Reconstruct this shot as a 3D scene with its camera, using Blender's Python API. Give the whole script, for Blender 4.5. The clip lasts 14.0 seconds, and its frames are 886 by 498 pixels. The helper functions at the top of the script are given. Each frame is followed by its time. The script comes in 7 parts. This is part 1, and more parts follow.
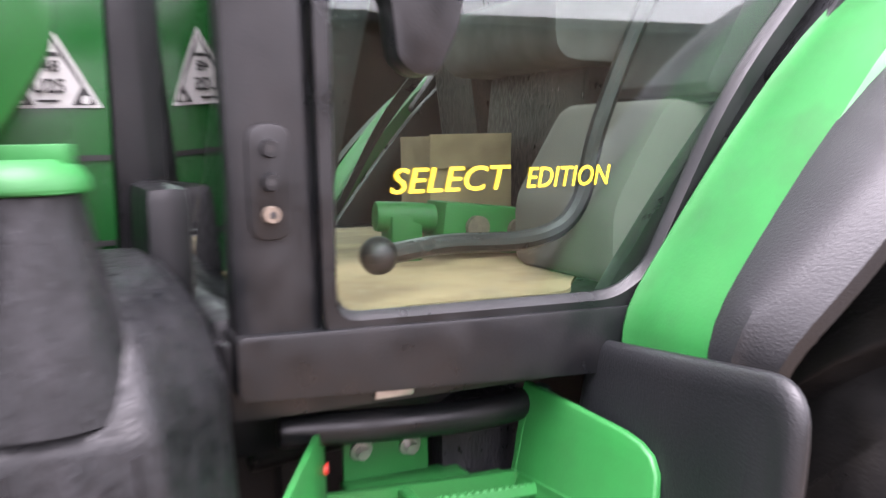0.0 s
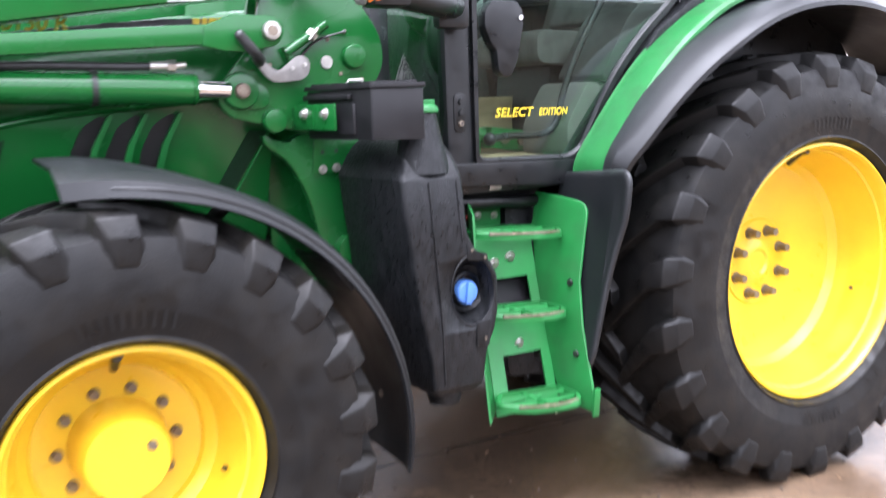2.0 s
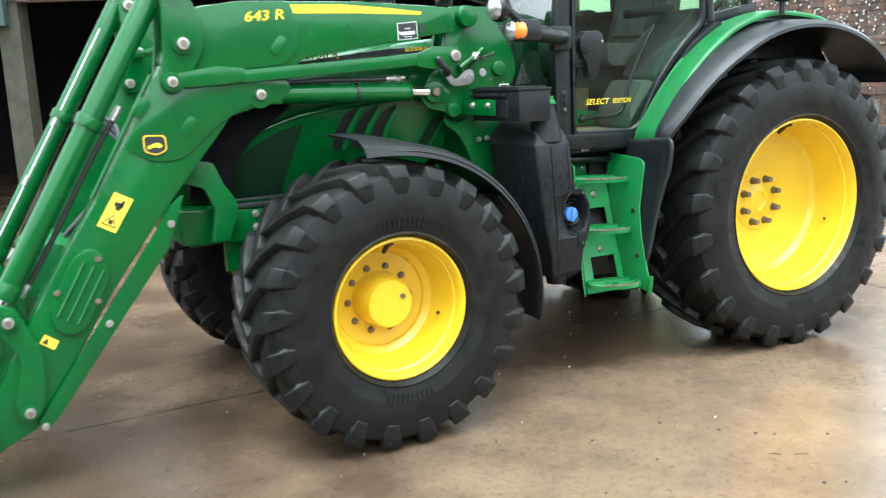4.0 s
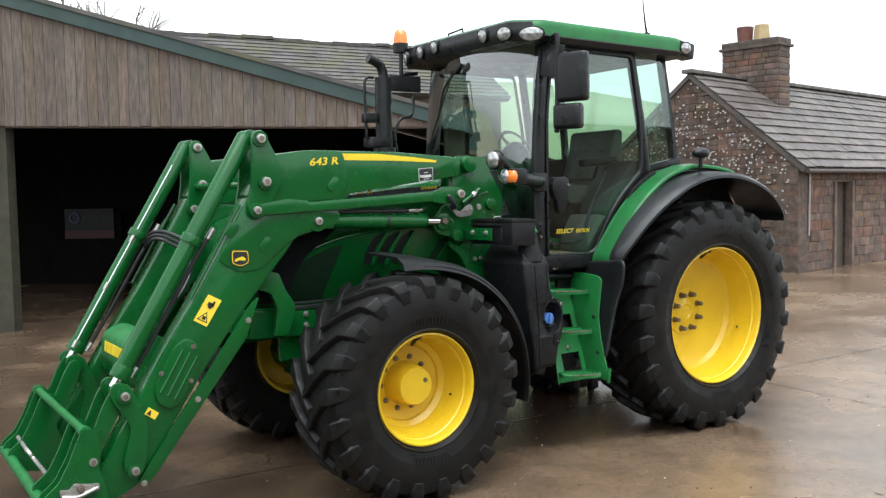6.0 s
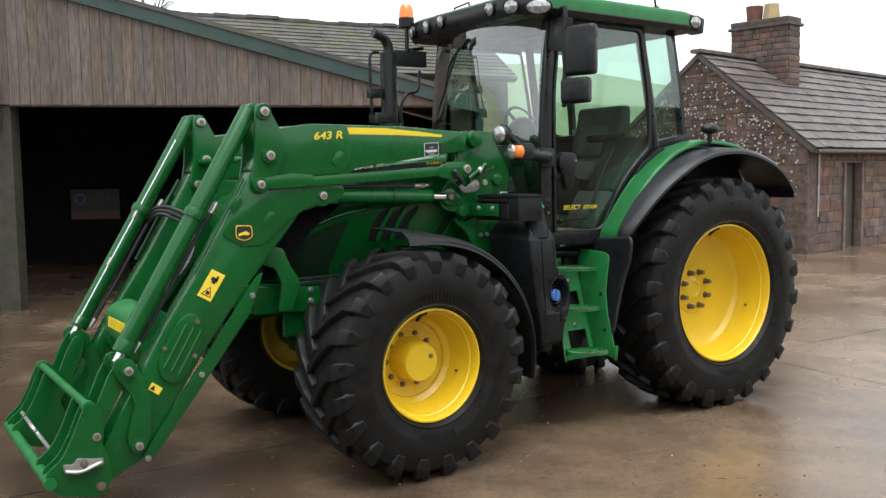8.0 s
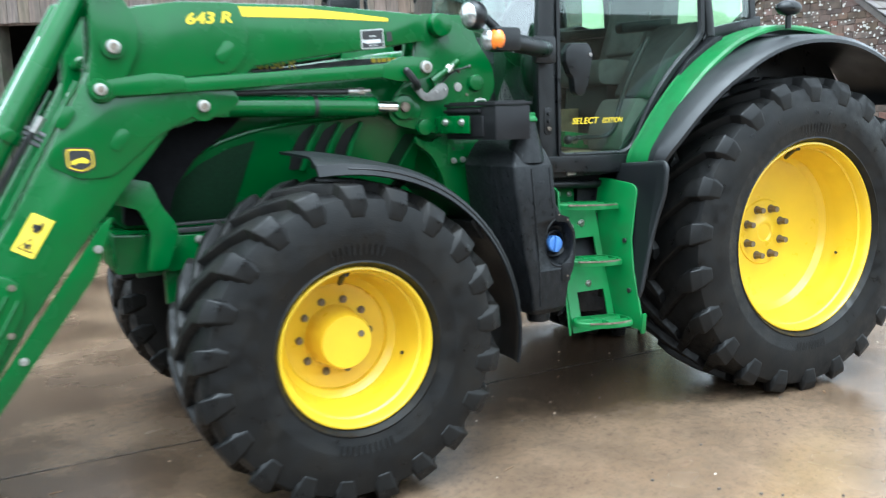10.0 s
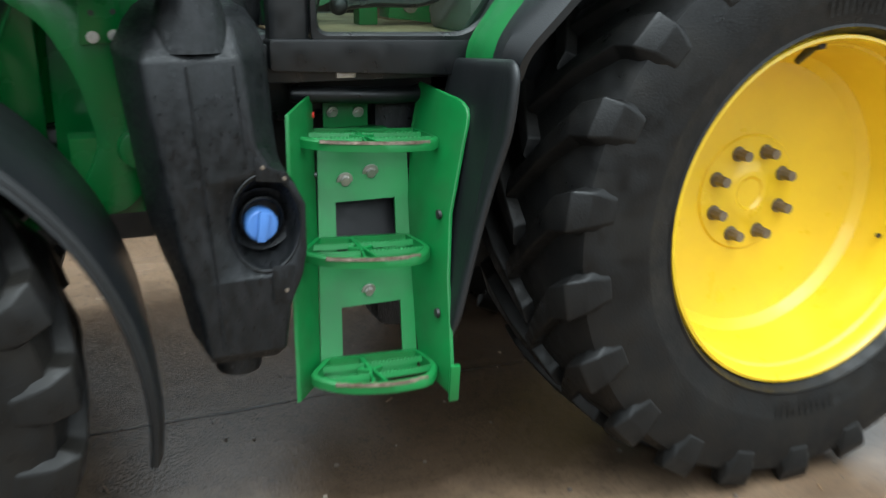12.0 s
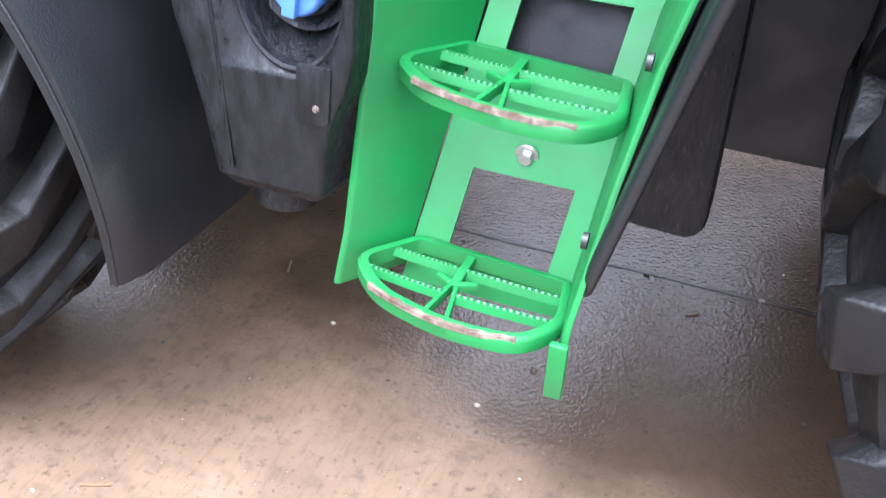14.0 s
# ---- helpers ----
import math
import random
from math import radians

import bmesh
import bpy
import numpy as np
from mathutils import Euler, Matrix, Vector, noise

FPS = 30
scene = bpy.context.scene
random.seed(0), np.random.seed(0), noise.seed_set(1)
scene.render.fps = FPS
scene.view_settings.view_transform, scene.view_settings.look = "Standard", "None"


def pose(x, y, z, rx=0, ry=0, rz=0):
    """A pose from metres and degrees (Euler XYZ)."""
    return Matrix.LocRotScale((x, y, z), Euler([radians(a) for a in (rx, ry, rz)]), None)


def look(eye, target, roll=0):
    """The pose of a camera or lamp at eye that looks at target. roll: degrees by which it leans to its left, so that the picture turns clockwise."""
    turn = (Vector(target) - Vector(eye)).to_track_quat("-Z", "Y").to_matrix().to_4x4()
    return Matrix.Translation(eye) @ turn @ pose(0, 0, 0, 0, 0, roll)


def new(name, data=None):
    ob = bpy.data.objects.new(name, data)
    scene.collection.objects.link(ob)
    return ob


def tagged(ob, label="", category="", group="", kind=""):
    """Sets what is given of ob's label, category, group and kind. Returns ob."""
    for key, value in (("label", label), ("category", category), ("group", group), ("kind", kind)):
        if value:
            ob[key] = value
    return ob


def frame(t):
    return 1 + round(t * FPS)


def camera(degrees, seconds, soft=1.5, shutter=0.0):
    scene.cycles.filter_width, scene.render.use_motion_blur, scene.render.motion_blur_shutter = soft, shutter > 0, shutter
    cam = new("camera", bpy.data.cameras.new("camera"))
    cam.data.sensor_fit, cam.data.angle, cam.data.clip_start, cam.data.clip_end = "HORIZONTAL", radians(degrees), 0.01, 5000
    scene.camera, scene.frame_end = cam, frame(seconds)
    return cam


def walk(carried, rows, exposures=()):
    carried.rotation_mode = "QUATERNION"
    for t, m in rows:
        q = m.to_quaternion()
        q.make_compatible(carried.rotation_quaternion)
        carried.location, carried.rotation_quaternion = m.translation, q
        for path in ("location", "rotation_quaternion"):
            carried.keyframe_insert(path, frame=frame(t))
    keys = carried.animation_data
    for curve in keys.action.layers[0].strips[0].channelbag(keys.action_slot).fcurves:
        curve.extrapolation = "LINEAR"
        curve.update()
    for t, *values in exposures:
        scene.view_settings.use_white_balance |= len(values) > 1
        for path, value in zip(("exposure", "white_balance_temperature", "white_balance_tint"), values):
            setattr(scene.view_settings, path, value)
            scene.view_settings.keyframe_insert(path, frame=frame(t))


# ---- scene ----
cam = camera(52.1, 14.0, soft=1.3, shutter=0.6)
PATH = [
    (0.0, (0.961, -1.685, 1.568), (1.778, 0.123, 1.319), -1.1),
    (0.5, (0.642, -2.068, 1.608), (1.545, -0.303, 1.346), 2.1),
    (0.8, (0.475, -2.368, 1.568), (1.399, -0.615, 1.293), 0.6),
    (1.0, (0.347, -2.527, 1.528), (1.291, -0.775, 1.332), 0.3),
    (1.5, (-0.000, -2.947, 1.576), (0.927, -1.189, 1.356), 1.6),
    (2.0, (-0.382, -3.331, 1.565), (0.593, -1.615, 1.240), -1.8),
    (2.5, (-0.695, -3.751, 1.616), (0.307, -2.072, 1.197), 1.6),
    (3.0, (-1.066, -4.075, 1.652), (-0.061, -2.394, 1.249), -0.4),
    (3.2, (-1.188, -4.204, 1.685), (-0.276, -2.473, 1.269), -2.6),
    (5.3, (-2.489, -5.258, 1.757), (-1.470, -3.559, 1.483), 0.0),
    (5.5, (-2.610, -5.307, 1.781), (-1.551, -3.623, 1.571), 0.4),
    (6.0, (-2.802, -5.439, 1.808), (-1.687, -3.783, 1.680), -1.0),
    (6.5, (-2.829, -5.482, 1.808), (-1.723, -3.820, 1.688), -0.7),
    (7.0, (-2.821, -5.497, 1.805), (-1.711, -3.841, 1.652), -1.0),
    (7.5, (-2.817, -5.484, 1.806), (-1.714, -3.823, 1.655), -0.9),
    (7.7, (-2.814, -5.463, 1.787), (-1.711, -3.802, 1.634), -1.0),
    (9.8, (-1.507, -4.495, 1.648), (-0.532, -2.781, 1.314), -2.5),
    (10.0, (-1.305, -4.372, 1.605), (-0.396, -2.618, 1.296), -2.0),
    (10.5, (-0.832, -3.948, 1.551), (0.082, -2.205, 1.193), -1.3),
    (11.0, (-0.342, -3.592, 1.460), (0.660, -1.911, 1.047), -0.9),
    (11.5, (0.187, -3.296, 1.534), (1.021, -1.580, 0.934), 1.7),
    (12.0, (0.688, -2.888, 1.533), (1.426, -1.131, 0.926), 0.6),
    (12.5, (1.098, -2.548, 1.506), (1.429, -0.699, 0.820), 3.2),
    (13.0, (1.391, -2.224, 1.419), (1.399, -0.369, 0.672), 3.9),
    (13.5, (1.618, -2.032, 1.380), (1.170, -0.358, 0.380), 3.6),
    (14.0, (1.644, -1.960, 1.348), (1.116, -0.385, 0.234), 3.9),
]
EXPOSURE = [(0.0, 3.35, 6350, 31), (0.5, 3.68, 6350, 33), (1.0, 3.36, 6150, 28), (1.5, 3.14, 6000, 28), (2.0, 2.93, 5800, 20), (2.5, 2.48, 5800, 6), (3.0, 2.42, 5850, 0), (5.5, 2.40, 5500, 0), (6.2, 1.2, 6200, 8), (7.7, 1.2, 6200, 8), (10.0, 2.35, 5400, 0), (10.5, 2.70, 5050, 0), (11.0, 2.28, 5350, 0), (11.5, 1.94, 5650, -6), (12.0, 1.92, 5800, 0), (12.5, 2.48, 6200, 6), (13.0, 3.25, 6500, 26), (13.5, 3.38, 6150, 33), (14.0, 3.50, 5400, 17)]
walk(cam, [(t, look(eye, target, roll)) for t, eye, target, roll in PATH], EXPOSURE)

# ---- light: an overcast day ----
SUN_EL, SUN_AZ = 74, 200  # degrees; azimuth from +y towards +x
world = bpy.data.worlds.new("overcast_sky")
scene.world = world
world.use_nodes = True
wn = world.node_tree
for n in list(wn.nodes):
    wn.nodes.remove(n)
sky = wn.nodes.new("ShaderNodeTexSky")
sky.sky_type, sky.sun_disc = "NISHITA", False
sky.sun_elevation, sky.sun_rotation = radians(SUN_EL), radians(SUN_AZ)
sky.dust_density, sky.air_density, sky.ozone_density = 2.0, 1.0, 1.0
hsv = wn.nodes.new("ShaderNodeHueSaturation")
hsv.inputs["Saturation"].default_value = 0.03
bg = wn.nodes.new("ShaderNodeBackground")
bg.inputs["Strength"].default_value = 0.15
wo = wn.nodes.new("ShaderNodeOutputWorld")
wn.links.new(sky.outputs[0], hsv.inputs["Color"])
wn.links.new(hsv.outputs[0], bg.inputs["Color"])
wn.links.new(bg.outputs[0], wo.inputs["Surface"])
sun_data = bpy.data.lights.new("sun", "SUN")
sun_data.energy, sun_data.angle, sun_data.color = 1.2, radians(60), (1.0, 0.99, 0.97)
sun = new("sun", sun_data)
az, el = radians(SUN_AZ), radians(SUN_EL)
sun.matrix_world = look((0, 0, 20), (-math.sin(az) * math.cos(el), -math.cos(az) * math.cos(el), 20 - math.sin(el)))

# ---- materials ----
def material(name, base, rough=0.5, metal=0.0, var=0.15, scale=6.0, bump=0.0, bscale=200.0, coat=0.0, rvar=0.1, dark=None, dscale=2.0, damt=0.0, stretch=None, spec=0.5):
    """A node material: base colour varied at two scales, a second colour in patches, uneven roughness and fine relief."""
    m = bpy.data.materials.new(name)
    m.use_nodes = True
    nt = m.node_tree
    b = nt.nodes["Principled BSDF"]
    tc = nt.nodes.new("ShaderNodeTexCoord")
    src = tc.outputs["Object"]
    if stretch:
        mp = nt.nodes.new("ShaderNodeMapping")
        mp.inputs["Scale"].default_value = stretch
        nt.links.new(src, mp.inputs["Vector"])
        src = mp.outputs[0]

    def noise_node(sc, detail=4.0):
        n = nt.nodes.new("ShaderNodeTexNoise")
        n.inputs["Scale"].default_value, n.inputs["Detail"].default_value = sc, detail
        nt.links.new(src, n.inputs["Vector"])
        return n.outputs["Fac"]

    def ramp(fac, lo, hi, a, c):
        r = nt.nodes.new("ShaderNodeMapRange")
        r.inputs["From Min"].default_value, r.inputs["From Max"].default_value = lo, hi
        r.inputs["To Min"].default_value, r.inputs["To Max"].default_value = a, c
        nt.links.new(fac, r.inputs["Value"])
        return r.outputs[0]

    def mix(fac, a, c):
        x = nt.nodes.new("ShaderNodeMix")
        x.data_type = "RGBA"
        nt.links.new(fac, x.inputs["Factor"])
        for sock, v in ((x.inputs["A"], a), (x.inputs["B"], c)):
            if isinstance(v, tuple):
                sock.default_value = (*v, 1)
            else:
                nt.links.new(v, sock)
        return x.outputs["Result"]

    lo = tuple(max(0.0, c * (1 - var)) for c in base)
    hi = tuple(min(1.0, c * (1 + var)) for c in base)
    col = mix(ramp(noise_node(scale), 0.3, 0.7, 0, 1), lo, hi)
    if dark:
        col = mix(ramp(noise_node(dscale, 8.0), 0.45, 0.7, 0, damt), col, dark)
    nt.links.new(col, b.inputs["Base Color"])
    rn = ramp(noise_node(scale * 2.3), 0.3, 0.7, max(0.02, rough - rvar), min(1, rough + rvar))
    nt.links.new(rn, b.inputs["Roughness"])
    b.inputs["Metallic"].default_value = metal
    b.inputs["Specular IOR Level"].default_value = spec
    b.inputs["Coat Weight"].default_value = coat
    b.inputs["Coat Roughness"].default_value = 0.08
    if bump:
        bn = nt.nodes.new("ShaderNodeBump")
        bn.inputs["Strength"].default_value, bn.inputs["Distance"].default_value = bump, 0.0014
        nt.links.new(noise_node(bscale), bn.inputs["Height"])
        nt.links.new(bn.outputs[0], b.inputs["Normal"])
    return m


def glass_material(name, tint, least=0.04):
    """Thin tinted glass: a see-through sheet with a mirror gloss."""
    m = bpy.data.materials.new(name)
    m.use_nodes = True
    nt = m.node_tree
    for n in list(nt.nodes):
        nt.nodes.remove(n)
    out = nt.nodes.new("ShaderNodeOutputMaterial")
    tr = nt.nodes.new("ShaderNodeBsdfTransparent")
    tr.inputs["Color"].default_value = (*tint, 1)
    gl = nt.nodes.new("ShaderNodeBsdfGlossy")
    gl.inputs["Roughness"].default_value = 0.02
    lw = nt.nodes.new("ShaderNodeLayerWeight")
    lw.inputs["Blend"].default_value = 0.5
    pw = nt.nodes.new("ShaderNodeMath")
    pw.operation, pw.inputs[1].default_value = "POWER", 2.7
    nt.links.new(lw.outputs["Facing"], pw.inputs[0])
    fr = nt.nodes.new("ShaderNodeMath")
    fr.operation, fr.inputs[1].default_value, fr.inputs[2].default_value = "MULTIPLY_ADD", 0.94 - least, least
    nt.links.new(pw.outputs[0], fr.inputs[0])
    mx = nt.nodes.new("ShaderNodeMixShader")
    nt.links.new(fr.outputs[0], mx.inputs[0])
    nt.links.new(tr.outputs[0], mx.inputs[1])
    nt.links.new(gl.outputs[0], mx.inputs[2])
    nt.links.new(mx.outputs[0], out.inputs["Surface"])
    return m


GREEN = material("green_paint", (0.0055, 0.080, 0.0145), 0.25, 0, 0.10, 3, 0.03, 260, coat=0.12, spec=0.34, rvar=0.07, dark=(0.006, 0.058, 0.013), dscale=5, damt=0.5)
# lighter copy of GREEN, with the brighter exposure at the steps put into it
GREEN_BRIGHTENED = material("brightened_green_paint", (0.0100, 0.124, 0.026), 0.46, 0, 0.12, 5, 0.15, 220, coat=0.04, dark=(0.016, 0.070, 0.020), dscale=9, damt=0.45, spec=0.36)
YELLOW = material("yellow_wheel_paint", (0.67, 0.445, 0.012), 0.36, 0, 0.05, 4, 0.04, 200, coat=0.2, dark=(0.56, 0.355, 0.018), dscale=3, damt=0.4)
YELLOW_MARK = material("yellow_lettering", (0.70, 0.52, 0.015), 0.45, 0, 0.04, 10)
RUBBER = material("tyre_rubber", (0.0056, 0.0055, 0.0054), 0.46, 0, 0.3, 9, 0.7, 160, rvar=0.20, dark=(0.0125, 0.0110, 0.0090), dscale=7, damt=0.6, spec=0.22)
PLASTIC = material("black_plastic", (0.0041, 0.0048, 0.0054), 0.46, 0, 0.5, 60, 0.9, 230, rvar=0.24, dark=(0.0110, 0.0112, 0.0126), dscale=42, damt=0.9, stretch=(1, 1, 0.38), spec=0.27)
BOX_PLASTIC = material("black_box_plastic", (0.0060, 0.0058, 0.0066), 0.48, 0, 0.15, 7, 0.3, 320, rvar=0.14, dark=(0.0100, 0.0096, 0.0105), dscale=16, damt=0.6, spec=0.30)
PLASTIC_SMOOTH = material("black_satin_plastic", (0.0040, 0.0047, 0.0053), 0.38, 0, 0.15, 8, 0.15, 300, rvar=0.14, dark=(0.0090, 0.0084, 0.0086), dscale=14, damt=0.6, spec=0.38)
FENDER_BLACK = material("black_fender_plastic", (0.0058, 0.0067, 0.0075), 0.40, 0, 0.15, 3, 0.5, 330, rvar=0.08, dark=(0.0092, 0.0092, 0.0100), dscale=5, damt=0.5, spec=0.40)
VENT = material("dark_green_mesh", (0.0040, 0.020, 0.0070), 0.75, 0, 0.25, 60, 0.6, 420, spec=0.2)
# near-black that stands for the darkness of an open void
VOID = material("matt_black_void", (0.0035, 0.0035, 0.004), 0.9, 0, 0.3, 30, 0.5, 200, spec=0.1)
DARK = material("dark_steel", (0.02, 0.02, 0.02), 0.6, 0.0, 0.3, 8, 0.2, 90)
STEEL = material("zinc_steel", (0.44, 0.425, 0.40), 0.38, 0.85, 0.25, 30, 0.1, 150)
DULL = material("dull_galvanised_steel", (0.20, 0.19, 0.18), 0.5, 0.55, 0.2, 25, 0.2, 150)
CHROME = material("chrome_rod", (0.78, 0.78, 0.78), 0.14, 1.0, 0.04, 10)
NUT = material("weathered_nut_steel", (0.16, 0.13, 0.10), 0.55, 0.5, 0.3, 60, 0.2, 200)
WORN = material("worn_bare_steel", (0.135, 0.100, 0.076), 0.50, 0.3, 0.5, 90, 0.6, 160, dark=(0.050, 0.024, 0.012), dscale=34, damt=1.0)
BLUE = material("blue_cap_plastic", (0.065, 0.16, 0.42), 0.42, 0, 0.06, 20, 0.1, 200)
ORANGE = material("amber_lens", (0.85, 0.20, 0.02), 0.2, 0, 0.08, 30, coat=0.5)
LENS = material("clear_lamp_lens", (0.36, 0.36, 0.35), 0.12, 0.6, 0.45, 45, 0.4, 60, coat=0.8)
LABEL_YELLOW = material("yellow_warning_label", (0.82, 0.60, 0.04), 0.5, 0, 0.05, 20)
LABEL_WHITE = material("white_label", (0.48, 0.48, 0.46), 0.5, 0, 0.06, 20)
LABEL_BLACK = material("black_label_ink", (0.012, 0.012, 0.012), 0.5, 0, 0.1, 20)
RED = material("red_plastic", (0.55, 0.03, 0.02), 0.45, 0, 0.1, 20)
SEAT = material("grey_seat_fabric", (0.085, 0.082, 0.078), 0.85, 0, 0.3, 12)
LINING = material("beige_cab_lining", (0.095, 0.088, 0.078), 0.8, 0, 0.15, 6)
CARD = material("brown_cardboard", (0.30, 0.21, 0.12), 0.8, 0, 0.15, 12, 0.15, 120, dark=(0.10, 0.065, 0.035), dscale=7, damt=0.7)
GLASS = glass_material("tinted_cab_glass", (0.80, 0.89, 0.84))
SCREEN = glass_material("wet_windscreen_glass", (0.80, 0.89, 0.84), 0.20)


# ---- mesh helpers ----
def frame_of(d):
    d = Vector(d).normalized()
    u = d.orthogonal().normalized()
    return u, d.cross(u).normalized(), d


def box(bm, c, s, m=None):
    """A box of size s about c, turned by m."""
    vs = [bm.verts.new(Vector(c) + (m.to_3x3() if m else Matrix.Identity(3)) @ Vector((s[0] * x / 2, s[1] * y / 2, s[2] * z / 2))) for x in (-1, 1) for y in (-1, 1) for z in (-1, 1)]
    for f in ((0, 1, 3, 2), (4, 6, 7, 5), (0, 4, 5, 1), (2, 3, 7, 6), (0, 2, 6, 4), (1, 5, 7, 3)):
        bm.faces.new([vs[i] for i in f])
    return vs


def prism(bm, pts, y0, y1, holes=()):
    """A plate: the outline pts, given as (x, z), between y0 and y1."""
    a = [bm.verts.new((x, y0, z)) for x, z in pts]
    b = [bm.verts.new((x, y1, z)) for x, z in pts]
    n = len(pts)
    bm.faces.new(a)
    bm.faces.new(b[::-1])
    for i in range(n):
        bm.faces.new((a[i], b[i], b[(i + 1) % n], a[(i + 1) % n]))
    return a + b


def slab(bm, pts, z0, z1):
    """A flat plate: the outline pts, given as (x, y), between z0 and z1."""
    a = [bm.verts.new((x, y, z0)) for x, y in pts]
    b = [bm.verts.new((x, y, z1)) for x, y in pts]
    n = len(pts)
    bm.faces.new(a[::-1])
    bm.faces.new(b)
    for i in range(n):
        bm.faces.new((a[i], a[(i + 1) % n], b[(i + 1) % n], b[i]))
    return a + b


def cyl(bm, p0, p1, r0, r1=None, seg=20, caps=True):
    r1 = r0 if r1 is None else r1
    p0, p1 = Vector(p0), Vector(p1)
    u, v, _ = frame_of(p1 - p0)
    rings = []
    for p, r in ((p0, r0), (p1, r1)):
        rings.append([bm.verts.new(p + r * (math.cos(2 * math.pi * i / seg) * u + math.sin(2 * math.pi * i / seg) * v)) for i in range(seg)])
    for i in range(seg):
        j = (i + 1) % seg
        bm.faces.new((rings[0][i], rings[0][j], rings[1][j], rings[1][i]))
    if caps:
        bm.faces.new(rings[0][::-1])
        bm.faces.new(rings[1])


def smooth_path(pts, n=6):
    """A Catmull-Rom line through pts."""
    p = [Vector(q) for q in pts]
    p = [2 * p[0] - p[1]] + p + [2 * p[-1] - p[-2]]
    out = []
    for i in range(1, len(p) - 2):
        for k in range(n):
            t = k / n
            a, b, c, d = p[i - 1], p[i], p[i + 1], p[i + 2]
            out.append(0.5 * ((2 * b) + (c - a) * t + (2 * a - 5 * b + 4 * c - d) * t * t + (3 * b - a - 3 * c + d) * t * t * t))
    return out + [p[-2]]


def tube(bm, pts, r, seg=10, n=6, smooth=True):
    """A round bar along pts; r may be one radius for all or a list for the ends."""
    path = smooth_path(pts, n) if smooth and len(pts) > 2 else [Vector(q) for q in pts]
    rings, u = [], None
    for i, p in enumerate(path):
        d = (path[min(i + 1, len(path) - 1)] - path[max(i - 1, 0)]).normalized()
        u = d.orthogonal().normalized() if u is None else (u - d * u.dot(d)).normalized()
        v = d.cross(u)
        rr = r if not isinstance(r, (tuple, list)) else r[0] + (r[1] - r[0]) * i / (len(path) - 1)
        rings.append([bm.verts.new(p + rr * (math.cos(2 * math.pi * k / seg) * u + math.sin(2 * math.pi * k / seg) * v)) for k in range(seg)])
    for a, b in zip(rings, rings[1:]):
        for k in range(seg):
            bm.faces.new((a[k], a[(k + 1) % seg], b[(k + 1) % seg], b[k]))
    bm.faces.new(rings[0][::-1])
    bm.faces.new(rings[-1])


def sweep(bm, path, section, closed=True):
    """Rings section(i) -> list of points for each step of path, joined; ends capped."""
    rings = [[bm.verts.new(q) for q in section(i)] for i in range(len(path))]
    n = len(rings[0])
    for a, b in zip(rings, rings[1:]):
        for k in range(n if closed else n - 1):
            bm.faces.new((a[k], a[(k + 1) % n], b[(k + 1) % n], b[k]))
    if closed:
        bm.faces.new(rings[0][::-1])
        bm.faces.new(rings[-1])
    return rings


def lathe(bm, profile, seg=48, centre=(0, 0, 0)):
    """A body turned about the y axis from (radius, y) pairs."""
    c = Vector(centre)
    rings = []
    for r, y in profile:
        if r < 1e-4:
            rings.append([bm.verts.new(c + Vector((0, y, 0)))])
        else:
            rings.append([bm.verts.new(c + Vector((r * math.sin(2 * math.pi * i / seg), y, r * math.cos(2 * math.pi * i / seg)))) for i in range(seg)])
    for a, b in zip(rings, rings[1:]):
        for i in range(seg):
            j = (i + 1) % seg
            if len(a) == 1 and len(b) == 1:
                continue
            if len(a) == 1:
                bm.faces.new((a[0], b[j], b[i]))
            elif len(b) == 1:
                bm.faces.new((a[i], a[j], b[0]))
            else:
                bm.faces.new((a[i], a[j], b[j], b[i]))


def ball(bm, c, r, seg=16, rings=10):
    """An ellipsoid; r is a radius or three."""
    r = Vector((r, r, r)) if not isinstance(r, (tuple, list)) else Vector(r)
    made = bmesh.ops.create_uvsphere(bm, u_segments=seg, v_segments=rings, radius=1)["verts"]
    for v in made:
        v.co = Vector((v.co.x * r.x, v.co.y * r.y, v.co.z * r.z)) + Vector(c)


def finish(bm, name, mat, bevel=0.0, sharp=35, segs=2):
    """The mesh of a bmesh, with consistent faces and sharp edges kept."""
    bmesh.ops.recalc_face_normals(bm, faces=bm.faces)
    if bevel:
        edges = [e for e in bm.edges if len(e.link_faces) == 2 and e.calc_face_angle(0) > radians(sharp)]
        bmesh.ops.bevel(bm, geom=edges, offset=bevel, segments=segs, affect="EDGES", clamp_overlap=True, profile=0.6)
    for f in bm.faces:
        f.smooth = True
    for e in bm.edges:
        if len(e.link_faces) == 2 and e.calc_face_angle(0) > radians(sharp if not bevel else 50):
            e.smooth = False
    me = bpy.data.meshes.new(name)
    bm.to_mesh(me)
    bm.free()
    for x in mat if isinstance(mat, (list, tuple)) else [mat]:
        me.materials.append(x)
    return me


def part(name, bm, mat, parent, label="", bevel=0.0, sharp=35, segs=2):
    """One mesh object under a thing or a part, built in the world's own axes."""
    ob = new(name, finish(bm, name, mat, bevel, sharp, segs))
    ob.parent = parent
    if parent is not None:
        ob.matrix_parent_inverse = parent.matrix_basis.inverted() if parent.parent is None else Matrix.Identity(4)
    if label:
        ob["label"] = label
    return ob


def thing(name, at, label, category, group="", kind=""):
    """An Empty at the base of a thing."""
    ob = new(name)
    ob.matrix_basis = Matrix.Translation(at)
    return tagged(ob, label, category, group, kind)


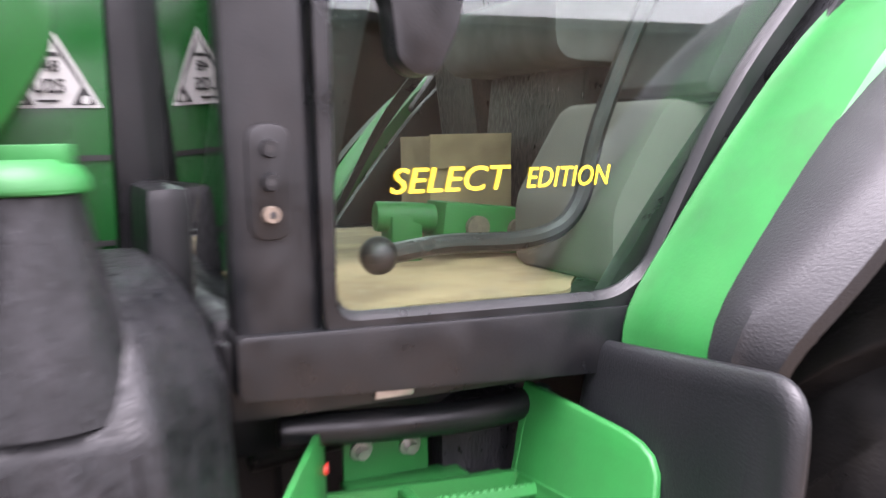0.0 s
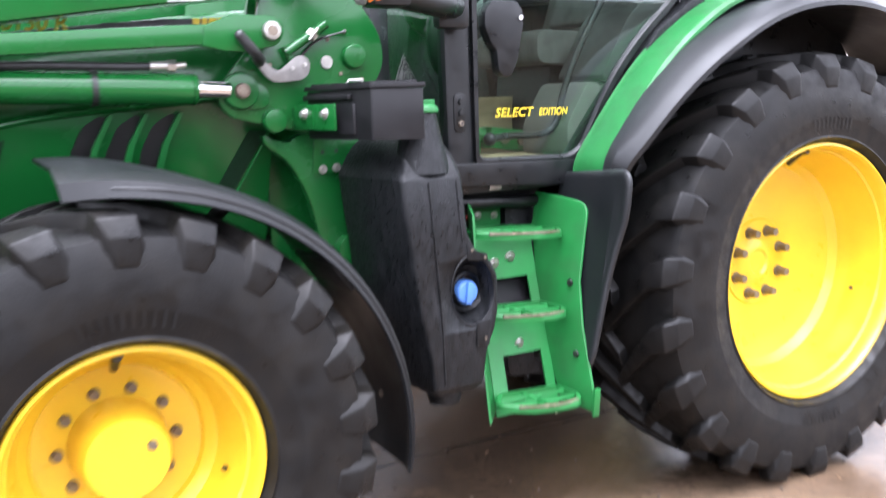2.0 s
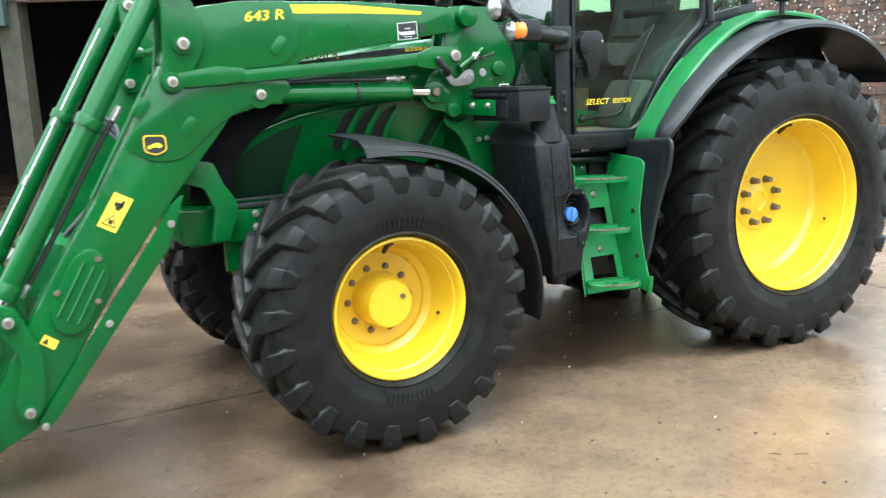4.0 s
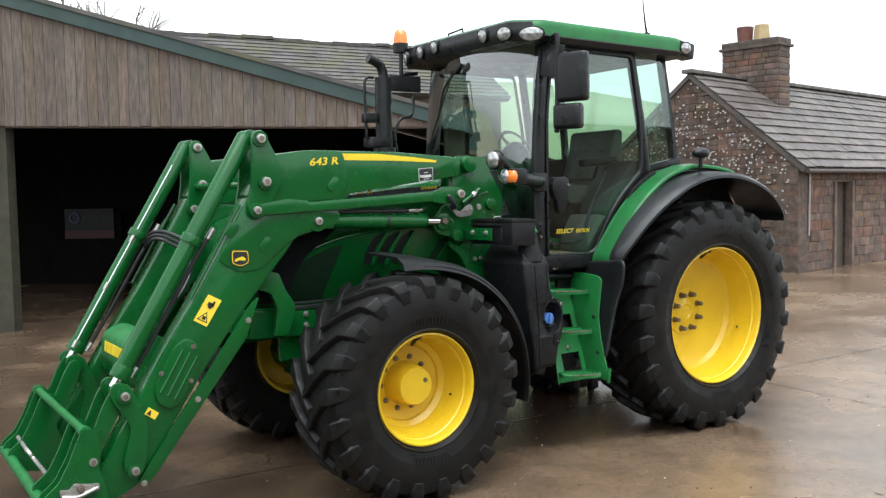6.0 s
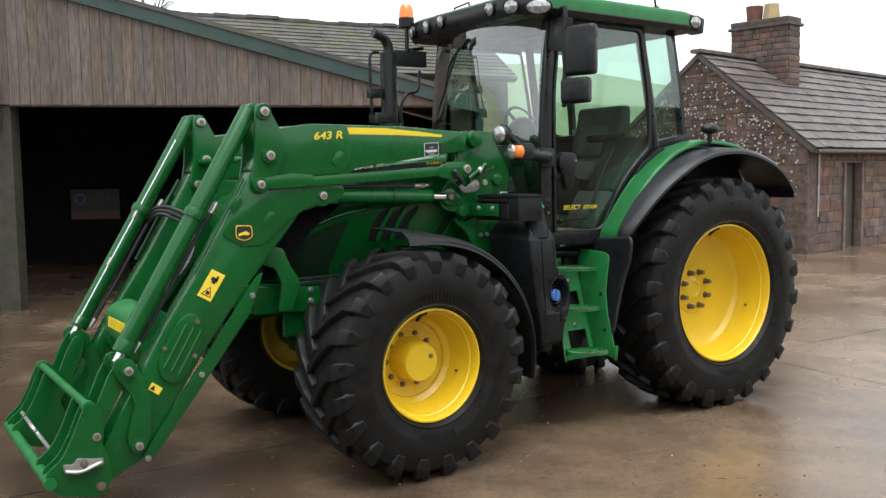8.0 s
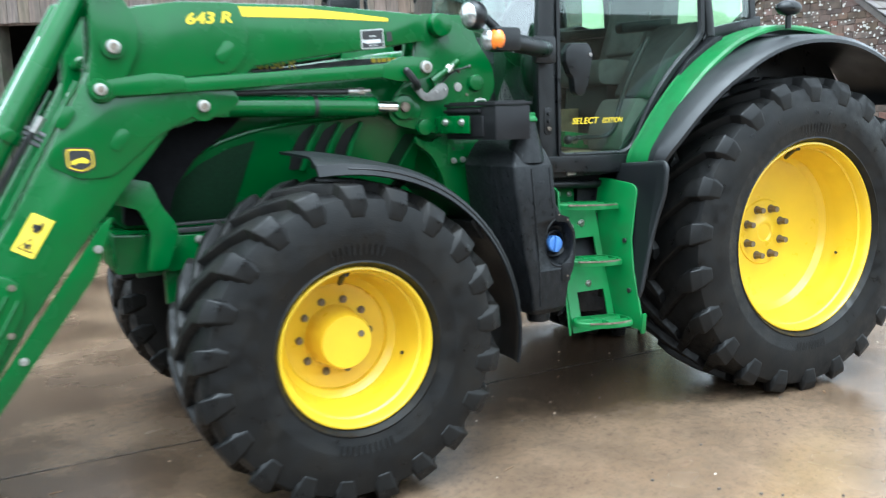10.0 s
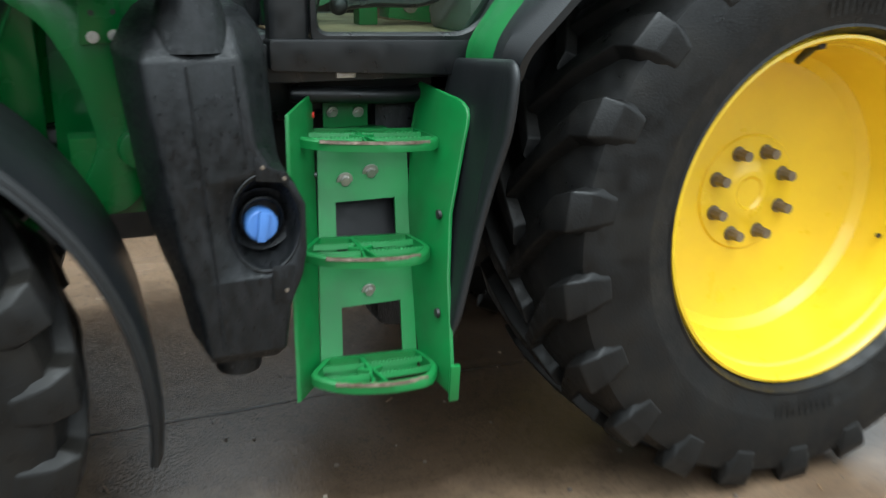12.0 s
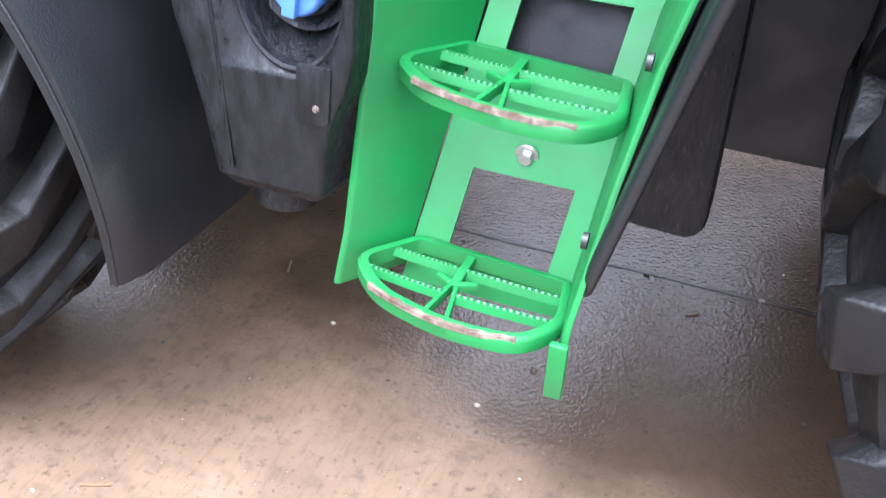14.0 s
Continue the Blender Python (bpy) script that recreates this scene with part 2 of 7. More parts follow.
def single(name, bm, mat, label, category="", group="", kind="", bevel=0.0, sharp=35):
    """A thing or a piece of the setting of one mesh."""
    return tagged(part(name, bm, mat, None, "", bevel, sharp), label, category, group, kind)


def B():
    return bmesh.new()


def rounded(pts, r, n=4):
    """An outline with its corners rounded; r is one radius or one for each corner."""
    out = []
    m = len(pts)
    for i in range(m):
        p0, p, p1 = Vector(pts[i - 1]), Vector(pts[i]), Vector(pts[(i + 1) % m])
        rr = r[i] if isinstance(r, (list, tuple)) else r
        a, b = (p0 - p), (p1 - p)
        k = min(rr, a.length * 0.45, b.length * 0.45)
        if k < 1e-5:
            out.append(tuple(p))
            continue
        a, b = p + a.normalized() * k, p + b.normalized() * k
        for j in range(n + 1):
            t = j / n
            q = a * (1 - t) ** 2 + p * 2 * t * (1 - t) + b * t * t
            out.append(tuple(q))
    return out


def letters(name, text, size, m, mat, parent, label="", extrude=0.0015, squeeze=1.0, shear=0.0, bold=0.018):
    """Lettering laid at the pose m: x along the line, y up the letters, as a mesh."""
    cu = bpy.data.curves.new(name, "FONT")
    cu.body, cu.size, cu.extrude, cu.shear, cu.offset = text, size, extrude, shear, size * bold
    cu.resolution_u = 3
    tmp = bpy.data.objects.new(name, cu)
    scene.collection.objects.link(tmp)
    dg = bpy.context.evaluated_depsgraph_get()
    me = bpy.data.meshes.new_from_object(tmp.evaluated_get(dg))
    bpy.data.objects.remove(tmp)
    me.transform(m @ Matrix.Diagonal((squeeze, 1, 1, 1)))
    me.materials.clear()
    me.materials.append(mat)
    ob = new(name, me)
    ob.parent = parent
    if parent is not None:
        ob.matrix_parent_inverse = parent.matrix_basis.inverted() if parent.parent is None else Matrix.Identity(4)
    if label:
        ob["label"] = label
    return ob


SIDE = Matrix.Rotation(radians(90), 4, "X")  # lettering that faces -y and reads along +x


def bolt(bm, p, d, r, h, washer=0.0):
    """A hexagon bolt head on a washer at p, standing out along d."""
    d = Vector(d).normalized()
    p = Vector(p)
    if washer:
        cyl(bm, p, p + d * 0.003, washer, washer * 0.96, 20)
        p = p + d * 0.003
    cyl(bm, p, p + d * h, r, r * 0.93, 6)

# ---- the yard ----
def yard_material():
    """Brown, worn concrete: wet and glossy in patches, brushed, stained and gritty."""
    m = bpy.data.materials.new("wet_concrete")
    m.use_nodes = True
    nt = m.node_tree
    b = nt.nodes["Principled BSDF"]
    tc = nt.nodes.new("ShaderNodeTexCoord")

    def nz(sc, detail=6.0, st=(1, 1, 1), rot=0.0):
        mp = nt.nodes.new("ShaderNodeMapping")
        mp.inputs["Scale"].default_value = st
        mp.inputs["Rotation"].default_value = (0, 0, rot)
        nt.links.new(tc.outputs["Object"], mp.inputs["Vector"])
        n = nt.nodes.new("ShaderNodeTexNoise")
        n.inputs["Scale"].default_value, n.inputs["Detail"].default_value = sc, detail
        nt.links.new(mp.outputs[0], n.inputs["Vector"])
        return n.outputs["Fac"]

    def rng(f, a, b_, c=0.0, d=1.0):
        r = nt.nodes.new("ShaderNodeMapRange")
        for k, v in zip(("From Min", "From Max", "To Min", "To Max"), (a, b_, c, d)):
            r.inputs[k].default_value = v
        nt.links.new(f, r.inputs["Value"])
        return r.outputs[0]

    def mix(f, a, c):
        x = nt.nodes.new("ShaderNodeMix")
        x.data_type = "RGBA"
        if isinstance(f, float):
            x.inputs["Factor"].default_value = f
        else:
            nt.links.new(f, x.inputs["Factor"])
        for s, v in ((x.inputs["A"], a), (x.inputs["B"], c)):
            if isinstance(v, tuple):
                s.default_value = (*v, 1)
            else:
                nt.links.new(v, s)
        return x.outputs["Result"]

    def math_node(op, a, c):
        n = nt.nodes.new("ShaderNodeMath")
        n.operation = op
        for s, v in zip(n.inputs, (a, c)):
            if isinstance(v, float):
                s.default_value = v
            else:
                nt.links.new(v, s)
        return n.outputs[0]

    col = mix(rng(nz(0.6), 0.35, 0.65), (0.175, 0.112, 0.067), (0.270, 0.186, 0.120))
    col = mix(rng(nz(3.2), 0.42, 0.68, 0, 0.5), col, (0.11, 0.078, 0.052))
    col = mix(rng(nz(14.0, 8.0), 0.45, 0.8, 0, 0.5), col, (0.29, 0.21, 0.142))
    col = mix(rng(nz(48.0, 3.0), 0.60, 0.74, 0, 0.6), col, (0.055, 0.040, 0.030))
    col = mix(rng(nz(5.0, 5.0), 0.45, 0.65, 0, 0.35), col, (0.15, 0.108, 0.073))
    col = mix(rng(nz(28.0, 8.0), 0.48, 0.66, 0, 0.45), col, (0.12, 0.086, 0.058))
    # broom strokes, dark grit and a few pale chips
    col = mix(rng(nz(60.0, 4.0, (1.4, 0.3, 1)), 0.50, 0.70, 0, 0.30), col, (0.10, 0.070, 0.047))
    col = mix(rng(nz(80.0, 4.0), 0.62, 0.78, 0, 0.5), col, (0.050, 0.037, 0.027))
    col = mix(rng(nz(17.0, 5.0), 0.60, 0.78, 0, 0.55), col, (0.055, 0.045, 0.038))
    col = mix(rng(nz(130.0, 1.0), 0.765, 0.79, 0, 0.8), col, (0.46, 0.40, 0.33))
    wet = rng(math_node("ADD", nz(0.45, 5.0), rng(nz(3.0, 2.0), 0.3, 0.7, -0.03, 0.03)), 0.34, 0.72, 0.30, 0.85)
    # the damp patch kept under the tractor; shade there is painted into its darkness too
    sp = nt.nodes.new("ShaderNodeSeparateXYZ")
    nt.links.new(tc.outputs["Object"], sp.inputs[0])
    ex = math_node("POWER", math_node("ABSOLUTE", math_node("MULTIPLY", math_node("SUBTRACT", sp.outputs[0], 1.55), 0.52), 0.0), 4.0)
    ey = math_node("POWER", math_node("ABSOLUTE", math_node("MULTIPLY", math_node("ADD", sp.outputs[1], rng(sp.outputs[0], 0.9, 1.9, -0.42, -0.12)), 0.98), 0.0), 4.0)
    damp_shade = rng(math_node("ADD", math_node("ADD", ex, ey), rng(nz(2.2, 3.0), 0.3, 0.7, -0.35, 0.35)), 0.35, 1.75, 1.0, 0.0)
    wet = math_node("MAXIMUM", wet, damp_shade)
    # the colour alone goes darker towards -x
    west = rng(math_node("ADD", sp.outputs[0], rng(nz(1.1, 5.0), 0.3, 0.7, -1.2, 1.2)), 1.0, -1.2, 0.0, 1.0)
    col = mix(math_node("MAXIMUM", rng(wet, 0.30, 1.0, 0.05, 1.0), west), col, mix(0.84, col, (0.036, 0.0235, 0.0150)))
    nt.links.new(col, b.inputs["Base Color"])
    nt.links.new(math_node("ADD", rng(wet, 0.30, 0.95, 0.27, 0.07), rng(nz(1.7, 4.0), 0.3, 0.7, -0.02, 0.10)), b.inputs["Roughness"])
    b.inputs["Specular IOR Level"].default_value = 0.5
    bp = nt.nodes.new("ShaderNodeBump")
    bp.inputs["Strength"].default_value, bp.inputs["Distance"].default_value = 0.40, 0.006
    h = math_node("ADD", math_node("MULTIPLY", nz(260.0, 3.0), 0.22), math_node("MULTIPLY", nz(5.0, 3.0), 0.45))
    h = math_node("ADD", h, math_node("MULTIPLY", math_node("MULTIPLY", nz(95.0, 2.5), damp_shade), 1.0))
    h = math_node("ADD", h, math_node("MULTIPLY", nz(30.0, 3.0, (1.5, 0.3, 1)), 0.25))
    nt.links.new(h, bp.inputs["Height"])
    nt.links.new(bp.outputs[0], b.inputs["Normal"])
    return m


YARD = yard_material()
# pale green: the haze of distance is put into the grass colour
GRASS = material("hazy_field_grass", (0.24, 0.265, 0.16), 0.9, 0, 0.2, 0.05, dark=(0.20, 0.23, 0.13), dscale=0.02, damt=0.8)
bm = B()


def rise(x, y):
    """The ground is flat round the tractor; far off it rises to a grassy hill."""
    d = math.hypot(x - 1, y)
    ahead = max(0.0, (0.553 * (x + 2.8) + 0.833 * (y + 5.5)) - 45)
    side = 0.5 + 0.5 * math.tanh((d - 40) / 10)
    across = 0.833 * (x + 2.8) - 0.553 * (y + 5.5)
    fall = 1.2 - 0.66 * min(1.0, max(0.0, (across / max(ahead + 45.0, 1.0) - 0.1) / 0.36))
    return side * fall * min(15.0, ahead * 0.19) - 0.02 * side


rad = [0.0, 2, 4, 7, 10, 14, 19, 25, 32, 40, 50, 62, 78, 100, 130, 180, 260, 400, 700, 1500, 4000]
prev = None
centre = bm.verts.new((1.0, 0, 0))
for r in rad[1:]:
    ring = [bm.verts.new((1 + r * math.cos(a), r * math.sin(a), rise(1 + r * math.cos(a), r * math.sin(a)))) for a in (2 * math.pi * k / 72 for k in range(72))]
    for k in range(72):
        j = (k + 1) % 72
        f = bm.faces.new((centre, ring[k], ring[j])) if prev is None else bm.faces.new((prev[k], ring[k], ring[j], prev[j]))
        f.material_index = 1 if r > 40 else 0
    prev = ring
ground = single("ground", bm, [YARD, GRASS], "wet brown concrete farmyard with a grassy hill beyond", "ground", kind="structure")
JOINT = material("dark_joint_sealant", (0.030, 0.023, 0.018), 0.35, 0, 0.4, 9, 0.5, 90)
for x0, y0, x1, y1 in ((-9.0, 0.03, 12.0, 0.10), (4.46, 4.0, 3.85, -7.5), (-3.6, 6.5, -4.1, -8.0)):
    bm = B()
    dv = Vector((x1 - x0, y1 - y0)).normalized()
    nv = Vector((-dv.y, dv.x))
    steps_ = 60
    left, right = [], []
    for k in range(steps_ + 1):
        c = Vector((x0, y0)).lerp(Vector((x1, y1)), k / steps_)
        wob = 0.006 * math.sin(k * 1.7) + 0.004 * math.sin(k * 4.3)
        half_w = 0.005 + 0.003 * math.sin(k * 2.9)
        left.append(bm.verts.new((*(c + nv * (wob + half_w)), 0.002)))
        right.append(bm.verts.new((*(c + nv * (wob - half_w)), 0.002)))
    for k in range(steps_):
        bm.faces.new((left[k], right[k], right[k + 1], left[k + 1]))
    part("expansion_joint", bm, JOINT, ground, "dark joint between concrete bays")
rnd = random.Random(31)
for nm, tone, count, size in (("grit", (0.05, 0.036, 0.026), 230, 0.006), ("pale_grit", (0.34, 0.29, 0.23), 45, 0.005)):
    bm = B()
    for k in range(count):
        px, py = rnd.uniform(-2.8, 4.6), rnd.uniform(-3.6, 0.6)
        r = size * rnd.uniform(0.5, 1.7)
        q = rnd.uniform(0, 6.28)
        ball(bm, (px, py, r * 0.25), (r, r * rnd.uniform(0.6, 1.0), r * 0.6), 6, 4)
    tagged(part(nm, bm, material(nm, tone, 0.6, 0, 0.4, 40), ground, "small crumbs of grit on the concrete"), kind="stuff")
bm = B()
for k in range(34):
    px, py, q, ln = rnd.uniform(-2.8, 4.6), rnd.uniform(-3.4, 0.4), rnd.uniform(0, 3.14), rnd.uniform(0.015, 0.06)
    box(bm, (px, py, 0.003), (ln, 0.004, 0.003), Matrix.Rotation(q, 3, "Z"))
tagged(part("straw", bm, material("wet_straw", (0.13, 0.075, 0.035), 0.6, 0, 0.3, 30), ground, "bits of wet straw"), kind="stuff")

# ---- buildings ----
def piece_material(name, a, b, rough, scale, dscale, stretch, bump, bscale, spread=0.28):
    """Masonry, slate or board: like material(), and each piece has a shade of its own."""
    m = material(name, a, rough, 0, 0.35, scale, bump, bscale, dark=b, dscale=dscale, damt=0.8, stretch=stretch)
    nt = m.node_tree
    bs = nt.nodes["Principled BSDF"]
    old = bs.inputs["Base Color"].links[0].from_socket
    info = nt.nodes.new("ShaderNodeObjectInfo")
    hs = nt.nodes.new("ShaderNodeHueSaturation")
    for sock, lo, hi, mul in (("Value", 1 - spread, 1 + spread, 1.0), ("Saturation", 0.7, 1.15, 7.31), ("Hue", 0.485, 0.515, 3.7)):
        mm = nt.nodes.new("ShaderNodeMath")
        mm.operation, mm.inputs[1].default_value = "MULTIPLY", mul
        fr = nt.nodes.new("ShaderNodeMath")
        fr.operation = "FRACT"
        rg = nt.nodes.new("ShaderNodeMapRange")
        rg.inputs["To Min"].default_value, rg.inputs["To Max"].default_value = lo, hi
        nt.links.new(info.outputs["Random"], mm.inputs[0])
        nt.links.new(mm.outputs[0], fr.inputs[0])
        nt.links.new(fr.outputs[0], rg.inputs["Value"])
        nt.links.new(rg.outputs[0], hs.inputs[sock])
    nt.links.new(old, hs.inputs["Color"])
    nt.links.new(hs.outputs[0], bs.inputs["Base Color"])
    return m


TIMBER = piece_material("weathered_cladding", (0.118, 0.086, 0.066), (0.076, 0.066, 0.048), 0.85, 9, 3.4, (4, 4, 0.55), 0.4, 60, 0.09)
BARGE = material("dark_green_bargeboard", (0.024, 0.046, 0.040), 0.6, 0, 0.15, 3, 0.1, 60)
POST = material("mossy_timber_post", (0.042, 0.036, 0.025), 0.9, 0, 0.3, 6, 0.5, 40, dark=(0.03, 0.036, 0.016), dscale=4, damt=0.8)
# the barn's dim inside is put into this near-black wall colour
INSIDE = material("dimmed_barn_wall", (0.007, 0.0065, 0.006), 0.95, 0, 0.3, 3, 0.3, 30, spec=0.1)
SLATE = piece_material("roof_slate", (0.086, 0.070, 0.065), (0.095, 0.082, 0.056), 0.48, 2.5, 5, None, 0.3, 40)
SLATE_OLD = material("mossy_stone_slate", (0.062, 0.056, 0.053), 0.55, 0, 0.5, 3.5, 0.4, 40, dark=(0.075, 0.072, 0.03), dscale=1.4, damt=0.8)
STONE = piece_material("red_sandstone", (0.132, 0.078, 0.056), (0.082, 0.053, 0.040), 0.9, 4, 7, None, 0.9, 22, 0.20)
STONE_DARK = piece_material("weathered_sandstone", (0.098, 0.066, 0.049), (0.052, 0.040, 0.032), 0.9, 4, 7, None, 0.9, 22, 0.22)
MORTAR = material("old_lime_mortar", (0.088, 0.064, 0.050), 0.95, 0, 0.4, 8, 0.8, 40)
LICHEN = material("white_lichen", (0.40, 0.385, 0.35), 0.9, 0, 0.15, 9)
DOOR_WOOD = material("brown_plank_door", (0.075, 0.058, 0.046), 0.85, 0, 0.25, 5, 0.3, 60, stretch=(5, 5, 0.4))
POT_RED = material("red_chimney_pot", (0.13, 0.055, 0.042), 0.8, 0, 0.2, 6)
POT_YELLOW = material("buff_chimney_pot", (0.34, 0.255, 0.13), 0.8, 0, 0.15, 6)
GUTTER = material("dark_gutter", (0.045, 0.03, 0.028), 0.5, 0, 0.2, 6)
LEAD = material("lead_flashing", (0.30, 0.29, 0.28), 0.5, 0.3, 0.2, 6)


def wall_frame(o, d):
    """Axes of a wall: o its foot, x along d, y inwards (to the left of d), z up."""
    d = Vector((d[0], d[1], 0)).normalized()
    n = Vector((-d.y, d.x, 0))
    return Matrix(((d.x, n.x, 0, o[0]), (d.y, n.y, 0, o[1]), (0, 0, 1, o[2] if len(o) > 2 else 0), (0, 0, 0, 1)))


def put(bm, m):
    bmesh.ops.transform(bm, matrix=m, verts=bm.verts)
    return bm


# added out-of-view buildings close the yard behind and beside the walker, dimming its reflections
HARL = material("old_harled_wall", (0.21, 0.165, 0.125), 0.9, 0, 0.3, 1.2, 0.6, 25, dark=(0.10, 0.082, 0.066), dscale=0.7, damt=0.8)
for nm, c, d in (("wall_south", (4.0, -12.5, 1.5), (38.0, 0.4, 3.4)), ("wall_west", (-15.0, -4.0, 1.9), (0.4, 17.0, 4.2))):
    bm = B()
    box(bm, c, d)
    single(nm, bm, HARL, "plain weathered wall added out of view to close the yard and dim reflections", "wall", kind="structure")
bm = B()
slab(bm, [(-15.4, -13.6), (23.4, -13.6), (23.4, -12.0), (-15.4, -12.0)], 3.2, 3.34)
single("roof_south", bm, SLATE_OLD, "plain slate roof edge over the added yard wall", "roof", kind="structure")

# open barn
M1 = wall_frame((-0.81, 7.94, 0), (0.833, -0.553))  # x runs along the open front, from its timber post
barn = thing("barn", (2, 9, 0), "open-fronted barn with weathered vertical cladding", "barn")


bm = B()
prism(bm, [(-12.5, 2.98), (6.0, 2.64), (6.0, 2.72), (-3.0, 5.33), (-12.5, 3.05)], -0.02, 0.06)
gable = part("gable_wall", put(bm, M1), TIMBER, barn, "weathered brown gable cladding over the barn opening")
for k in range(136):
    x = -12.4 + 0.138 * k
    top = 5.30 - 0.29 * (x + 3.0) if x > -3.0 else 5.30 + 0.245 * (x + 3.0)
    lowz = 2.80 - 0.0185 * x
    if top - lowz < 0.08:
        continue
    bm = B()
    wv = 0.004 * math.sin(k * 2.7)
    prism(bm, [(x, lowz - 0.03 + wv), (x + 0.133, lowz - 0.03 + wv), (x + 0.133, top - 0.02), (x, top)], -0.045 - abs(wv), -0.02)
    part("board", put(bm, M1), TIMBER, gable)
for a, b in (((-3.0, 5.335), (6.3, 2.64)), ((-3.0, 5.335), (-12.7, 2.97))):
    bm = B()
    prism(bm, [(a[0], a[1] - 0.10), (b[0], b[1] - 0.10), (b[0], b[1] + 0.13), (a[0], a[1] + 0.13)], -0.10, -0.05)
    part("bargeboard", put(bm, M1), BARGE, barn, "dark green bargeboard")
for e, z1 in ((6.35, 2.765), (-12.7, 3.10)):
    bm = B()
    prism(bm, [(-3.0, 5.465), (e, z1), (e, z1 - 0.06), (-3.0, 5.405)], -0.12, 7.6)
    part("roof", put(bm, M1), SLATE_OLD, barn, "barn roof sheeting")
bm = B()
box(bm, (-0.14, 0.10, 1.38), (0.28, 0.24, 2.86))
part("post", put(bm, M1), POST, barn, "mossy timber post")
bm = B()
box(bm, (-0.24, -0.10, 3.35), (0.26, 0.10, 1.75))
part("steel_stanchion", put(bm, M1), BARGE, barn)
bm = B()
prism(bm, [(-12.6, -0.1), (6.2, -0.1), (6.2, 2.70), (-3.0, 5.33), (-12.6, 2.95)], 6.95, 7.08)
part("back_wall", put(bm, M1), INSIDE, barn, "back wall of the barn, coloured near-black for the dim inside")
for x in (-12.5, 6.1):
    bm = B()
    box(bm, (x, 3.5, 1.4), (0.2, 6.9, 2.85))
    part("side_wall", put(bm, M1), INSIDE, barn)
bm = B()
box(bm, (6.0, 0.12, 1.38), (0.28, 0.24, 2.8))
part("post", put(bm, M1), POST, barn, "mossy timber post")
# sign on a board inside; the barn's dimness is put into its colours
sign = thing("wall_sign", (1.6, 14.3, 0.9), "sign board with a round emblem over a red band, coloured dark for the dim barn", "sign")
M_S = wall_frame((1.22, 14.64, 0), (0.833, -0.553))
SIGN_BLUE = material("dimmed_sign_blue", (0.03, 0.05, 0.10), 0.6, 0, 0.06, 8)
SIGN_RED = material("dimmed_sign_red", (0.07, 0.02, 0.018), 0.6, 0, 0.06, 8)
SIGN_GREY = material("dimmed_sign_grey", (0.012, 0.012, 0.012), 0.6, 0, 0.06, 8)
bm = B()
box(bm, (0.5, 0.05, 1.25), (1.02, 0.03, 0.62))
part("board", put(bm, M_S), SIGN_GREY, sign)
bm = B()
box(bm, (0.5, 0.028, 1.03), (1.02, 0.02, 0.16))
part("red_band", put(bm, M_S), SIGN_RED, sign)
bm = B()
lathe(bm, [(0.12, 0.03), (0.12, 0.015), (0.07, 0.012), (0.07, 0.03)], 24, (0.20, 0, 1.37))
part("round_emblem", put(bm, M_S), SIGN_BLUE, sign)
for k in range(5):
    bm = B()
    box(bm, (0.42 + 0.12 * k, 0.03, 1.38), (0.07, 0.012, 0.10))
    part("lettering_bar", put(bm, M_S), LABEL_BLACK, sign)
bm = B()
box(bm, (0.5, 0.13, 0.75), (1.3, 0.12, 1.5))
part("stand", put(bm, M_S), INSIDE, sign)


def slates(parent, m, length, slope, run, rise_, mat, course, width, seed, lift=0.012, single_to=0.0):
    """Rows of slates on a roof slope: m is at the eave, x along it; the slope climbs run in y and rise_ in z."""
    rnd = random.Random(seed)
    ang = math.atan2(rise_, run)
    n = int(slope / course)
    for r in range(n + 1):
        joined = B()
        x = -rnd.random() * width
        while x < length:
            bm = B() if x < single_to else joined
            w = width * (0.8 + 0.4 * rnd.random())
            x0, x1 = max(0, x), min(length, x + w - 0.006)
            if x1 - x0 > 0.02:
                dz = lift * (0.7 + 0.6 * rnd.random())
                s0 = r * course - 0.02 * rnd.random()
                s1 = min(s0 + course * 1.25, slope)
                vs = []
                for xx, s, h in ((x0, s0, dz + 0.018), (x1, s0, dz + 0.018 + 0.004 * rnd.random()), (x1, s1, 0.004), (x0, s1, 0.004)):
                    vs.append((xx, s * math.cos(ang) - h * math.sin(ang), s * math.sin(ang) + h * math.cos(ang)))
                base = [(xx, s * math.cos(ang) - h * math.sin(ang), s * math.sin(ang) + h * math.cos(ang)) for xx, s, h in ((x0, s0, dz - 0.004), (x1, s0, dz - 0.004))]
                v = [bm.verts.new(p) for p in vs]
                b = [bm.verts.new(p) for p in base]
                bm.faces.new(v)
                bm.faces.new((b[0], b[1], v[1], v[0]))
                bm.faces.new((v[1], b[1], v[2]))
                bm.faces.new((b[0], v[0], v[3]))
                if bm is not joined:
                    part("slate", put(bm, m), mat, parent, sharp=20)
            x += w
        if joined.verts:
            tagged(part("slate_course", put(joined, m), mat, parent, sharp=20), kind="stuff")


# long stone house behind the barn
house = thing("stone_house", (8, 16, 0), "long stone house with a mossy stone-slate roof", "house")
E1 = wall_frame((1.48, 14.97, 0), (0.997, -0.105))
L1 = 10.7
bm = B()
box(bm, (L1 / 2, 2.0, 2.1), (L1, 4.0, 4.4))
part("wall", put(bm, E1), STONE_DARK, house, "weathered stone wall")
bm = B()
prism(bm, [(0, 4.28), (0, 4.2), (L1, 4.2), (L1, 4.28)], -0.15, -0.02)
part("eave_board", put(bm, E1), STONE, house)
ME = E1 @ Matrix.Translation((-0.2, -0.2, 4.25))
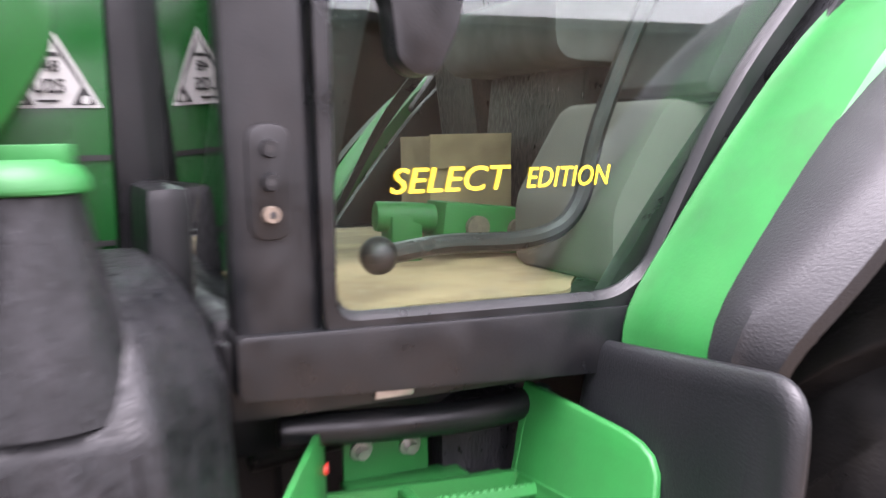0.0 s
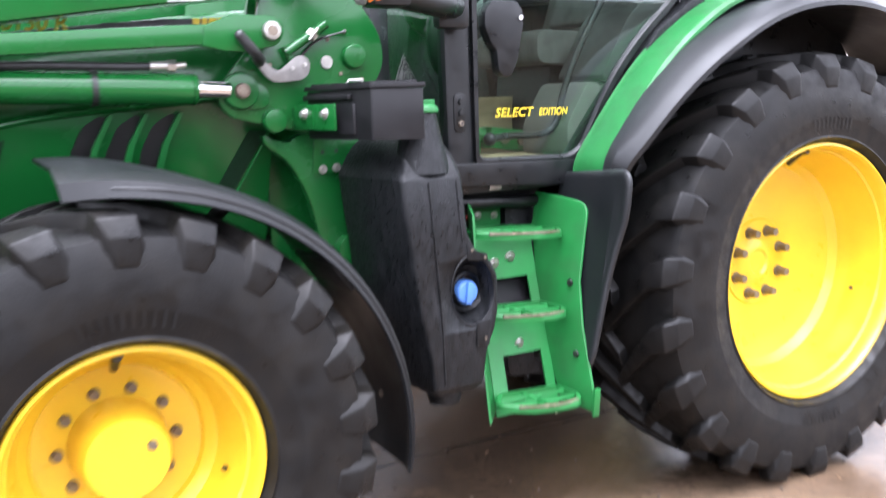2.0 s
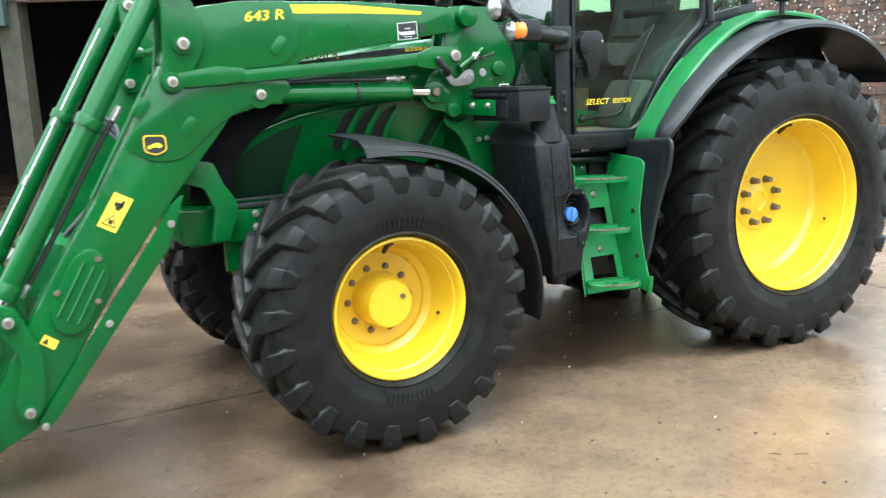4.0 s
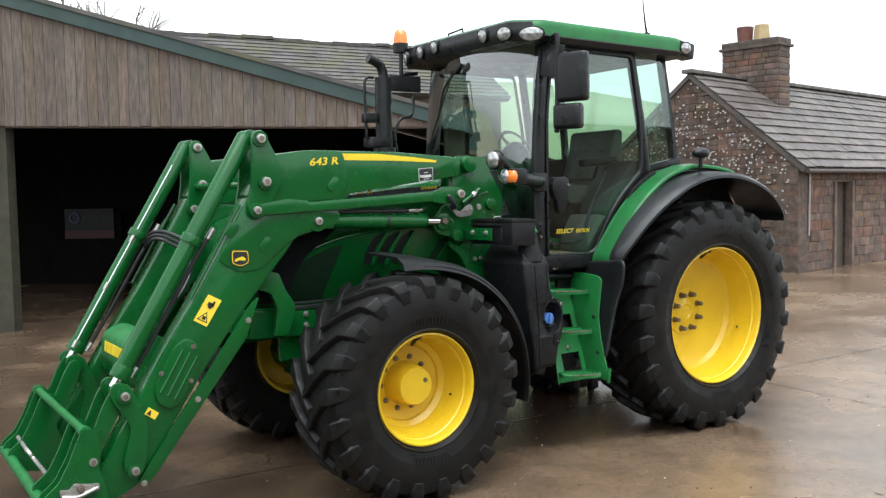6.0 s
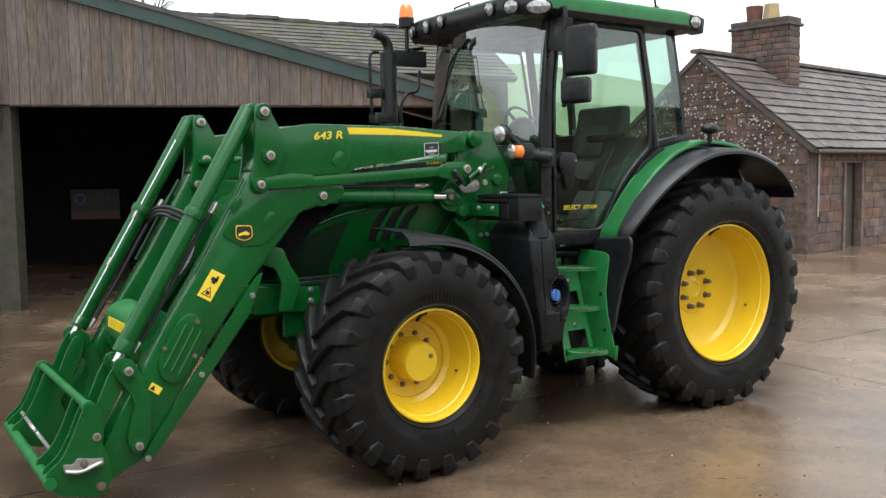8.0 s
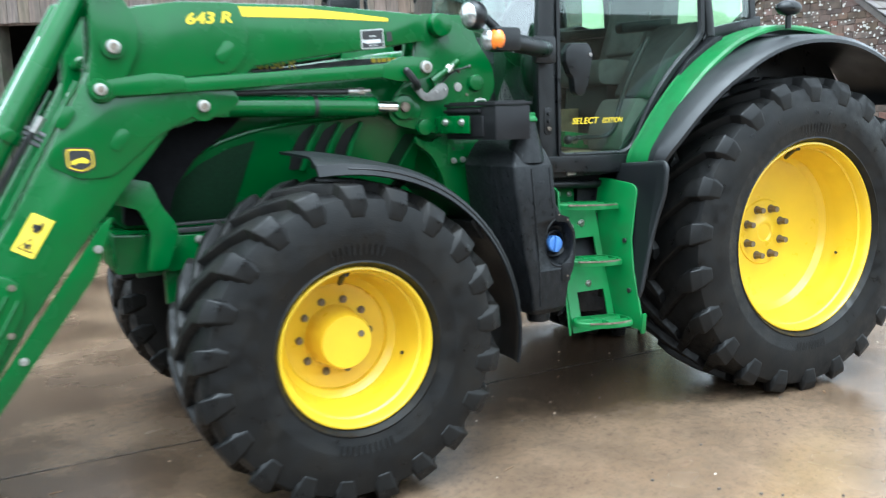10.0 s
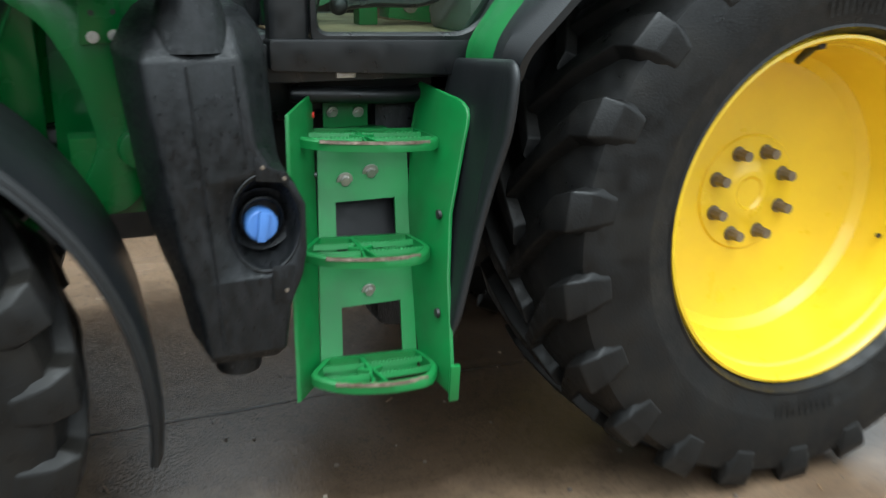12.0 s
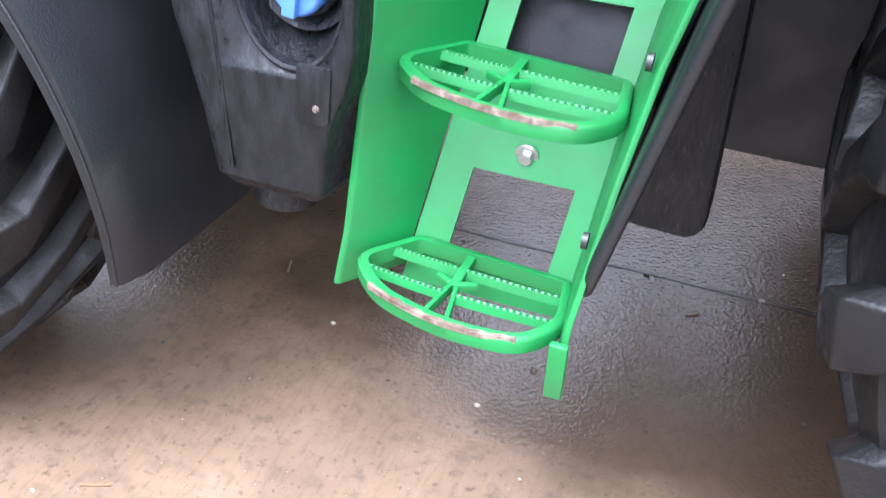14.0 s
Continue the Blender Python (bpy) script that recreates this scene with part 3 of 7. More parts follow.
slates(house, ME, L1 + 0.4, 2.73, 2.3, 1.52, SLATE_OLD, 0.20, 0.38, 5)
bm = B()
rp = [(-0.2, 4.22), (2.1, 5.74), (4.4, 4.22), (4.2, 4.15), (2.1, 5.60), (0.0, 4.15)]
a = [bm.verts.new((-0.2, y, z)) for y, z in rp]
b = [bm.verts.new((L1 + 0.2, y, z)) for y, z in rp]
bm.faces.new(a)
bm.faces.new(b[::-1])
for i in range(6):
    bm.faces.new((a[i], b[i], b[(i + 1) % 6], a[(i + 1) % 6]))
part("roof", put(bm, E1), SLATE_OLD, house, "mossy stone-slate roof")
for k in range(27):
    bm = B()
    box(bm, (k * 0.41, 2.1, 5.765 + 0.022 * math.sin(k * 0.7) + 0.012 * math.sin(k * 2.3)), (0.40, 0.26, 0.08), Matrix.Rotation(0.03 * math.sin(k * 3.1), 3, "Y"))
    part("ridge_stone", put(bm, E1), SLATE_OLD, house)
    bm = B()
bm = B()
prism(bm, [(L1 - 1.15, 2.85), (L1 - 0.75, 2.85), (L1 - 0.75, 3.95), (L1 - 1.15, 3.95)], -0.03, 0.02)
win = part("window", put(bm, E1), BARGE, house, "small dark green window")
bm = B()
prism(bm, [(L1 - 1.35, 2.75), (L1 - 0.55, 2.75), (L1 - 0.55, 2.85), (L1 - 1.35, 2.85)], -0.06, 0.02)
part("sill", put(bm, E1), STONE, win)
bm = B()
prism(bm, [(L1 - 1.35, 3.95), (L1 - 0.55, 3.95), (L1 - 0.55, 4.1), (L1 - 1.35, 4.1)], -0.04, 0.02)
part("lintel", put(bm, E1), STONE, win)

# stone cottage with its gable towards the yard
cot = thing("stone_cottage", (16, 8, 0), "low red sandstone cottage with a slate roof and a big chimney", "house")
MC = wall_frame((13.5, 5.81, 0), (0.989, 0.146))  # x along the front wall, y along the gable
HALF, EAVE, APEX, LC = 2.52, 2.20, 4.26, 15.0
bm = B()
pts = [(0, -0.3), (2 * HALF, -0.3), (2 * HALF, EAVE), (HALF, APEX), (0, EAVE)]
a = [bm.verts.new((0.02, y, z)) for y, z in pts]
b = [bm.verts.new((0.45, y, z)) for y, z in pts]
bm.faces.new(a)
bm.faces.new(b[::-1])
for i in range(5):
    bm.faces.new((a[i], b[i], b[(i + 1) % 5], a[(i + 1) % 5]))
gab = part("gable", put(bm, MC), MORTAR, cot, "weathered sandstone gable spotted with white lichen")
bm = B()
DX0, DX1 = 1.67, 2.50
for x0, x1, z0, z1 in ((0.0, DX0, -0.3, EAVE), (DX1, LC, -0.3, EAVE), (DX0, DX1, 1.85, EAVE)):
    box(bm, ((x0 + x1) / 2, 0.22, (z0 + z1) / 2), (x1 - x0, 0.40, z1 - z0))
front = part("front_wall", put(bm, MC), MORTAR, cot, "red sandstone front wall")
bm = B()
for k in range(6):
    box(bm, (DX0 + 0.067 + 0.133 * k, 0.20, 0.92), (0.128, 0.04, 1.84))
part("plank_door", put(bm, MC), DOOR_WOOD, cot, "weathered brown plank door")
bm = B()
for x in (DX0 - 0.02, DX1 + 0.02):
    box(bm, (x, 0.05, 0.93), (0.10, 0.16, 1.86))
part("door_frame", put(bm, MC), STONE, cot)
bm = B()
box(bm, (LC - 0.2, HALF, 2), (0.4, 2 * HALF, 4))
box(bm, (LC / 2, 2 * HALF, 1), (LC, 0.4, 2.4))
part("back_wall", put(bm, MC), STONE_DARK, cot)
# stones laid proud in courses, on the gable and the front wall
rnd = random.Random(11)


def courses(parent, face, width_of, z0, z1, hmin, hmax, lmin, lmax, mats, skip=lambda x, z: False):
    z = z0
    while z < z1:
        h = hmin + (hmax - hmin) * rnd.random()
        a, b = width_of(z + h / 2)
        x = a + 0.02 * rnd.random()
        while x < b - 0.04:
            w = min(lmin + (lmax - lmin) * rnd.random(), b - x)
            if not skip(x + w / 2, z + h / 2):
                bm = B()
                d = 0.009 + 0.014 * rnd.random()
                g = 0.003
                j = lambda: rnd.uniform(-0.016, 0.012)
                q = [(x + g + j(), z + g + j()), (x + w * rnd.uniform(0.35, 0.65), z + g + j()), (x + w - g - j(), z + g + j()), (x + w - g - j(), z + h * rnd.uniform(0.4, 0.6)), (x + w - g - j(), z + h - g - j()), (x + w * rnd.uniform(0.35, 0.65), z + h - g - j()), (x + g + j(), z + h - g - j()), (x + g + j(), z + h * rnd.uniform(0.4, 0.6))]
                back = [bm.verts.new(face(px, pz, 0.0)) for px, pz in q]
                mx, mz = x + w / 2, z + h / 2
                frontv = [bm.verts.new(face(mx + (px - mx) * 0.94, mz + (pz - mz) * 0.90, d * (0.7 + 0.6 * rnd.random()))) for px, pz in q]
                bm.faces.new(frontv)
                for i in range(8):
                    bm.faces.new((back[i], back[(i + 1) % 8], frontv[(i + 1) % 8], frontv[i]))
                part("stone", put(bm, MC), mats[0] if rnd.random() < 0.7 else mats[1], parent, sharp=30)
            x += w
        z += h


courses(gab, lambda y, z, d: (0.02 - d, y, z), lambda z: (0.0, 2 * HALF) if z < EAVE else (HALF * (z - EAVE) / (APEX - EAVE), 2 * HALF - HALF * (z - EAVE) / (APEX - EAVE)), 0.0, 4.0, 0.08, 0.19, 0.13, 0.38, (STONE_DARK, STONE))
courses(front, lambda x, z, d: (x, 0.02 - d, z), lambda z: (0.0, 6.0), 0.0, EAVE - 0.1, 0.13, 0.27, 0.20, 0.55, (STONE, STONE_DARK), lambda x, z: DX0 - 0.15 < x < DX1 + 0.15 and z < 1.95)
bm = B()
for k in range(900):
    y, z = rnd.uniform(0.2, 2 * HALF - 0.2), rnd.gauss(2.7, 0.75)
    lim = EAVE + (APEX - EAVE) * (1 - abs(y - HALF) / HALF)
    if not 1.0 < z < lim - 0.1:
        continue
    r = rnd.uniform(0.010, 0.034)
    n = 7
    ring = [bm.verts.new((-0.032, y + r * rnd.uniform(0.6, 1.2) * math.cos(2 * math.pi * i / n), z + r * 0.8 * rnd.uniform(0.6, 1.2) * math.sin(2 * math.pi * i / n))) for i in range(n)]
    bm.faces.new(ring)
tagged(part("lichen", put(bm, MC), LICHEN, gab, "white lichen spots"), kind="stuff")
# roof
bm = B()
rp = [(-0.18, EAVE - 0.06), (HALF, APEX + 0.06), (2 * HALF + 0.18, EAVE - 0.06), (2 * HALF + 0.1, EAVE - 0.14), (HALF, APEX - 0.06), (-0.1, EAVE - 0.14)]
a = [bm.verts.new((-0.035, y, z)) for y, z in rp]
b = [bm.verts.new((LC + 0.1, y, z)) for y, z in rp]
bm.faces.new(a)
bm.faces.new(b[::-1])
for i in range(6):
    bm.faces.new((a[i], b[i], b[(i + 1) % 6], a[(i + 1) % 6]))
part("roof", put(bm, MC), SLATE, cot, "grey slate roof")
slates(cot, MC @ Matrix.Translation((-0.065, -0.18, EAVE - 0.045)), LC + 0.15, 3.42, HALF + 0.18, APEX - EAVE + 0.12, SLATE, 0.29, 0.42, 8, 0.02, 8.5)
for k in range(32):
    bm = B()
    box(bm, (0.1 + 0.47 * k, HALF, APEX + 0.09), (0.46, 0.28, 0.09))
    part("ridge_tile", put(bm, MC), SLATE, cot, bevel=0.02)
    bm = B()
bm = B()
tube(bm, [(0.43, -0.03, 2.16), (0.42, -0.03, 1.5), (0.41, -0.03, 0.75)], 0.022, 8)
part("downpipe", put(bm, MC), LEAD, cot, "grey downpipe")
bm = B()
tube(bm, [(-0.1, -0.24, EAVE - 0.12), (LC, -0.24, EAVE - 0.12)], 0.045, 10, smooth=False)
part("gutter", put(bm, MC), GUTTER, cot, "dark gutter")
# chimney across the ridge
CX, CY0, CY1 = 2.28, HALF - 0.88, HALF + 0.52
bm = B()
box(bm, (CX + 0.27, (CY0 + CY1) / 2, 4.15), (0.54, CY1 - CY0, 2.0))
ch = part("chimney", put(bm, MC), STONE_DARK, cot, "stone chimney stack")
for r in range(12):
    z = 3.40 + 0.138 * r
    y = CY0 - 0.015
    while y < CY1 - 0.05:
        w = min(rnd.uniform(0.15, 0.38), CY1 + 0.015 - y)
        bm = B()
        box(bm, (CX - 0.005, y + w / 2, z + 0.069), (0.05 + 0.03 * rnd.random(), w - 0.008, 0.130))
        part("stone", put(bm, MC), STONE_DARK if rnd.random() < 0.7 else STONE, ch, bevel=0.008)
        y += w
    bm = B()
    box(bm, (CX + 0.27, CY0 - 0.005, z + 0.069), (0.53 - 0.03 * (r % 2), 0.05, 0.130))
    part("stone", put(bm, MC), STONE_DARK if r % 3 else STONE, ch, bevel=0.008)
bm = B()
box(bm, (CX + 0.27, (CY0 + CY1) / 2, 5.07), (0.70, CY1 - CY0 + 0.16, 0.07))
box(bm, (CX + 0.27, (CY0 + CY1) / 2, 5.17), (0.62, CY1 - CY0 + 0.06, 0.13))
part("cap", put(bm, MC), STONE_DARK, ch, bevel=0.015)
for y, mt, r0, r1, lb2 in ((CY1 - 0.42, POT_RED, 0.17, 0.20, "red chimney pot"), (CY1 - 0.85, POT_YELLOW, 0.20, 0.16, "buff chimney pot")):
    bm = B()
    cyl(bm, (CX + 0.27, y, 5.22), (CX + 0.27, y, 5.60), r0, r1, 10)
    part("chimney_pot", put(bm, MC), mt, ch, lb2)
bm = B()
prism(bm, [(0, 0), (0.5, 0), (0.42, 0.3), (0, 0.3)], 0, 0.02)
put(bm, Matrix.Translation((CX + 0.50, CY0 - 0.14, 3.14)))
part("flashing", put(bm, MC), LEAD, ch)


# trees beyond the roofs
BARK = material("grey_bark", (0.09, 0.075, 0.06), 0.9, 0, 0.3, 8, 0.5, 40)
LEAF = material("late_leaves", (0.14, 0.11, 0.04), 0.8, 0, 0.4, 4)


def tree(at, height, spread, seed, leaves, label):
    rnd = random.Random(seed)
    t = thing("tree", at, label, "tree", "trees behind the roofs")
    bm = B()
    tips = []

    def limb(p, d, ln, r, depth):
        q = p + d * ln
        mid = p + d * ln * 0.5 + Vector((rnd.uniform(-1, 1), rnd.uniform(-1, 1), rnd.uniform(-0.5, 0.5))) * ln * 0.08
        tube(bm, [p, mid, q], [r, r * 0.6], 6, 3)
        if depth == 0:
            tips.append(q)
            return
        for _ in range(3 if depth > 1 else 4):
            e = (d + Vector((rnd.uniform(-1, 1), rnd.uniform(-1, 1), rnd.uniform(-0.35, 0.75))) * spread).normalized()
            limb(p + d * ln * rnd.uniform(0.6, 1.0), e, ln * rnd.uniform(0.55, 0.75), r * 0.55, depth - 1)

    limb(Vector(at), Vector((0, 0, 1)), height * 0.42, height * 0.022, 4)
    part("trunk", bm, BARK, t, "bare branching trunk", sharp=60)
    bm = B()
    for p in tips:
        for _ in range(leaves):
            c = p + Vector((rnd.gauss(0, 0.12), rnd.gauss(0, 0.12), rnd.gauss(0, 0.12)))
            u = Vector((rnd.uniform(-1, 1), rnd.uniform(-1, 1), rnd.uniform(-1, 1))).normalized()
            w = u.orthogonal().normalized()
            s = rnd.uniform(0.03, 0.07)
            bm.faces.new([bm.verts.new(c + k) for k in (-u * s, w * s * 0.5, u * s, -w * s * 0.5)])
    tagged(part("crown", bm, LEAF, t, "sparse brown leaves"), kind="stuff")


tree((6.2, 30.6, 0), 10.5, 0.75, 4, 2, "nearly bare tree with a few brown leaves")
tree((3.9, 32.5, 0), 9.0, 0.75, 9, 2, "nearly bare tree with a few brown leaves")
tree((52.7, 29.7, 1.0), 8.2, 0.6, 2, 12, "small leafy tree beyond the cottage roof")

# ---- the tractor ----
tractor = thing("tractor", (1.3, 0, 0), "green farm tractor with yellow wheels and a glazed black cab", "tractor")


def mirrored(bm, side):
    if side > 0:
        bmesh.ops.scale(bm, vec=(1, -1, 1), verts=bm.verts)
    return bm


def wheel(x, z, y_out, R, rim, width, rim_width, disc, lugs, side, hub_kind):
    """A driven wheel. y_out: how far out the rim's edge lies; disc: how deep its disc sits behind that edge."""
    yo = -y_out  # built on the left side, mirrored for the right
    yc = yo + rim_width / 2

    def ready(bm):
        bmesh.ops.translate(bm, vec=(x, 0, z), verts=bm.verts)
        return mirrored(bm, side)

    # rim with its stepped barrel and dished disc
    bm = B()
    e = rim_width
    prof = [(rim - 0.006, yo + 0.012), (rim + 0.002, yo + 0.004), (rim - 0.001, yo - 0.006), (rim - 0.010, yo - 0.008), (rim - 0.018, yo + 0.004), (rim - 0.022, yo + 0.03),
            (rim - 0.026, yo + 0.050), (rim - 0.034, yo + 0.058), (rim - 0.037, yo + disc * 0.34), (rim - 0.047, yo + disc * 0.42), (rim - 0.050, yo + disc * 0.58),
            (rim - 0.058, yo + disc * 0.66), (rim - 0.070, yo + disc * 0.78), (rim - 0.100, yo + disc * 0.87), (rim * 0.68, yo + disc * 0.93), (rim * 0.55, yo + disc * 0.97),
            (rim * 0.42, yo + disc), (0.06, yo + disc), (0.05, yo + disc + 0.02), (0, yo + disc + 0.02)]
    lathe(bm, prof, 72)
    back = [(rim - 0.006, yo + 0.012), (rim - 0.012, yo + e * 0.3), (rim - 0.03, yo + e * 0.5), (rim - 0.012, yo + e * 0.8), (rim + 0.002, yo + e), (rim - 0.02, yo + e), (rim - 0.05, yo + e * 0.7), (rim * 0.6, yo + disc + 0.03), (0, yo + disc + 0.04)]
    lathe(bm, back, 72)
    w = part("wheel", ready(bm), YELLOW, tractor, "yellow painted steel wheel", sharp=26)

    # tyre
    rc = R - 0.038 * (R / 0.66) ** 0.3
    h = width / 2
    bm = B()
    half = [(rim - 0.004, yo + 0.014 - yc), (rim + 0.006, yo - 0.004 - yc), (rim + 0.022, -h + 0.012), (rim + 0.03, -h + 0.016), (rim + (rc - rim) * 0.30, -h), (rim + (rc - rim) * 0.33, -h - 0.003), (rim + (rc - rim) * 0.55, -h + 0.002),
            (rc - 0.075, -h + 0.008), (rc - 0.032, -h + 0.024), (rc - 0.010, -h + 0.07), (rc, -h * 0.4), (rc + 0.003, 0)]
    lathe(bm, half + [(r, -a) for r, a in half[::-1]][1:], 96, (0, yc, 0))
    part("tyre", ready(bm), RUBBER, w, "black rubber tractor tyre with deep chevron lugs, wet", sharp=32)
    # raised plain bars where the sidewall is lettered
    bm = B()
    for mid in (0.0, math.pi):
        for k in range(10):
            th = mid + (k - 4.5) * 0.040 * 0.5 / rim
            r0, r1 = rim + 0.055, rim + 0.10
            vs = [bm.verts.new((r * math.sin(th + d), yc - h + a, r * math.cos(th + d))) for r, a in ((r0, -0.001), (r1, -0.004)) for d in (-0.007 * 0.5 / rim, 0.007 * 0.5 / rim)]
            bm.faces.new((vs[0], vs[1], vs[3], vs[2]))
    tagged(part("sidewall_lettering", ready(bm), RUBBER, w), kind="stuff")

    # tread lugs: one mesh for each half of the tread
    wide = h / 0.27
    for sd in (-1, 1):
        bm = B()
        st = [((rc - 0.01, -0.030), (R, -0.030), 0.066, 0.046), ((rc - 0.01, h * 0.36), (R, h * 0.36), 0.080, 0.058), ((rc - 0.014, h * 0.70), (R - 0.005, h * 0.70), 0.108, 0.080),
              ((rc - 0.038, h - 0.046), (R - 0.018, h - 0.026), 0.132, 0.098), ((rc - 0.070, h - 0.020), (R - 0.066, h - 0.002), 0.124, 0.086), ((rc - 0.105, h - 0.010), (rc - 0.100, h - 0.001), 0.090, 0.056)]
        rings = []
        for b, t, wb, wt in st:
            turn = (0.98 * min(b[1], h * 0.70) + 0.45 * max(0.0, min(b[1], h * 0.94) - h * 0.70)) / R
            ring = []
            for (r, a), w2 in ((b, -wb), (t, -wt), (t, wt), (b, wb)):
                th = turn + w2 * wide / 2 / R
                ring.append(bm.verts.new((r * math.sin(th), yc + sd * a, r * math.cos(th))))
            rings.append(ring)
        for p, q in zip(rings, rings[1:]):
            for k in range(3):
                bm.faces.new((p[k], p[k + 1], q[k + 1], q[k]))
        bm.faces.new(rings[0])
        bm.faces.new(rings[-1][::-1])
        me = finish(mirrored(bm, side), "tread_lug", RUBBER, 0.006, 24, 2)
        for i in range(lugs):
            lug = new("tread_lug", me)
            lug.parent = w
            lug.matrix_basis = Matrix.Translation((x, 0, z)) @ Matrix.Rotation(2 * math.pi * (i + (0.5 if sd > 0 else 0)) / lugs, 4, "Y")

    # hub, nuts, valve
    bm = B()
    if hub_kind == "front":
        lathe(bm, [(0.135, yo + disc + 0.01), (0.125, yo + disc - 0.03), (0.118, yo + disc - 0.13), (0.108, yo + disc - 0.15), (0.02, yo + disc - 0.154), (0, yo + disc - 0.154)], 40)
        part("hub", ready(bm), YELLOW, w, "yellow hub cap with a drain plug")
        bm = B()
        cyl(bm, (0.062, yo + disc - 0.150, 0.03), (0.062, yo + disc - 0.160, 0.03), 0.014, seg=6)
        part("plug", ready(bm), NUT, w)
        ring, nr, nh, count, off = 0.158, 0.013, 0.022, 10, 0.3
    else:
        lathe(bm, [(0.190, yo + disc + 0.004), (0.180, yo + disc - 0.007), (0.090, yo + disc - 0.008), (0.078, yo + disc - 0.016), (0.055, yo + disc - 0.018), (0.045, yo + disc - 0.010), (0, yo + disc - 0.010)], 40)
        part("hub", ready(bm), YELLOW, w)
        ring, nr, nh, count, off = 0.138, 0.019, 0.058, 8, math.pi / 8
    for i in range(count):
        a = 2 * math.pi * i / count + off
        px, pz = ring * math.sin(a), ring * math.cos(a)
        bm = B()
        cyl(bm, (px, yo + disc, pz), (px, yo + disc - 0.014, pz), nr * 1.35, nr * 1.2, 16)
        cyl(bm, (px, yo + disc - 0.01, pz), (px, yo + disc - nh, pz), nr, nr * 0.86, 8)
        part("wheel_nut", ready(bm), NUT, w)
    for a, depth in ((0.35, 0.8), (2.75, 0.8), (-1.2, 0.95), (1.9, 0.5)):
        bm = B()
        r = (rim - 0.064) if depth < 0.9 else rim * 0.75
        cyl(bm, (r * 1.01 * math.sin(a), yo + disc * depth, r * 1.01 * math.cos(a)), (r * 0.985 * math.sin(a), yo + disc * depth - 0.004, r * 0.985 * math.cos(a)), 0.008, seg=10)
        part("rivet_hole", ready(bm), LABEL_BLACK, w)
    bm = B()
    va = -0.05
    cyl(bm, ((rim - 0.03) * math.sin(va), yo + 0.05, (rim - 0.03) * math.cos(va)), ((rim - 0.045) * math.sin(va), yo + 0.10, (rim - 0.045) * math.cos(va)), 0.014, 0.010, 10)
    cyl(bm, ((rim - 0.04) * math.sin(va), yo + 0.085, (rim - 0.04) * math.cos(va)), ((rim - 0.085) * math.sin(va), yo + 0.14, (rim - 0.085) * math.cos(va)), 0.014, 0.011, 10)
    part("valve", ready(bm), LABEL_BLACK, w)
    return w


FX, FZ, RX, RZ = 0.0, 0.665, 2.647, 0.845
for side in (-1, 1):
    wheel(FX, FZ, 1.09, 0.672, 0.33, 0.54, 0.45, 0.27, 21, side, "front")
    wheel(RX, RZ, 1.0, 0.865, 0.51, 0.60, 0.51, 0.31, 22, side, "rear")

# bonnet: rounded cross-sections along the length
def hood_ring(x, w, zt, zb, r=0.13):
    zm = min(1.60, zt - 0.14)
    pts = rounded([(-w * 0.62, zb), (-w * 0.97, zm), (-w * 0.93, zt), (w * 0.93, zt), (w * 0.97, zm), (w * 0.62, zb)], [0.02, 0.03, r, r, 0.03, 0.02], 5)
    return [(x, y, z + 0.02 * (1 - (y / w) ** 2) if z > zb + 0.2 else z) for y, z in pts]


bm = B()
stations = [(-0.80, 0.30, 1.56, 1.18), (-0.72, 0.36, 1.63, 1.12), (-0.45, 0.41, 1.72, 1.10), (0.0, 0.435, 1.80, 1.10), (0.5, 0.45, 1.86, 1.10), (0.62, 0.44, 1.87, 1.10), (0.70, 0.30, 1.875, 1.10), (1.07, 0.26, 1.90, 1.10)]
sweep(bm, stations, lambda i: hood_ring(*stations[i]))
hood = part("bonnet", bm, GREEN, tractor, "green bonnet", bevel=0.004, sharp=60)
def tucked(bm, s):
    """The flanks under the loader lean inwards towards their foot."""
    for v in bm.verts:
        v.co.y -= s * 0.26 * min(1.0, max(0.0, (1.62 - v.co.z) / 0.70))
    return bm


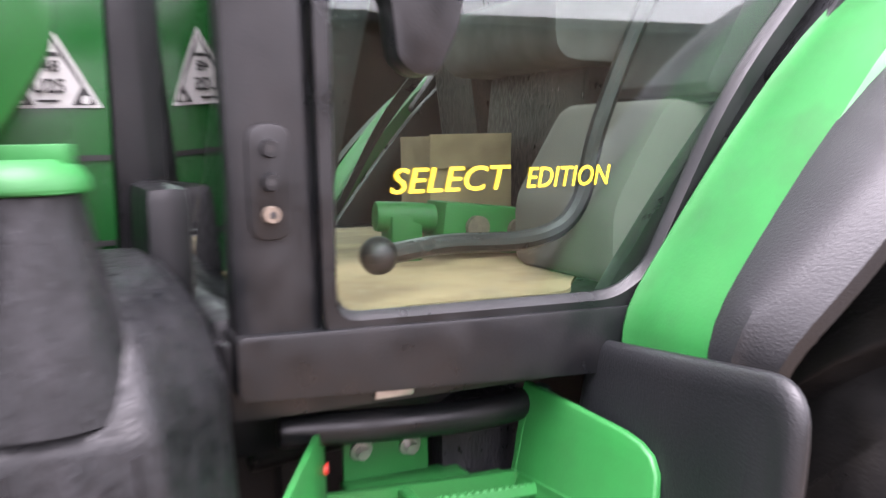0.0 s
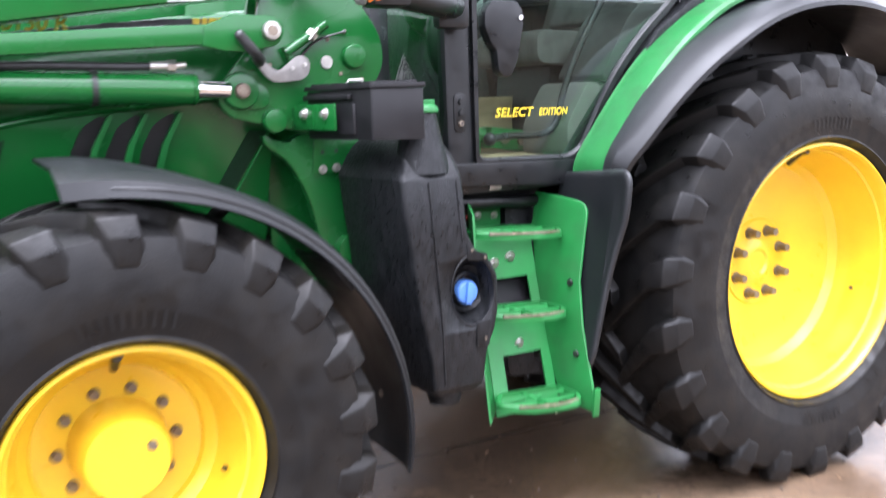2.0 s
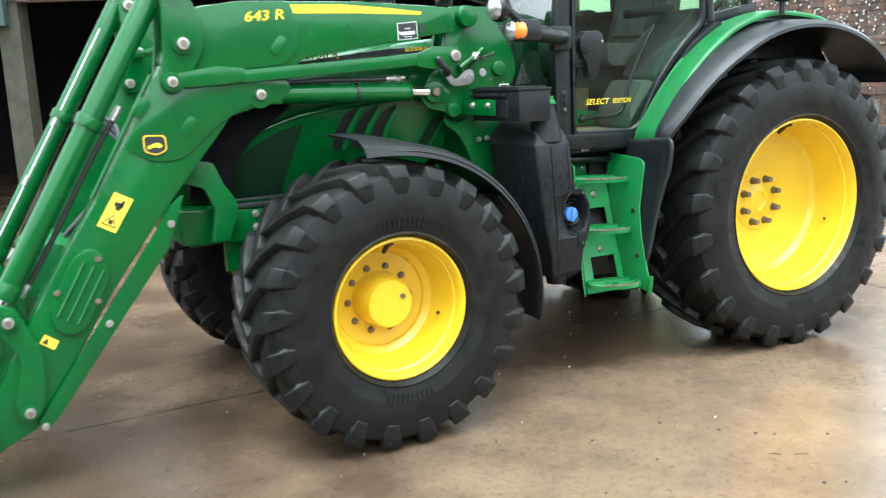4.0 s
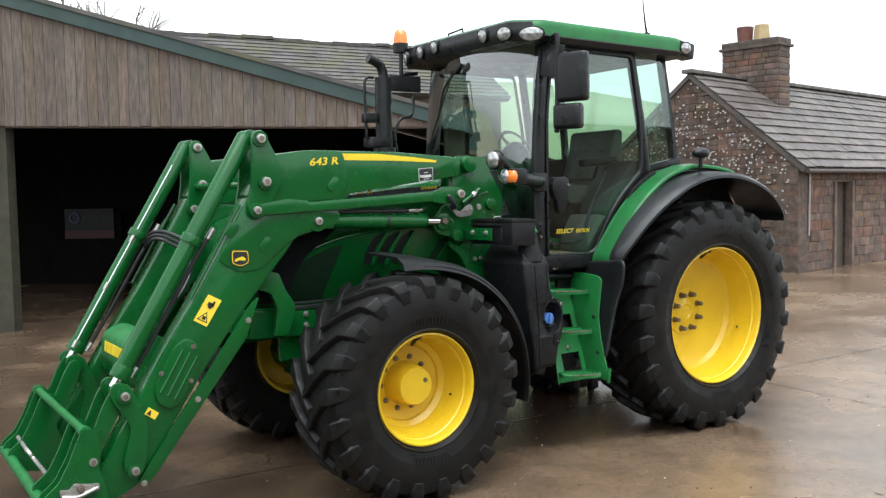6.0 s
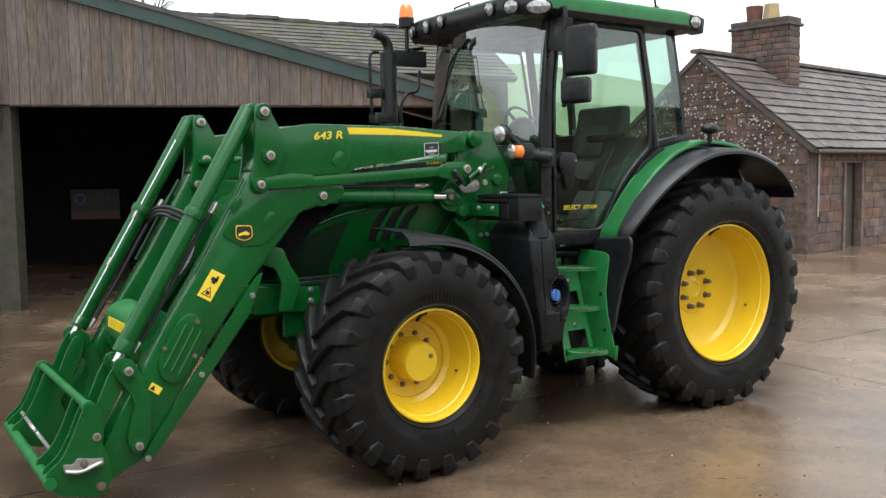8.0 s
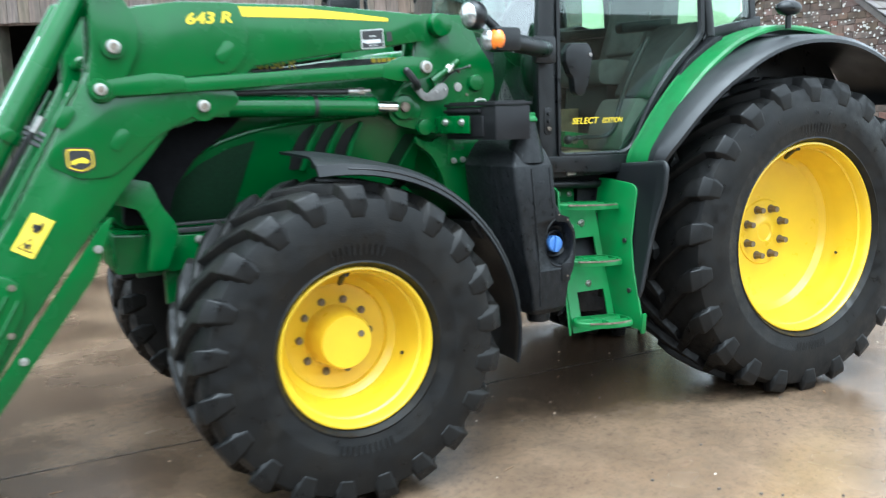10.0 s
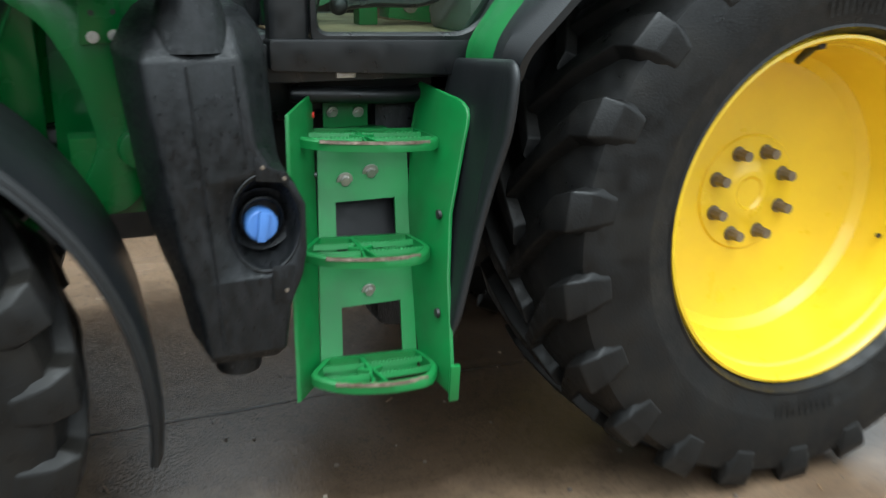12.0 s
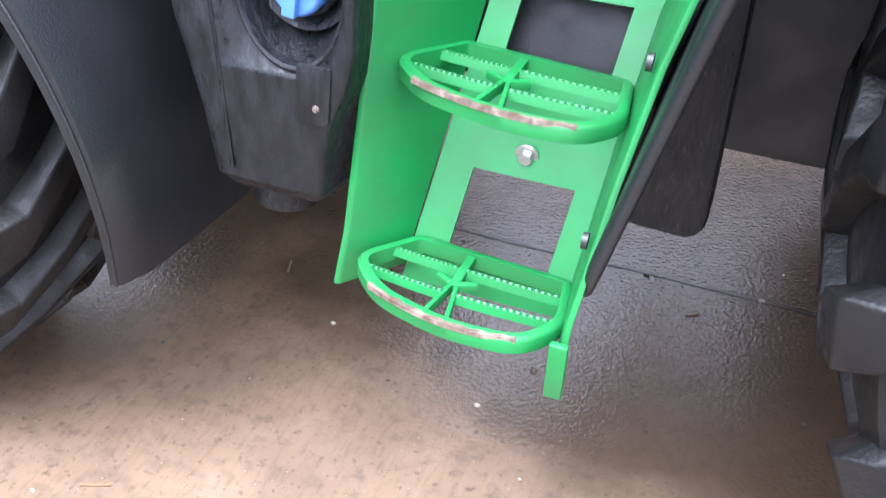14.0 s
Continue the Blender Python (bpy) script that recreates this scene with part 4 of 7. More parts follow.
# lower side panels with their swept upper edge and slots
for s in (-1, 1):
    bm = B()
    top = [(-0.60, 1.30), (-0.50, 1.40), (-0.38, 1.475), (-0.2, 1.535), (0.0, 1.565), (0.2, 1.58), (0.45, 1.60), (0.64, 1.61)]
    prism(bm, [(0.64, 0.92), (0.40, 0.90), (-0.30, 1.05), (-0.56, 1.10)] + top, s * 0.43, s * 0.468)
    part("side_panel", tucked(bm, s), GREEN, hood, "green engine side panel with slanting slots", bevel=0.008)
    bm = B()
    prism(bm, rounded([(-0.575, 1.225), (-0.50, 1.325), (-0.42, 1.395), (-0.30, 1.455), (-0.171, 1.490), (-0.272, 1.135), (-0.54, 1.145)], 0.012, 3), s * 0.4685, s * 0.4725)
    part("vent_mesh", tucked(bm, s), VENT, hood, "dark green mesh panel", bevel=0.002)
    bm = B()
    line = [(x, s * 0.470, z - 0.012) for x, z in top]
    tube(bm, line, 0.008, 8)
    part("panel_ridge", tucked(bm, s), GREEN, hood)
    for k in range(3):
        bm = B()
        x0 = -0.010 + 0.104 * k
        prism(bm, rounded([(x0, 1.345), (x0 + 0.015, 1.44), (x0 + 0.050, 1.515), (x0 + 0.100, 1.548), (x0 + 0.124, 1.545), (x0 + 0.078, 1.46), (x0 + 0.052, 1.345)], 0.015, 3), s * 0.466, s * 0.4705)
        part("slot", tucked(bm, s), LABEL_BLACK, hood, "black air slot")
        bm = B()
        prism(bm, rounded([(x0 + 0.050, 1.340), (x0 + 0.076, 1.455), (x0 + 0.122, 1.550), (x0 + 0.138, 1.549), (x0 + 0.096, 1.455), (x0 + 0.070, 1.340)], 0.01, 3), s * 0.466, s * 0.494)
        part("slot_fin", tucked(bm, s), GREEN_BRIGHTENED, hood, bevel=0.004)
    # slanting joint between the two side panels
    bm = B()
    prism(bm, [(0.556, 1.485), (0.618, 1.483), (0.510, 1.275), (0.457, 1.301)], s * 0.466, s * 0.4705)
    part("panel_joint", tucked(bm, s), VENT, hood, "dark gap between the side panels")
    bm = B()
    tube(bm, [(0.634, s * 0.471, 1.492), (0.520, s * 0.471, 1.270)], 0.0035, 6, smooth=False)
    part("panel_joint_edge", tucked(bm, s), GREEN_BRIGHTENED, hood)
    # black nose grille on each side; its black also paints the dark recess behind
    bm = B()
    prism(bm, rounded([(-0.76, 1.16), (-0.72, 1.52), (-0.60, 1.62), (-0.20, 1.62), (-0.30, 1.53), (-0.44, 1.43), (-0.54, 1.30), (-0.58, 1.16)], 0.03), s * 0.40, s * 0.452)
    part("side_grille", bm, VOID, hood, "black front grille panel, standing for the dark open void", bevel=0.006)
    # dark stripe with lettering
    bm = B()
    prism(bm, [(-0.30, 1.76), (0.62, 1.805), (0.62, 1.84), (0.30, 1.835), (-0.20, 1.785)], s * 0.425, s * 0.452)
    part("dark_stripe", bm, LABEL_BLACK, hood, "black slotted stripe along the bonnet", bevel=0.003)
    for k in range(4):
        bm = B()
        x0 = 0.10 + 0.075 * k
        prism(bm, rounded([(x0, 1.80), (x0 + 0.05, 1.803), (x0 + 0.07, 1.822), (x0 + 0.02, 1.82)], 0.008, 3), s * 0.45, s * 0.4545)
        part("slot", bm, PLASTIC_SMOOTH, hood)
letters("lettering", "6130 R", 0.062, Matrix.Translation((-0.155, -0.4545, 1.797)) @ SIDE, YELLOW_MARK, hood, "yellow model number", shear=0.2)
for k, wd in enumerate((0.022, 0.016, 0.024, 0.018, 0.02)):
    bm = B()
    box(bm, (0.40 + 0.026 * k, -0.4535, 1.828 + 0.001 * k), (wd, 0.002, 0.018))
    part("badge_bar", bm, YELLOW_MARK, hood)
bm = B()
box(bm, (-0.70, -0.40, 1.42), (0.07, 0.06, 0.10))
part("headlamp", bm, LENS, hood, "clear headlamp in the nose", bevel=0.02)

# engine, gearbox and frame
bm = B()
box(bm, (0.30, 0, 0.92), (0.9, 0.46, 0.32))
part("engine_sump", bm, DARK, tractor, "dark engine sump", bevel=0.03)
bm = B()
box(bm, (0.45, 0, 1.15), (1.2, 0.40, 0.5))
part("engine", bm, DARK, tractor, "dark engine under the bonnet", bevel=0.03)
bm = B()
cyl(bm, (0.3, -0.23, 0.88), (0.3, -0.34, 0.88), 0.09)
part("oil_filter", bm, DARK, tractor, bevel=0.01)
bm = B()
box(bm, (1.0, 0, 0.92), (0.8, 0.46, 0.34))
part("clutch_housing", bm, DARK, tractor, bevel=0.03)
bm = B()
box(bm, (1.9, 0, 0.85), (1.2, 0.52, 0.62))
part("gearbox", bm, DARK, tractor, bevel=0.03)
bm = B()
cyl(bm, (RX, -0.50, RZ), (RX, 0.50, RZ), 0.17, seg=28)
part("rear_axle", bm, DARK, tractor, bevel=0.01)
bm = B()
cyl(bm, (FX, -0.66, FZ - 0.02), (FX, 0.66, FZ - 0.02), 0.10, seg=24)
axle = part("front_axle", bm, GREEN, tractor, "green front axle", bevel=0.02)
bm = B()
box(bm, (FX, 0, FZ - 0.02), (0.26, 0.5, 0.26))
part("differential", bm, GREEN, axle, bevel=0.03)
for s in (-1, 1):
    bm = B()
    cyl(bm, (FX, s * 0.60, FZ), (FX, s * 0.78, FZ), 0.15, 0.17, 28)
    part("hub_carrier", bm, GREEN, axle, bevel=0.01)
    bm = B()
    box(bm, (FX, s * 0.66, FZ), (0.2, 0.12, 0.34))
    part("steering_knuckle", bm, GREEN, axle, bevel=0.02)
# front carrier with loader brace
bm = B()
prism(bm, rounded([(-0.80, 0.955), (-0.80, 1.125), (-0.50, 1.105), (-0.50, 0.945)], 0.012), -0.42, 0.42)
part("front_carrier", bm, GREEN, tractor, "green front weight carrier", bevel=0.012)
for s in (-1, 1):
    bm = B()
    prism(bm, rounded([(-0.80, 1.375), (-0.653, 1.345), (-0.612, 1.24), (-0.560, 1.165), (-0.553, 1.12), (-0.605, 0.975), (-0.690, 0.975), (-0.662, 1.13), (-0.705, 1.232), (-0.84, 1.275)], 0.018, 3), s * 0.49, s * 0.53)
    part("guard_bracket", bm, GREEN, tractor, "curved green guard bracket", bevel=0.008)
    for k in range(2):
        bm = B()
        bolt(bm, (-0.457, s * 0.465, 1.015 + 0.066 * k), (0, s, 0), 0.013, 0.012, 0.019)
        part("bolt", bm, STEEL, tractor)
# long side rail that carries the loader
for s in (-1, 1):
    bm = B()
    prism(bm, rounded([(-0.62, 1.112), (-0.36, 1.098), (-0.36, 0.955), (-0.60, 0.955)], 0.012), s * 0.425, s * 0.465)
    part("carrier_plate", bm, GREEN, tractor, "green bolted carrier plate", bevel=0.004)
    bm = B()
    box(bm, (-0.42, s * 0.455, 1.125), (0.36, 0.03, 0.022))
    box(bm, (-0.42, s * 0.450, 1.152), (0.36, 0.03, 0.012))
    part("seal_bar", bm, LABEL_BLACK, tractor, "black seal below the side panel", bevel=0.003)
    bm = B()
    prism(bm, [(-0.60, 0.80), (-0.60, 0.98), (0.5, 1.0), (0.92, 1.06), (0.92, 0.90), (0.4, 0.82)], s * 0.36, s * 0.40)
    part("side_rail", bm, GREEN, tractor, "green loader side rail", bevel=0.008)

# front mudguards
for s in (-1, 1):
    bm = B()
    cx, cz, rr = 0.0, 0.632, 0.768
    ang = [radians(-8.5 + 110.5 * i / 26) for i in range(27)]

    def sect(i):
        a = ang[i]
        tip = max(0.0, 1 - i / 5.0)
        yo, yi = -1.115 + 0.075 * (i / 26) ** 2 + 0.07 * tip * tip, -0.60 + 0.06 * min(1.0, i / 14)
        lip = 0.05 - 0.030 * i / 26
        out = []
        for dr, y in ((0.02, yi), (0.016, (yo + yi) / 2), (0.010, yo + 0.07), (-0.006, yo + 0.012), (-lip, yo), (-lip - 0.005, yo + 0.010), (-0.014, yo + 0.03), (0.0, yo + 0.08), (0.004, (yo + yi) / 2), (0.008, yi)):
            r = rr + dr + (0.03 * tip if y > -1.0 else 0.012 * tip) + 0.052 * (i / 26) ** 2
            out.append((cx + r * math.sin(a), -s * y if s > 0 else y, cz + r * math.cos(a)))
        return out

    sweep(bm, ang, sect)
    fend = part("mudguard", bm, FENDER_BLACK, tractor, "black plastic front mudguard with a turned-down lip", sharp=40)
    bm = B()
    tube(bm, [(x, y + s * 0.001, z) for x, y, z in ((Vector(sect(i)[3]) * 0.55 + Vector(sect(i)[4]) * 0.45) for i in range(2, 27, 2))], 0.0032, 6)
    part("lip_bead", bm, FENDER_BLACK, fend)
    for a in (0.15, 0.55, 0.95):
        bm = B()
        box(bm, (cx + 0.765 * math.sin(a), s * 0.84, cz + 0.765 * math.cos(a)), (0.10, 0.30, 0.018), Matrix.Rotation(a, 3, "Y"))
        part("mudguard_strap", bm, DARK, fend, bevel=0.004)
    bm = B()
    bolt(bm, Vector(sect(23)[8]), (-1, 0, 0), 0.009, 0.006, 0.013)
    part("bolt", bm, NUT, fend)
    bm = B()
    tube(bm, [(0.30, s * 0.52, 1.0), (0.32, s * 0.62, 1.18), (0.36, s * 0.80, 1.30)], 0.022, 10)
    part("mudguard_stay", bm, DARK, fend)

# rear mudguards: green inner arch and black flare
for s in (-1, 1):
    pts = [(1.660, 1.262), (1.672, 1.335), (1.73, 1.42), (1.84, 1.56), (1.96, 1.69), (2.10, 1.80), (2.26, 1.895), (2.42, 1.95), (2.58, 1.978), (2.74, 1.975), (2.92, 1.955), (3.05, 1.925)]
    path = smooth_path([(x, 0, z) for x, z in pts], 3)

    def nrm(i, path=path):
        d = (path[min(i + 1, len(path) - 1)] - path[max(i - 1, 0)]).normalized()
        return Vector((-d.z, 0, d.x))

    bm = B()

    def sect(i):
        p, n = path[i], nrm(i)
        t = i / (len(path) - 1)
        yo = 0.90 - 0.06 * t
        out = []
        for y, up in ((0.695, -0.02), (0.698, -0.004), (0.71, 0.003), (0.725, -0.002), (0.75, 0.003), (yo - 0.012, -0.004), (yo, -0.016), (yo, -0.03), (0.75, -0.028), (0.695, -0.04)):
            q = p + n * up
            out.append((q.x, s * y, q.z))
        return out

    sweep(bm, path, sect)
    fend = part("rear_mudguard", bm, GREEN_BRIGHTENED, tractor, "bright green rear mudguard", sharp=30)
    flare_pts = [(1.682, 1.262), (1.697, 1.335), (1.76, 1.42), (1.88, 1.555), (2.03, 1.685), (2.20, 1.79), (2.38, 1.86), (2.58, 1.895), (2.78, 1.895), (2.96, 1.865), (3.14, 1.80), (3.28, 1.71), (3.375, 1.60), (3.385, 1.53)]
    fpath = smooth_path([(x, 0, z) for x, z in flare_pts], 3)
    bm = B()

    def sect2(i):
        d = (fpath[min(i + 1, len(fpath) - 1)] - fpath[max(i - 1, 0)]).normalized()
        n = Vector((-d.z, 0, d.x))
        t = i / (len(fpath) - 1)
        yi = 0.88 - 0.05 * t if t < 0.36 else 0.862 - 0.245 * min(1, (t - 0.36) / 0.12)
        gap = min((fpath[i] - q).length for q in path)
        lift = max(0.030, min(0.075, gap - 0.034)) if t < 0.36 else 0.030
        yo = 0.93 + 0.13 * min(1, t / 0.35)
        out = []
        for y, up in ((yi, lift), (yi + 0.004, 0.030), (yi + (yo - yi) * 0.5, 0.026), (yo - 0.03, 0.012), (yo, -0.012), (yo + 0.002, -0.03), (yo - 0.012, -0.03), (yo - 0.04, -0.008), (yi, 0.010)):
            q = fpath[i] + n * up
            out.append((q.x, s * y, q.z))
        return out

    sweep(bm, fpath, sect2)
    part("flare", bm, FENDER_BLACK, fend, "black plastic wheel-arch flare", sharp=40)
    # inner wall of the arch
    bm = B()
    prism(bm, [(p.x, p.z - 0.02) for p in path if p.z > 1.34] + [(3.20, 1.80), (3.34, 1.62), (3.36, 1.35), (3.0, 1.25), (2.65, 1.45), (2.2, 1.35), (1.95, 1.1), (1.72, 1.1)], s * 0.60, s * 0.63)
    part("arch_wall", bm, PLASTIC_SMOOTH, fend, bevel=0.003)
    # little lamp on a stalk
    bm = B()
    cyl(bm, (2.58, s * 0.90, 1.95), (2.58, s * 0.90, 2.02), 0.016)
    ball(bm, (2.58, s * 0.90, 2.055), (0.085, 0.05, 0.04))
    part("marker_lamp", bm, PLASTIC_SMOOTH, fend, "black marker lamp on a short stalk")

# rear end
bm = B()
box(bm, (2.75, 0, 1.2), (0.5, 1.16, 0.7))
part("rear_housing", bm, DARK, tractor, bevel=0.03)

# black splash flap between the steps and the rear wheel
for s in (-1, 1):
    bm = B()
    edge = rounded([(0.66, 0.61), (0.96, 0.61), (0.995, 0.68), (1.004, 0.98), (1.047, 1.19), (1.043, 1.322), (0.66, 1.290)], [0.01, 0.04, 0.05, 0.10, 0.06, 0.075, 0.02], 7)

    def flap_x(y, z):
        back = 1.497 + 0.226 * (z - 0.61) if z < 1.14 else 1.617 + 0.10 * (z - 1.14)
        return back

    rings = []
    n = len(edge)
    for ins, dx in ((0.006, 0.022), (0.0, 0.016), (0.001, 0.010), (0.007, 0.004), (0.018, 0.001), (0.030, 0.0)):
        ring = []
        for k in range(n):
            a, b, c = Vector(edge[k - 1]), Vector(edge[k]), Vector(edge[(k + 1) % n])
            d = (c - a).normalized()
            q = b + Vector((-d.y, d.x)) * ins
            ring.append(bm.verts.new((flap_x(q.x, q.y) + dx, s * q.x, q.y)))
        rings.append(ring)
    for a, b in zip(rings, rings[1:]):
        for k in range(n):
            bm.faces.new((a[k], a[(k + 1) % n], b[(k + 1) % n], b[k]))
    bm.faces.new(rings[0])
    bmesh.ops.triangulate(bm, faces=[bm.faces.new(rings[-1])])
    part("splash_flap", bm, FENDER_BLACK, tractor, "black textured plastic splash flap", sharp=70)
    bm = B()
    cyl(bm, (flap_x(0.88, 1.235) - 0.001, s * 0.88, 1.235), (flap_x(0.88, 1.235) + 0.01, s * 0.88, 1.235), 0.007, seg=12)
    part("rivet_hole", bm, LABEL_BLACK, tractor)
    bm = B()
    prism(bm, rounded([(1.46, 0.51), (1.648, 0.50), (1.635, 0.85), (1.62, 1.2), (1.46, 1.2)], 0.05), s * 0.42, s * 0.56)
    part("battery_box", bm, PLASTIC, tractor, "black plastic box below the cab", bevel=0.02)

# cowl at the back of the bonnet and the black windscreen surround
for s in (-1, 1):
    bm = B()
    prism(bm, [(0.66, 1.00), (1.072, 1.00), (1.072, 1.88), (0.66, 1.86)], s * 0.25, s * 0.275)
    cw = part("cowl", bm, GREEN, hood, "green bonnet cowl", bevel=0.004)
    for z in (1.33, 1.42, 1.545):
        bm = B()
        box(bm, (0.98, s * 0.2755, z), (0.18, 0.004, 0.008))
        part("seam", bm, LABEL_BLACK, cw)
    bm = B()
    prism(bm, [(1.074, 1.22), (1.146, 1.22), (1.146, 1.95), (1.074, 1.95)], s * 0.22, s * 0.285)
    part("seal_strip", bm, PLASTIC_SMOOTH, hood, "black rubber seal", bevel=0.006)


def on_cowl(x, z):
    """A point of the sticker's outline, laid on the cowl."""
    return (0.961 + (x - 0.961) * 1.1594, 1.568 + (z - 1.568) * 1.1594)


CY_ = -0.2755  # outer face of the left cowl
bm = B()
prism(bm, [on_cowl(*p) for p in ((0.936, 1.610), (1.049, 1.610), (0.9925, 1.711))], CY_ - 0.002, CY_)
stk = part("sticker", bm, LABEL_WHITE, hood, "white triangular sticker with a black border and codes")
for pts in ([(0.9925, 1.703), (0.9985, 1.682), (1.026, 1.636), (1.035, 1.625)], [(0.9925, 1.703), (0.9865, 1.682), (0.959, 1.636), (0.950, 1.625)], [(1.042, 1.6135), (1.036, 1.625), (1.026, 1.636), (1.014, 1.6135)], [(0.943, 1.6135), (0.949, 1.625), (0.959, 1.636), (0.971, 1.6135)], [(0.974, 1.617), (0.999, 1.617), (0.999, 1.620), (0.974, 1.620)], [(0.983, 1.672), (1.002, 1.672), (1.000, 1.677), (0.985, 1.677)]):
    bm = B()
    prism(bm, [on_cowl(*p) for p in pts], CY_ - 0.003, CY_ - 0.0018)
    part("border", bm, LABEL_BLACK, stk)
for x in (1.030, 0.955):
    bm = B()
    px, pz = on_cowl(x, 1.6195)
    cyl(bm, (px, CY_ - 0.0028, pz), (px, CY_ - 0.0036, pz), 0.0064, seg=14)
    part("round_mark", bm, LABEL_WHITE, stk)
px, pz = on_cowl(0.9815, 1.6535)
letters("lettering", "48", 0.0232, Matrix.Translation((px, CY_ - 0.003, pz)) @ SIDE, LABEL_BLACK, stk, "", 0.0004)
px, pz = on_cowl(0.9690, 1.6285)
letters("lettering", "U2S", 0.0278, Matrix.Translation((px, CY_ - 0.003, pz)) @ SIDE, LABEL_BLACK, stk, "", 0.0004, 0.95)

# ---- cab ----
CY = 0.68
cab = part("cab_floor", (lambda bm: (slab(bm, rounded([(1.14, -CY + 0.02), (1.70, -CY + 0.02), (1.80, -0.60), (2.6, -0.60), (2.6, 0.60), (1.80, 0.60), (1.70, CY - 0.02), (1.14, CY - 0.02)], 0.02), 1.24, 1.335), bm)[1])(B()), PLASTIC_SMOOTH, tractor, "black cab floor", bevel=0.006)
# sills
for s in (-1, 1):
    bm = B()
    prism(bm, rounded([(1.155, 1.275), (1.71, 1.245), (1.74, 1.335), (1.155, 1.35)], 0.012), s * 0.62, s * 0.698)
    part("door_sill", bm, PLASTIC_SMOOTH, cab, "black door sill", bevel=0.008)
    bm = B()
    box(bm, (1.352, s * 0.660, 1.256), (0.052, 0.018, 0.016))
    part("catch_plate", bm, STEEL, cab, "bright steel door catch", bevel=0.004)


def post(name, pts, w, d, label=""):
    """A cab post swept along pts, w along the side and d deep."""
    bm = B()
    path = smooth_path(pts, 5)
    sgn = -1 if pts[0][1] < 0 else 1

    def sect(i):
        p = path[i]
        return [(p.x + a * w / 2, p.y - sgn * b * d, p.z) for a, b in ((-1, 0.15), (-0.7, 0), (0.7, 0), (1, 0.15), (1, 0.85), (0.7, 1), (-0.7, 1), (-1, 0.85))]

    sweep(bm, path, sect)
    return part(name, bm, PLASTIC_SMOOTH, cab, label, sharp=50)


for s in (-1, 1):
    y = s * (CY + 0.008)
    post("front_post", [(1.210, y, 1.28), (1.207, y, 1.9), (1.240, y, 2.40), (1.280, y - s * 0.01, 2.82)], 0.098, 0.07, "black front cab post")
    post("door_post", [(2.255, y, 1.93), (2.215, y - s * 0.01, 2.25), (2.12, y - s * 0.03, 2.80)], 0.055, 0.06, "black middle cab post")
    post("rear_post", [(2.60, y - s * 0.04, 1.95), (2.575, y - s * 0.05, 2.25), (2.485, y - s * 0.07, 2.80)], 0.05, 0.06, "black rear cab post")
    # door: rubber frame round a single pane
    edge = [(1.265, 1.345), (1.66, 1.335), (1.715, 1.365), (1.85, 1.60), (2.00, 1.77), (2.185, 1.93), (2.175, 2.25), (2.08, 2.765), (1.325, 2.775), (1.265, 2.30)]
    outl = rounded(edge, [0.03, 0.05, 0.05, 0.1, 0.1, 0.05, 0.1, 0.04, 0.04, 0.1], 4)
    bm = B()
    loop = [Vector((x, y - s * 0.012, z)) for x, z in outl]
    n = len(loop)
    cen = Vector((1.7, y - s * 0.012, 2.0))
    rings = []
    for p in loop:
        inw = (cen - p).normalized()
        rings.append([bm.verts.new(q) for q in (p - inw * 0.012, p - inw * 0.012 + Vector((0, s * 0.018, 0)), p + inw * 0.012 + Vector((0, s * 0.018, 0)), p + inw * 0.022 + Vector((0, s * 0.006, 0)), p + inw * 0.022)])
    for i in range(n):
        a, b = rings[i], rings[(i + 1) % n]
        for k in range(5):
            bm.faces.new((a[k], a[(k + 1) % 5], b[(k + 1) % 5], b[k]))
    door = part("door", bm, PLASTIC_SMOOTH, cab, "black framed glass cab door", sharp=40)
    bm = B()
    prism(bm, outl, y - s * 0.014, y - s * 0.008)
    pane = part("pane", bm, GLASS, door, "tinted door glass")
    pane.visible_shadow = False
    # rear quarter pane
    bm = B()
    prism(bm, rounded([(2.285, 1.965), (2.57, 2.02), (2.55, 2.30), (2.465, 2.75), (2.15, 2.765), (2.235, 2.3)], 0.05), y - s * 0.055, y - s * 0.05)
    pane = part("quarter_pane", bm, GLASS, cab, "tinted quarter glass")
    pane.visible_shadow = False
    bm = B()
    prism(bm, rounded([(2.20, 1.90), (2.62, 1.98), (2.62, 2.04), (2.56, 2.025), (2.28, 1.975), (2.24, 1.98)], 0.015), y - s * 0.06, y - s * 0.015)
    part("quarter_sill", bm, PLASTIC_SMOOTH, cab, bevel=0.005)
    # lower edge that follows the mudguard
    bm = B()
    prism(bm, [(1.70, 1.27), (1.86, 1.53), (2.02, 1.72), (2.26, 1.88), (2.60, 1.97), (2.60, 1.93), (2.3, 1.84), (2.05, 1.64), (1.90, 1.46), (1.76, 1.27)], s * 0.60, s * 0.705)
    part("wheel_arch_trim", bm, PLASTIC_SMOOTH, cab, bevel=0.006)
    # bulge on the arch where the door closes
    bm = B()
    prism(bm, rounded([(1.93, 1.64), (2.06, 1.80), (2.24, 1.92), (2.30, 1.93), (2.28, 1.86), (2.08, 1.74), (1.97, 1.62)], 0.02), s * 0.66, s * 0.722)
    part("arch_cover", bm, PLASTIC, cab, bevel=0.01)

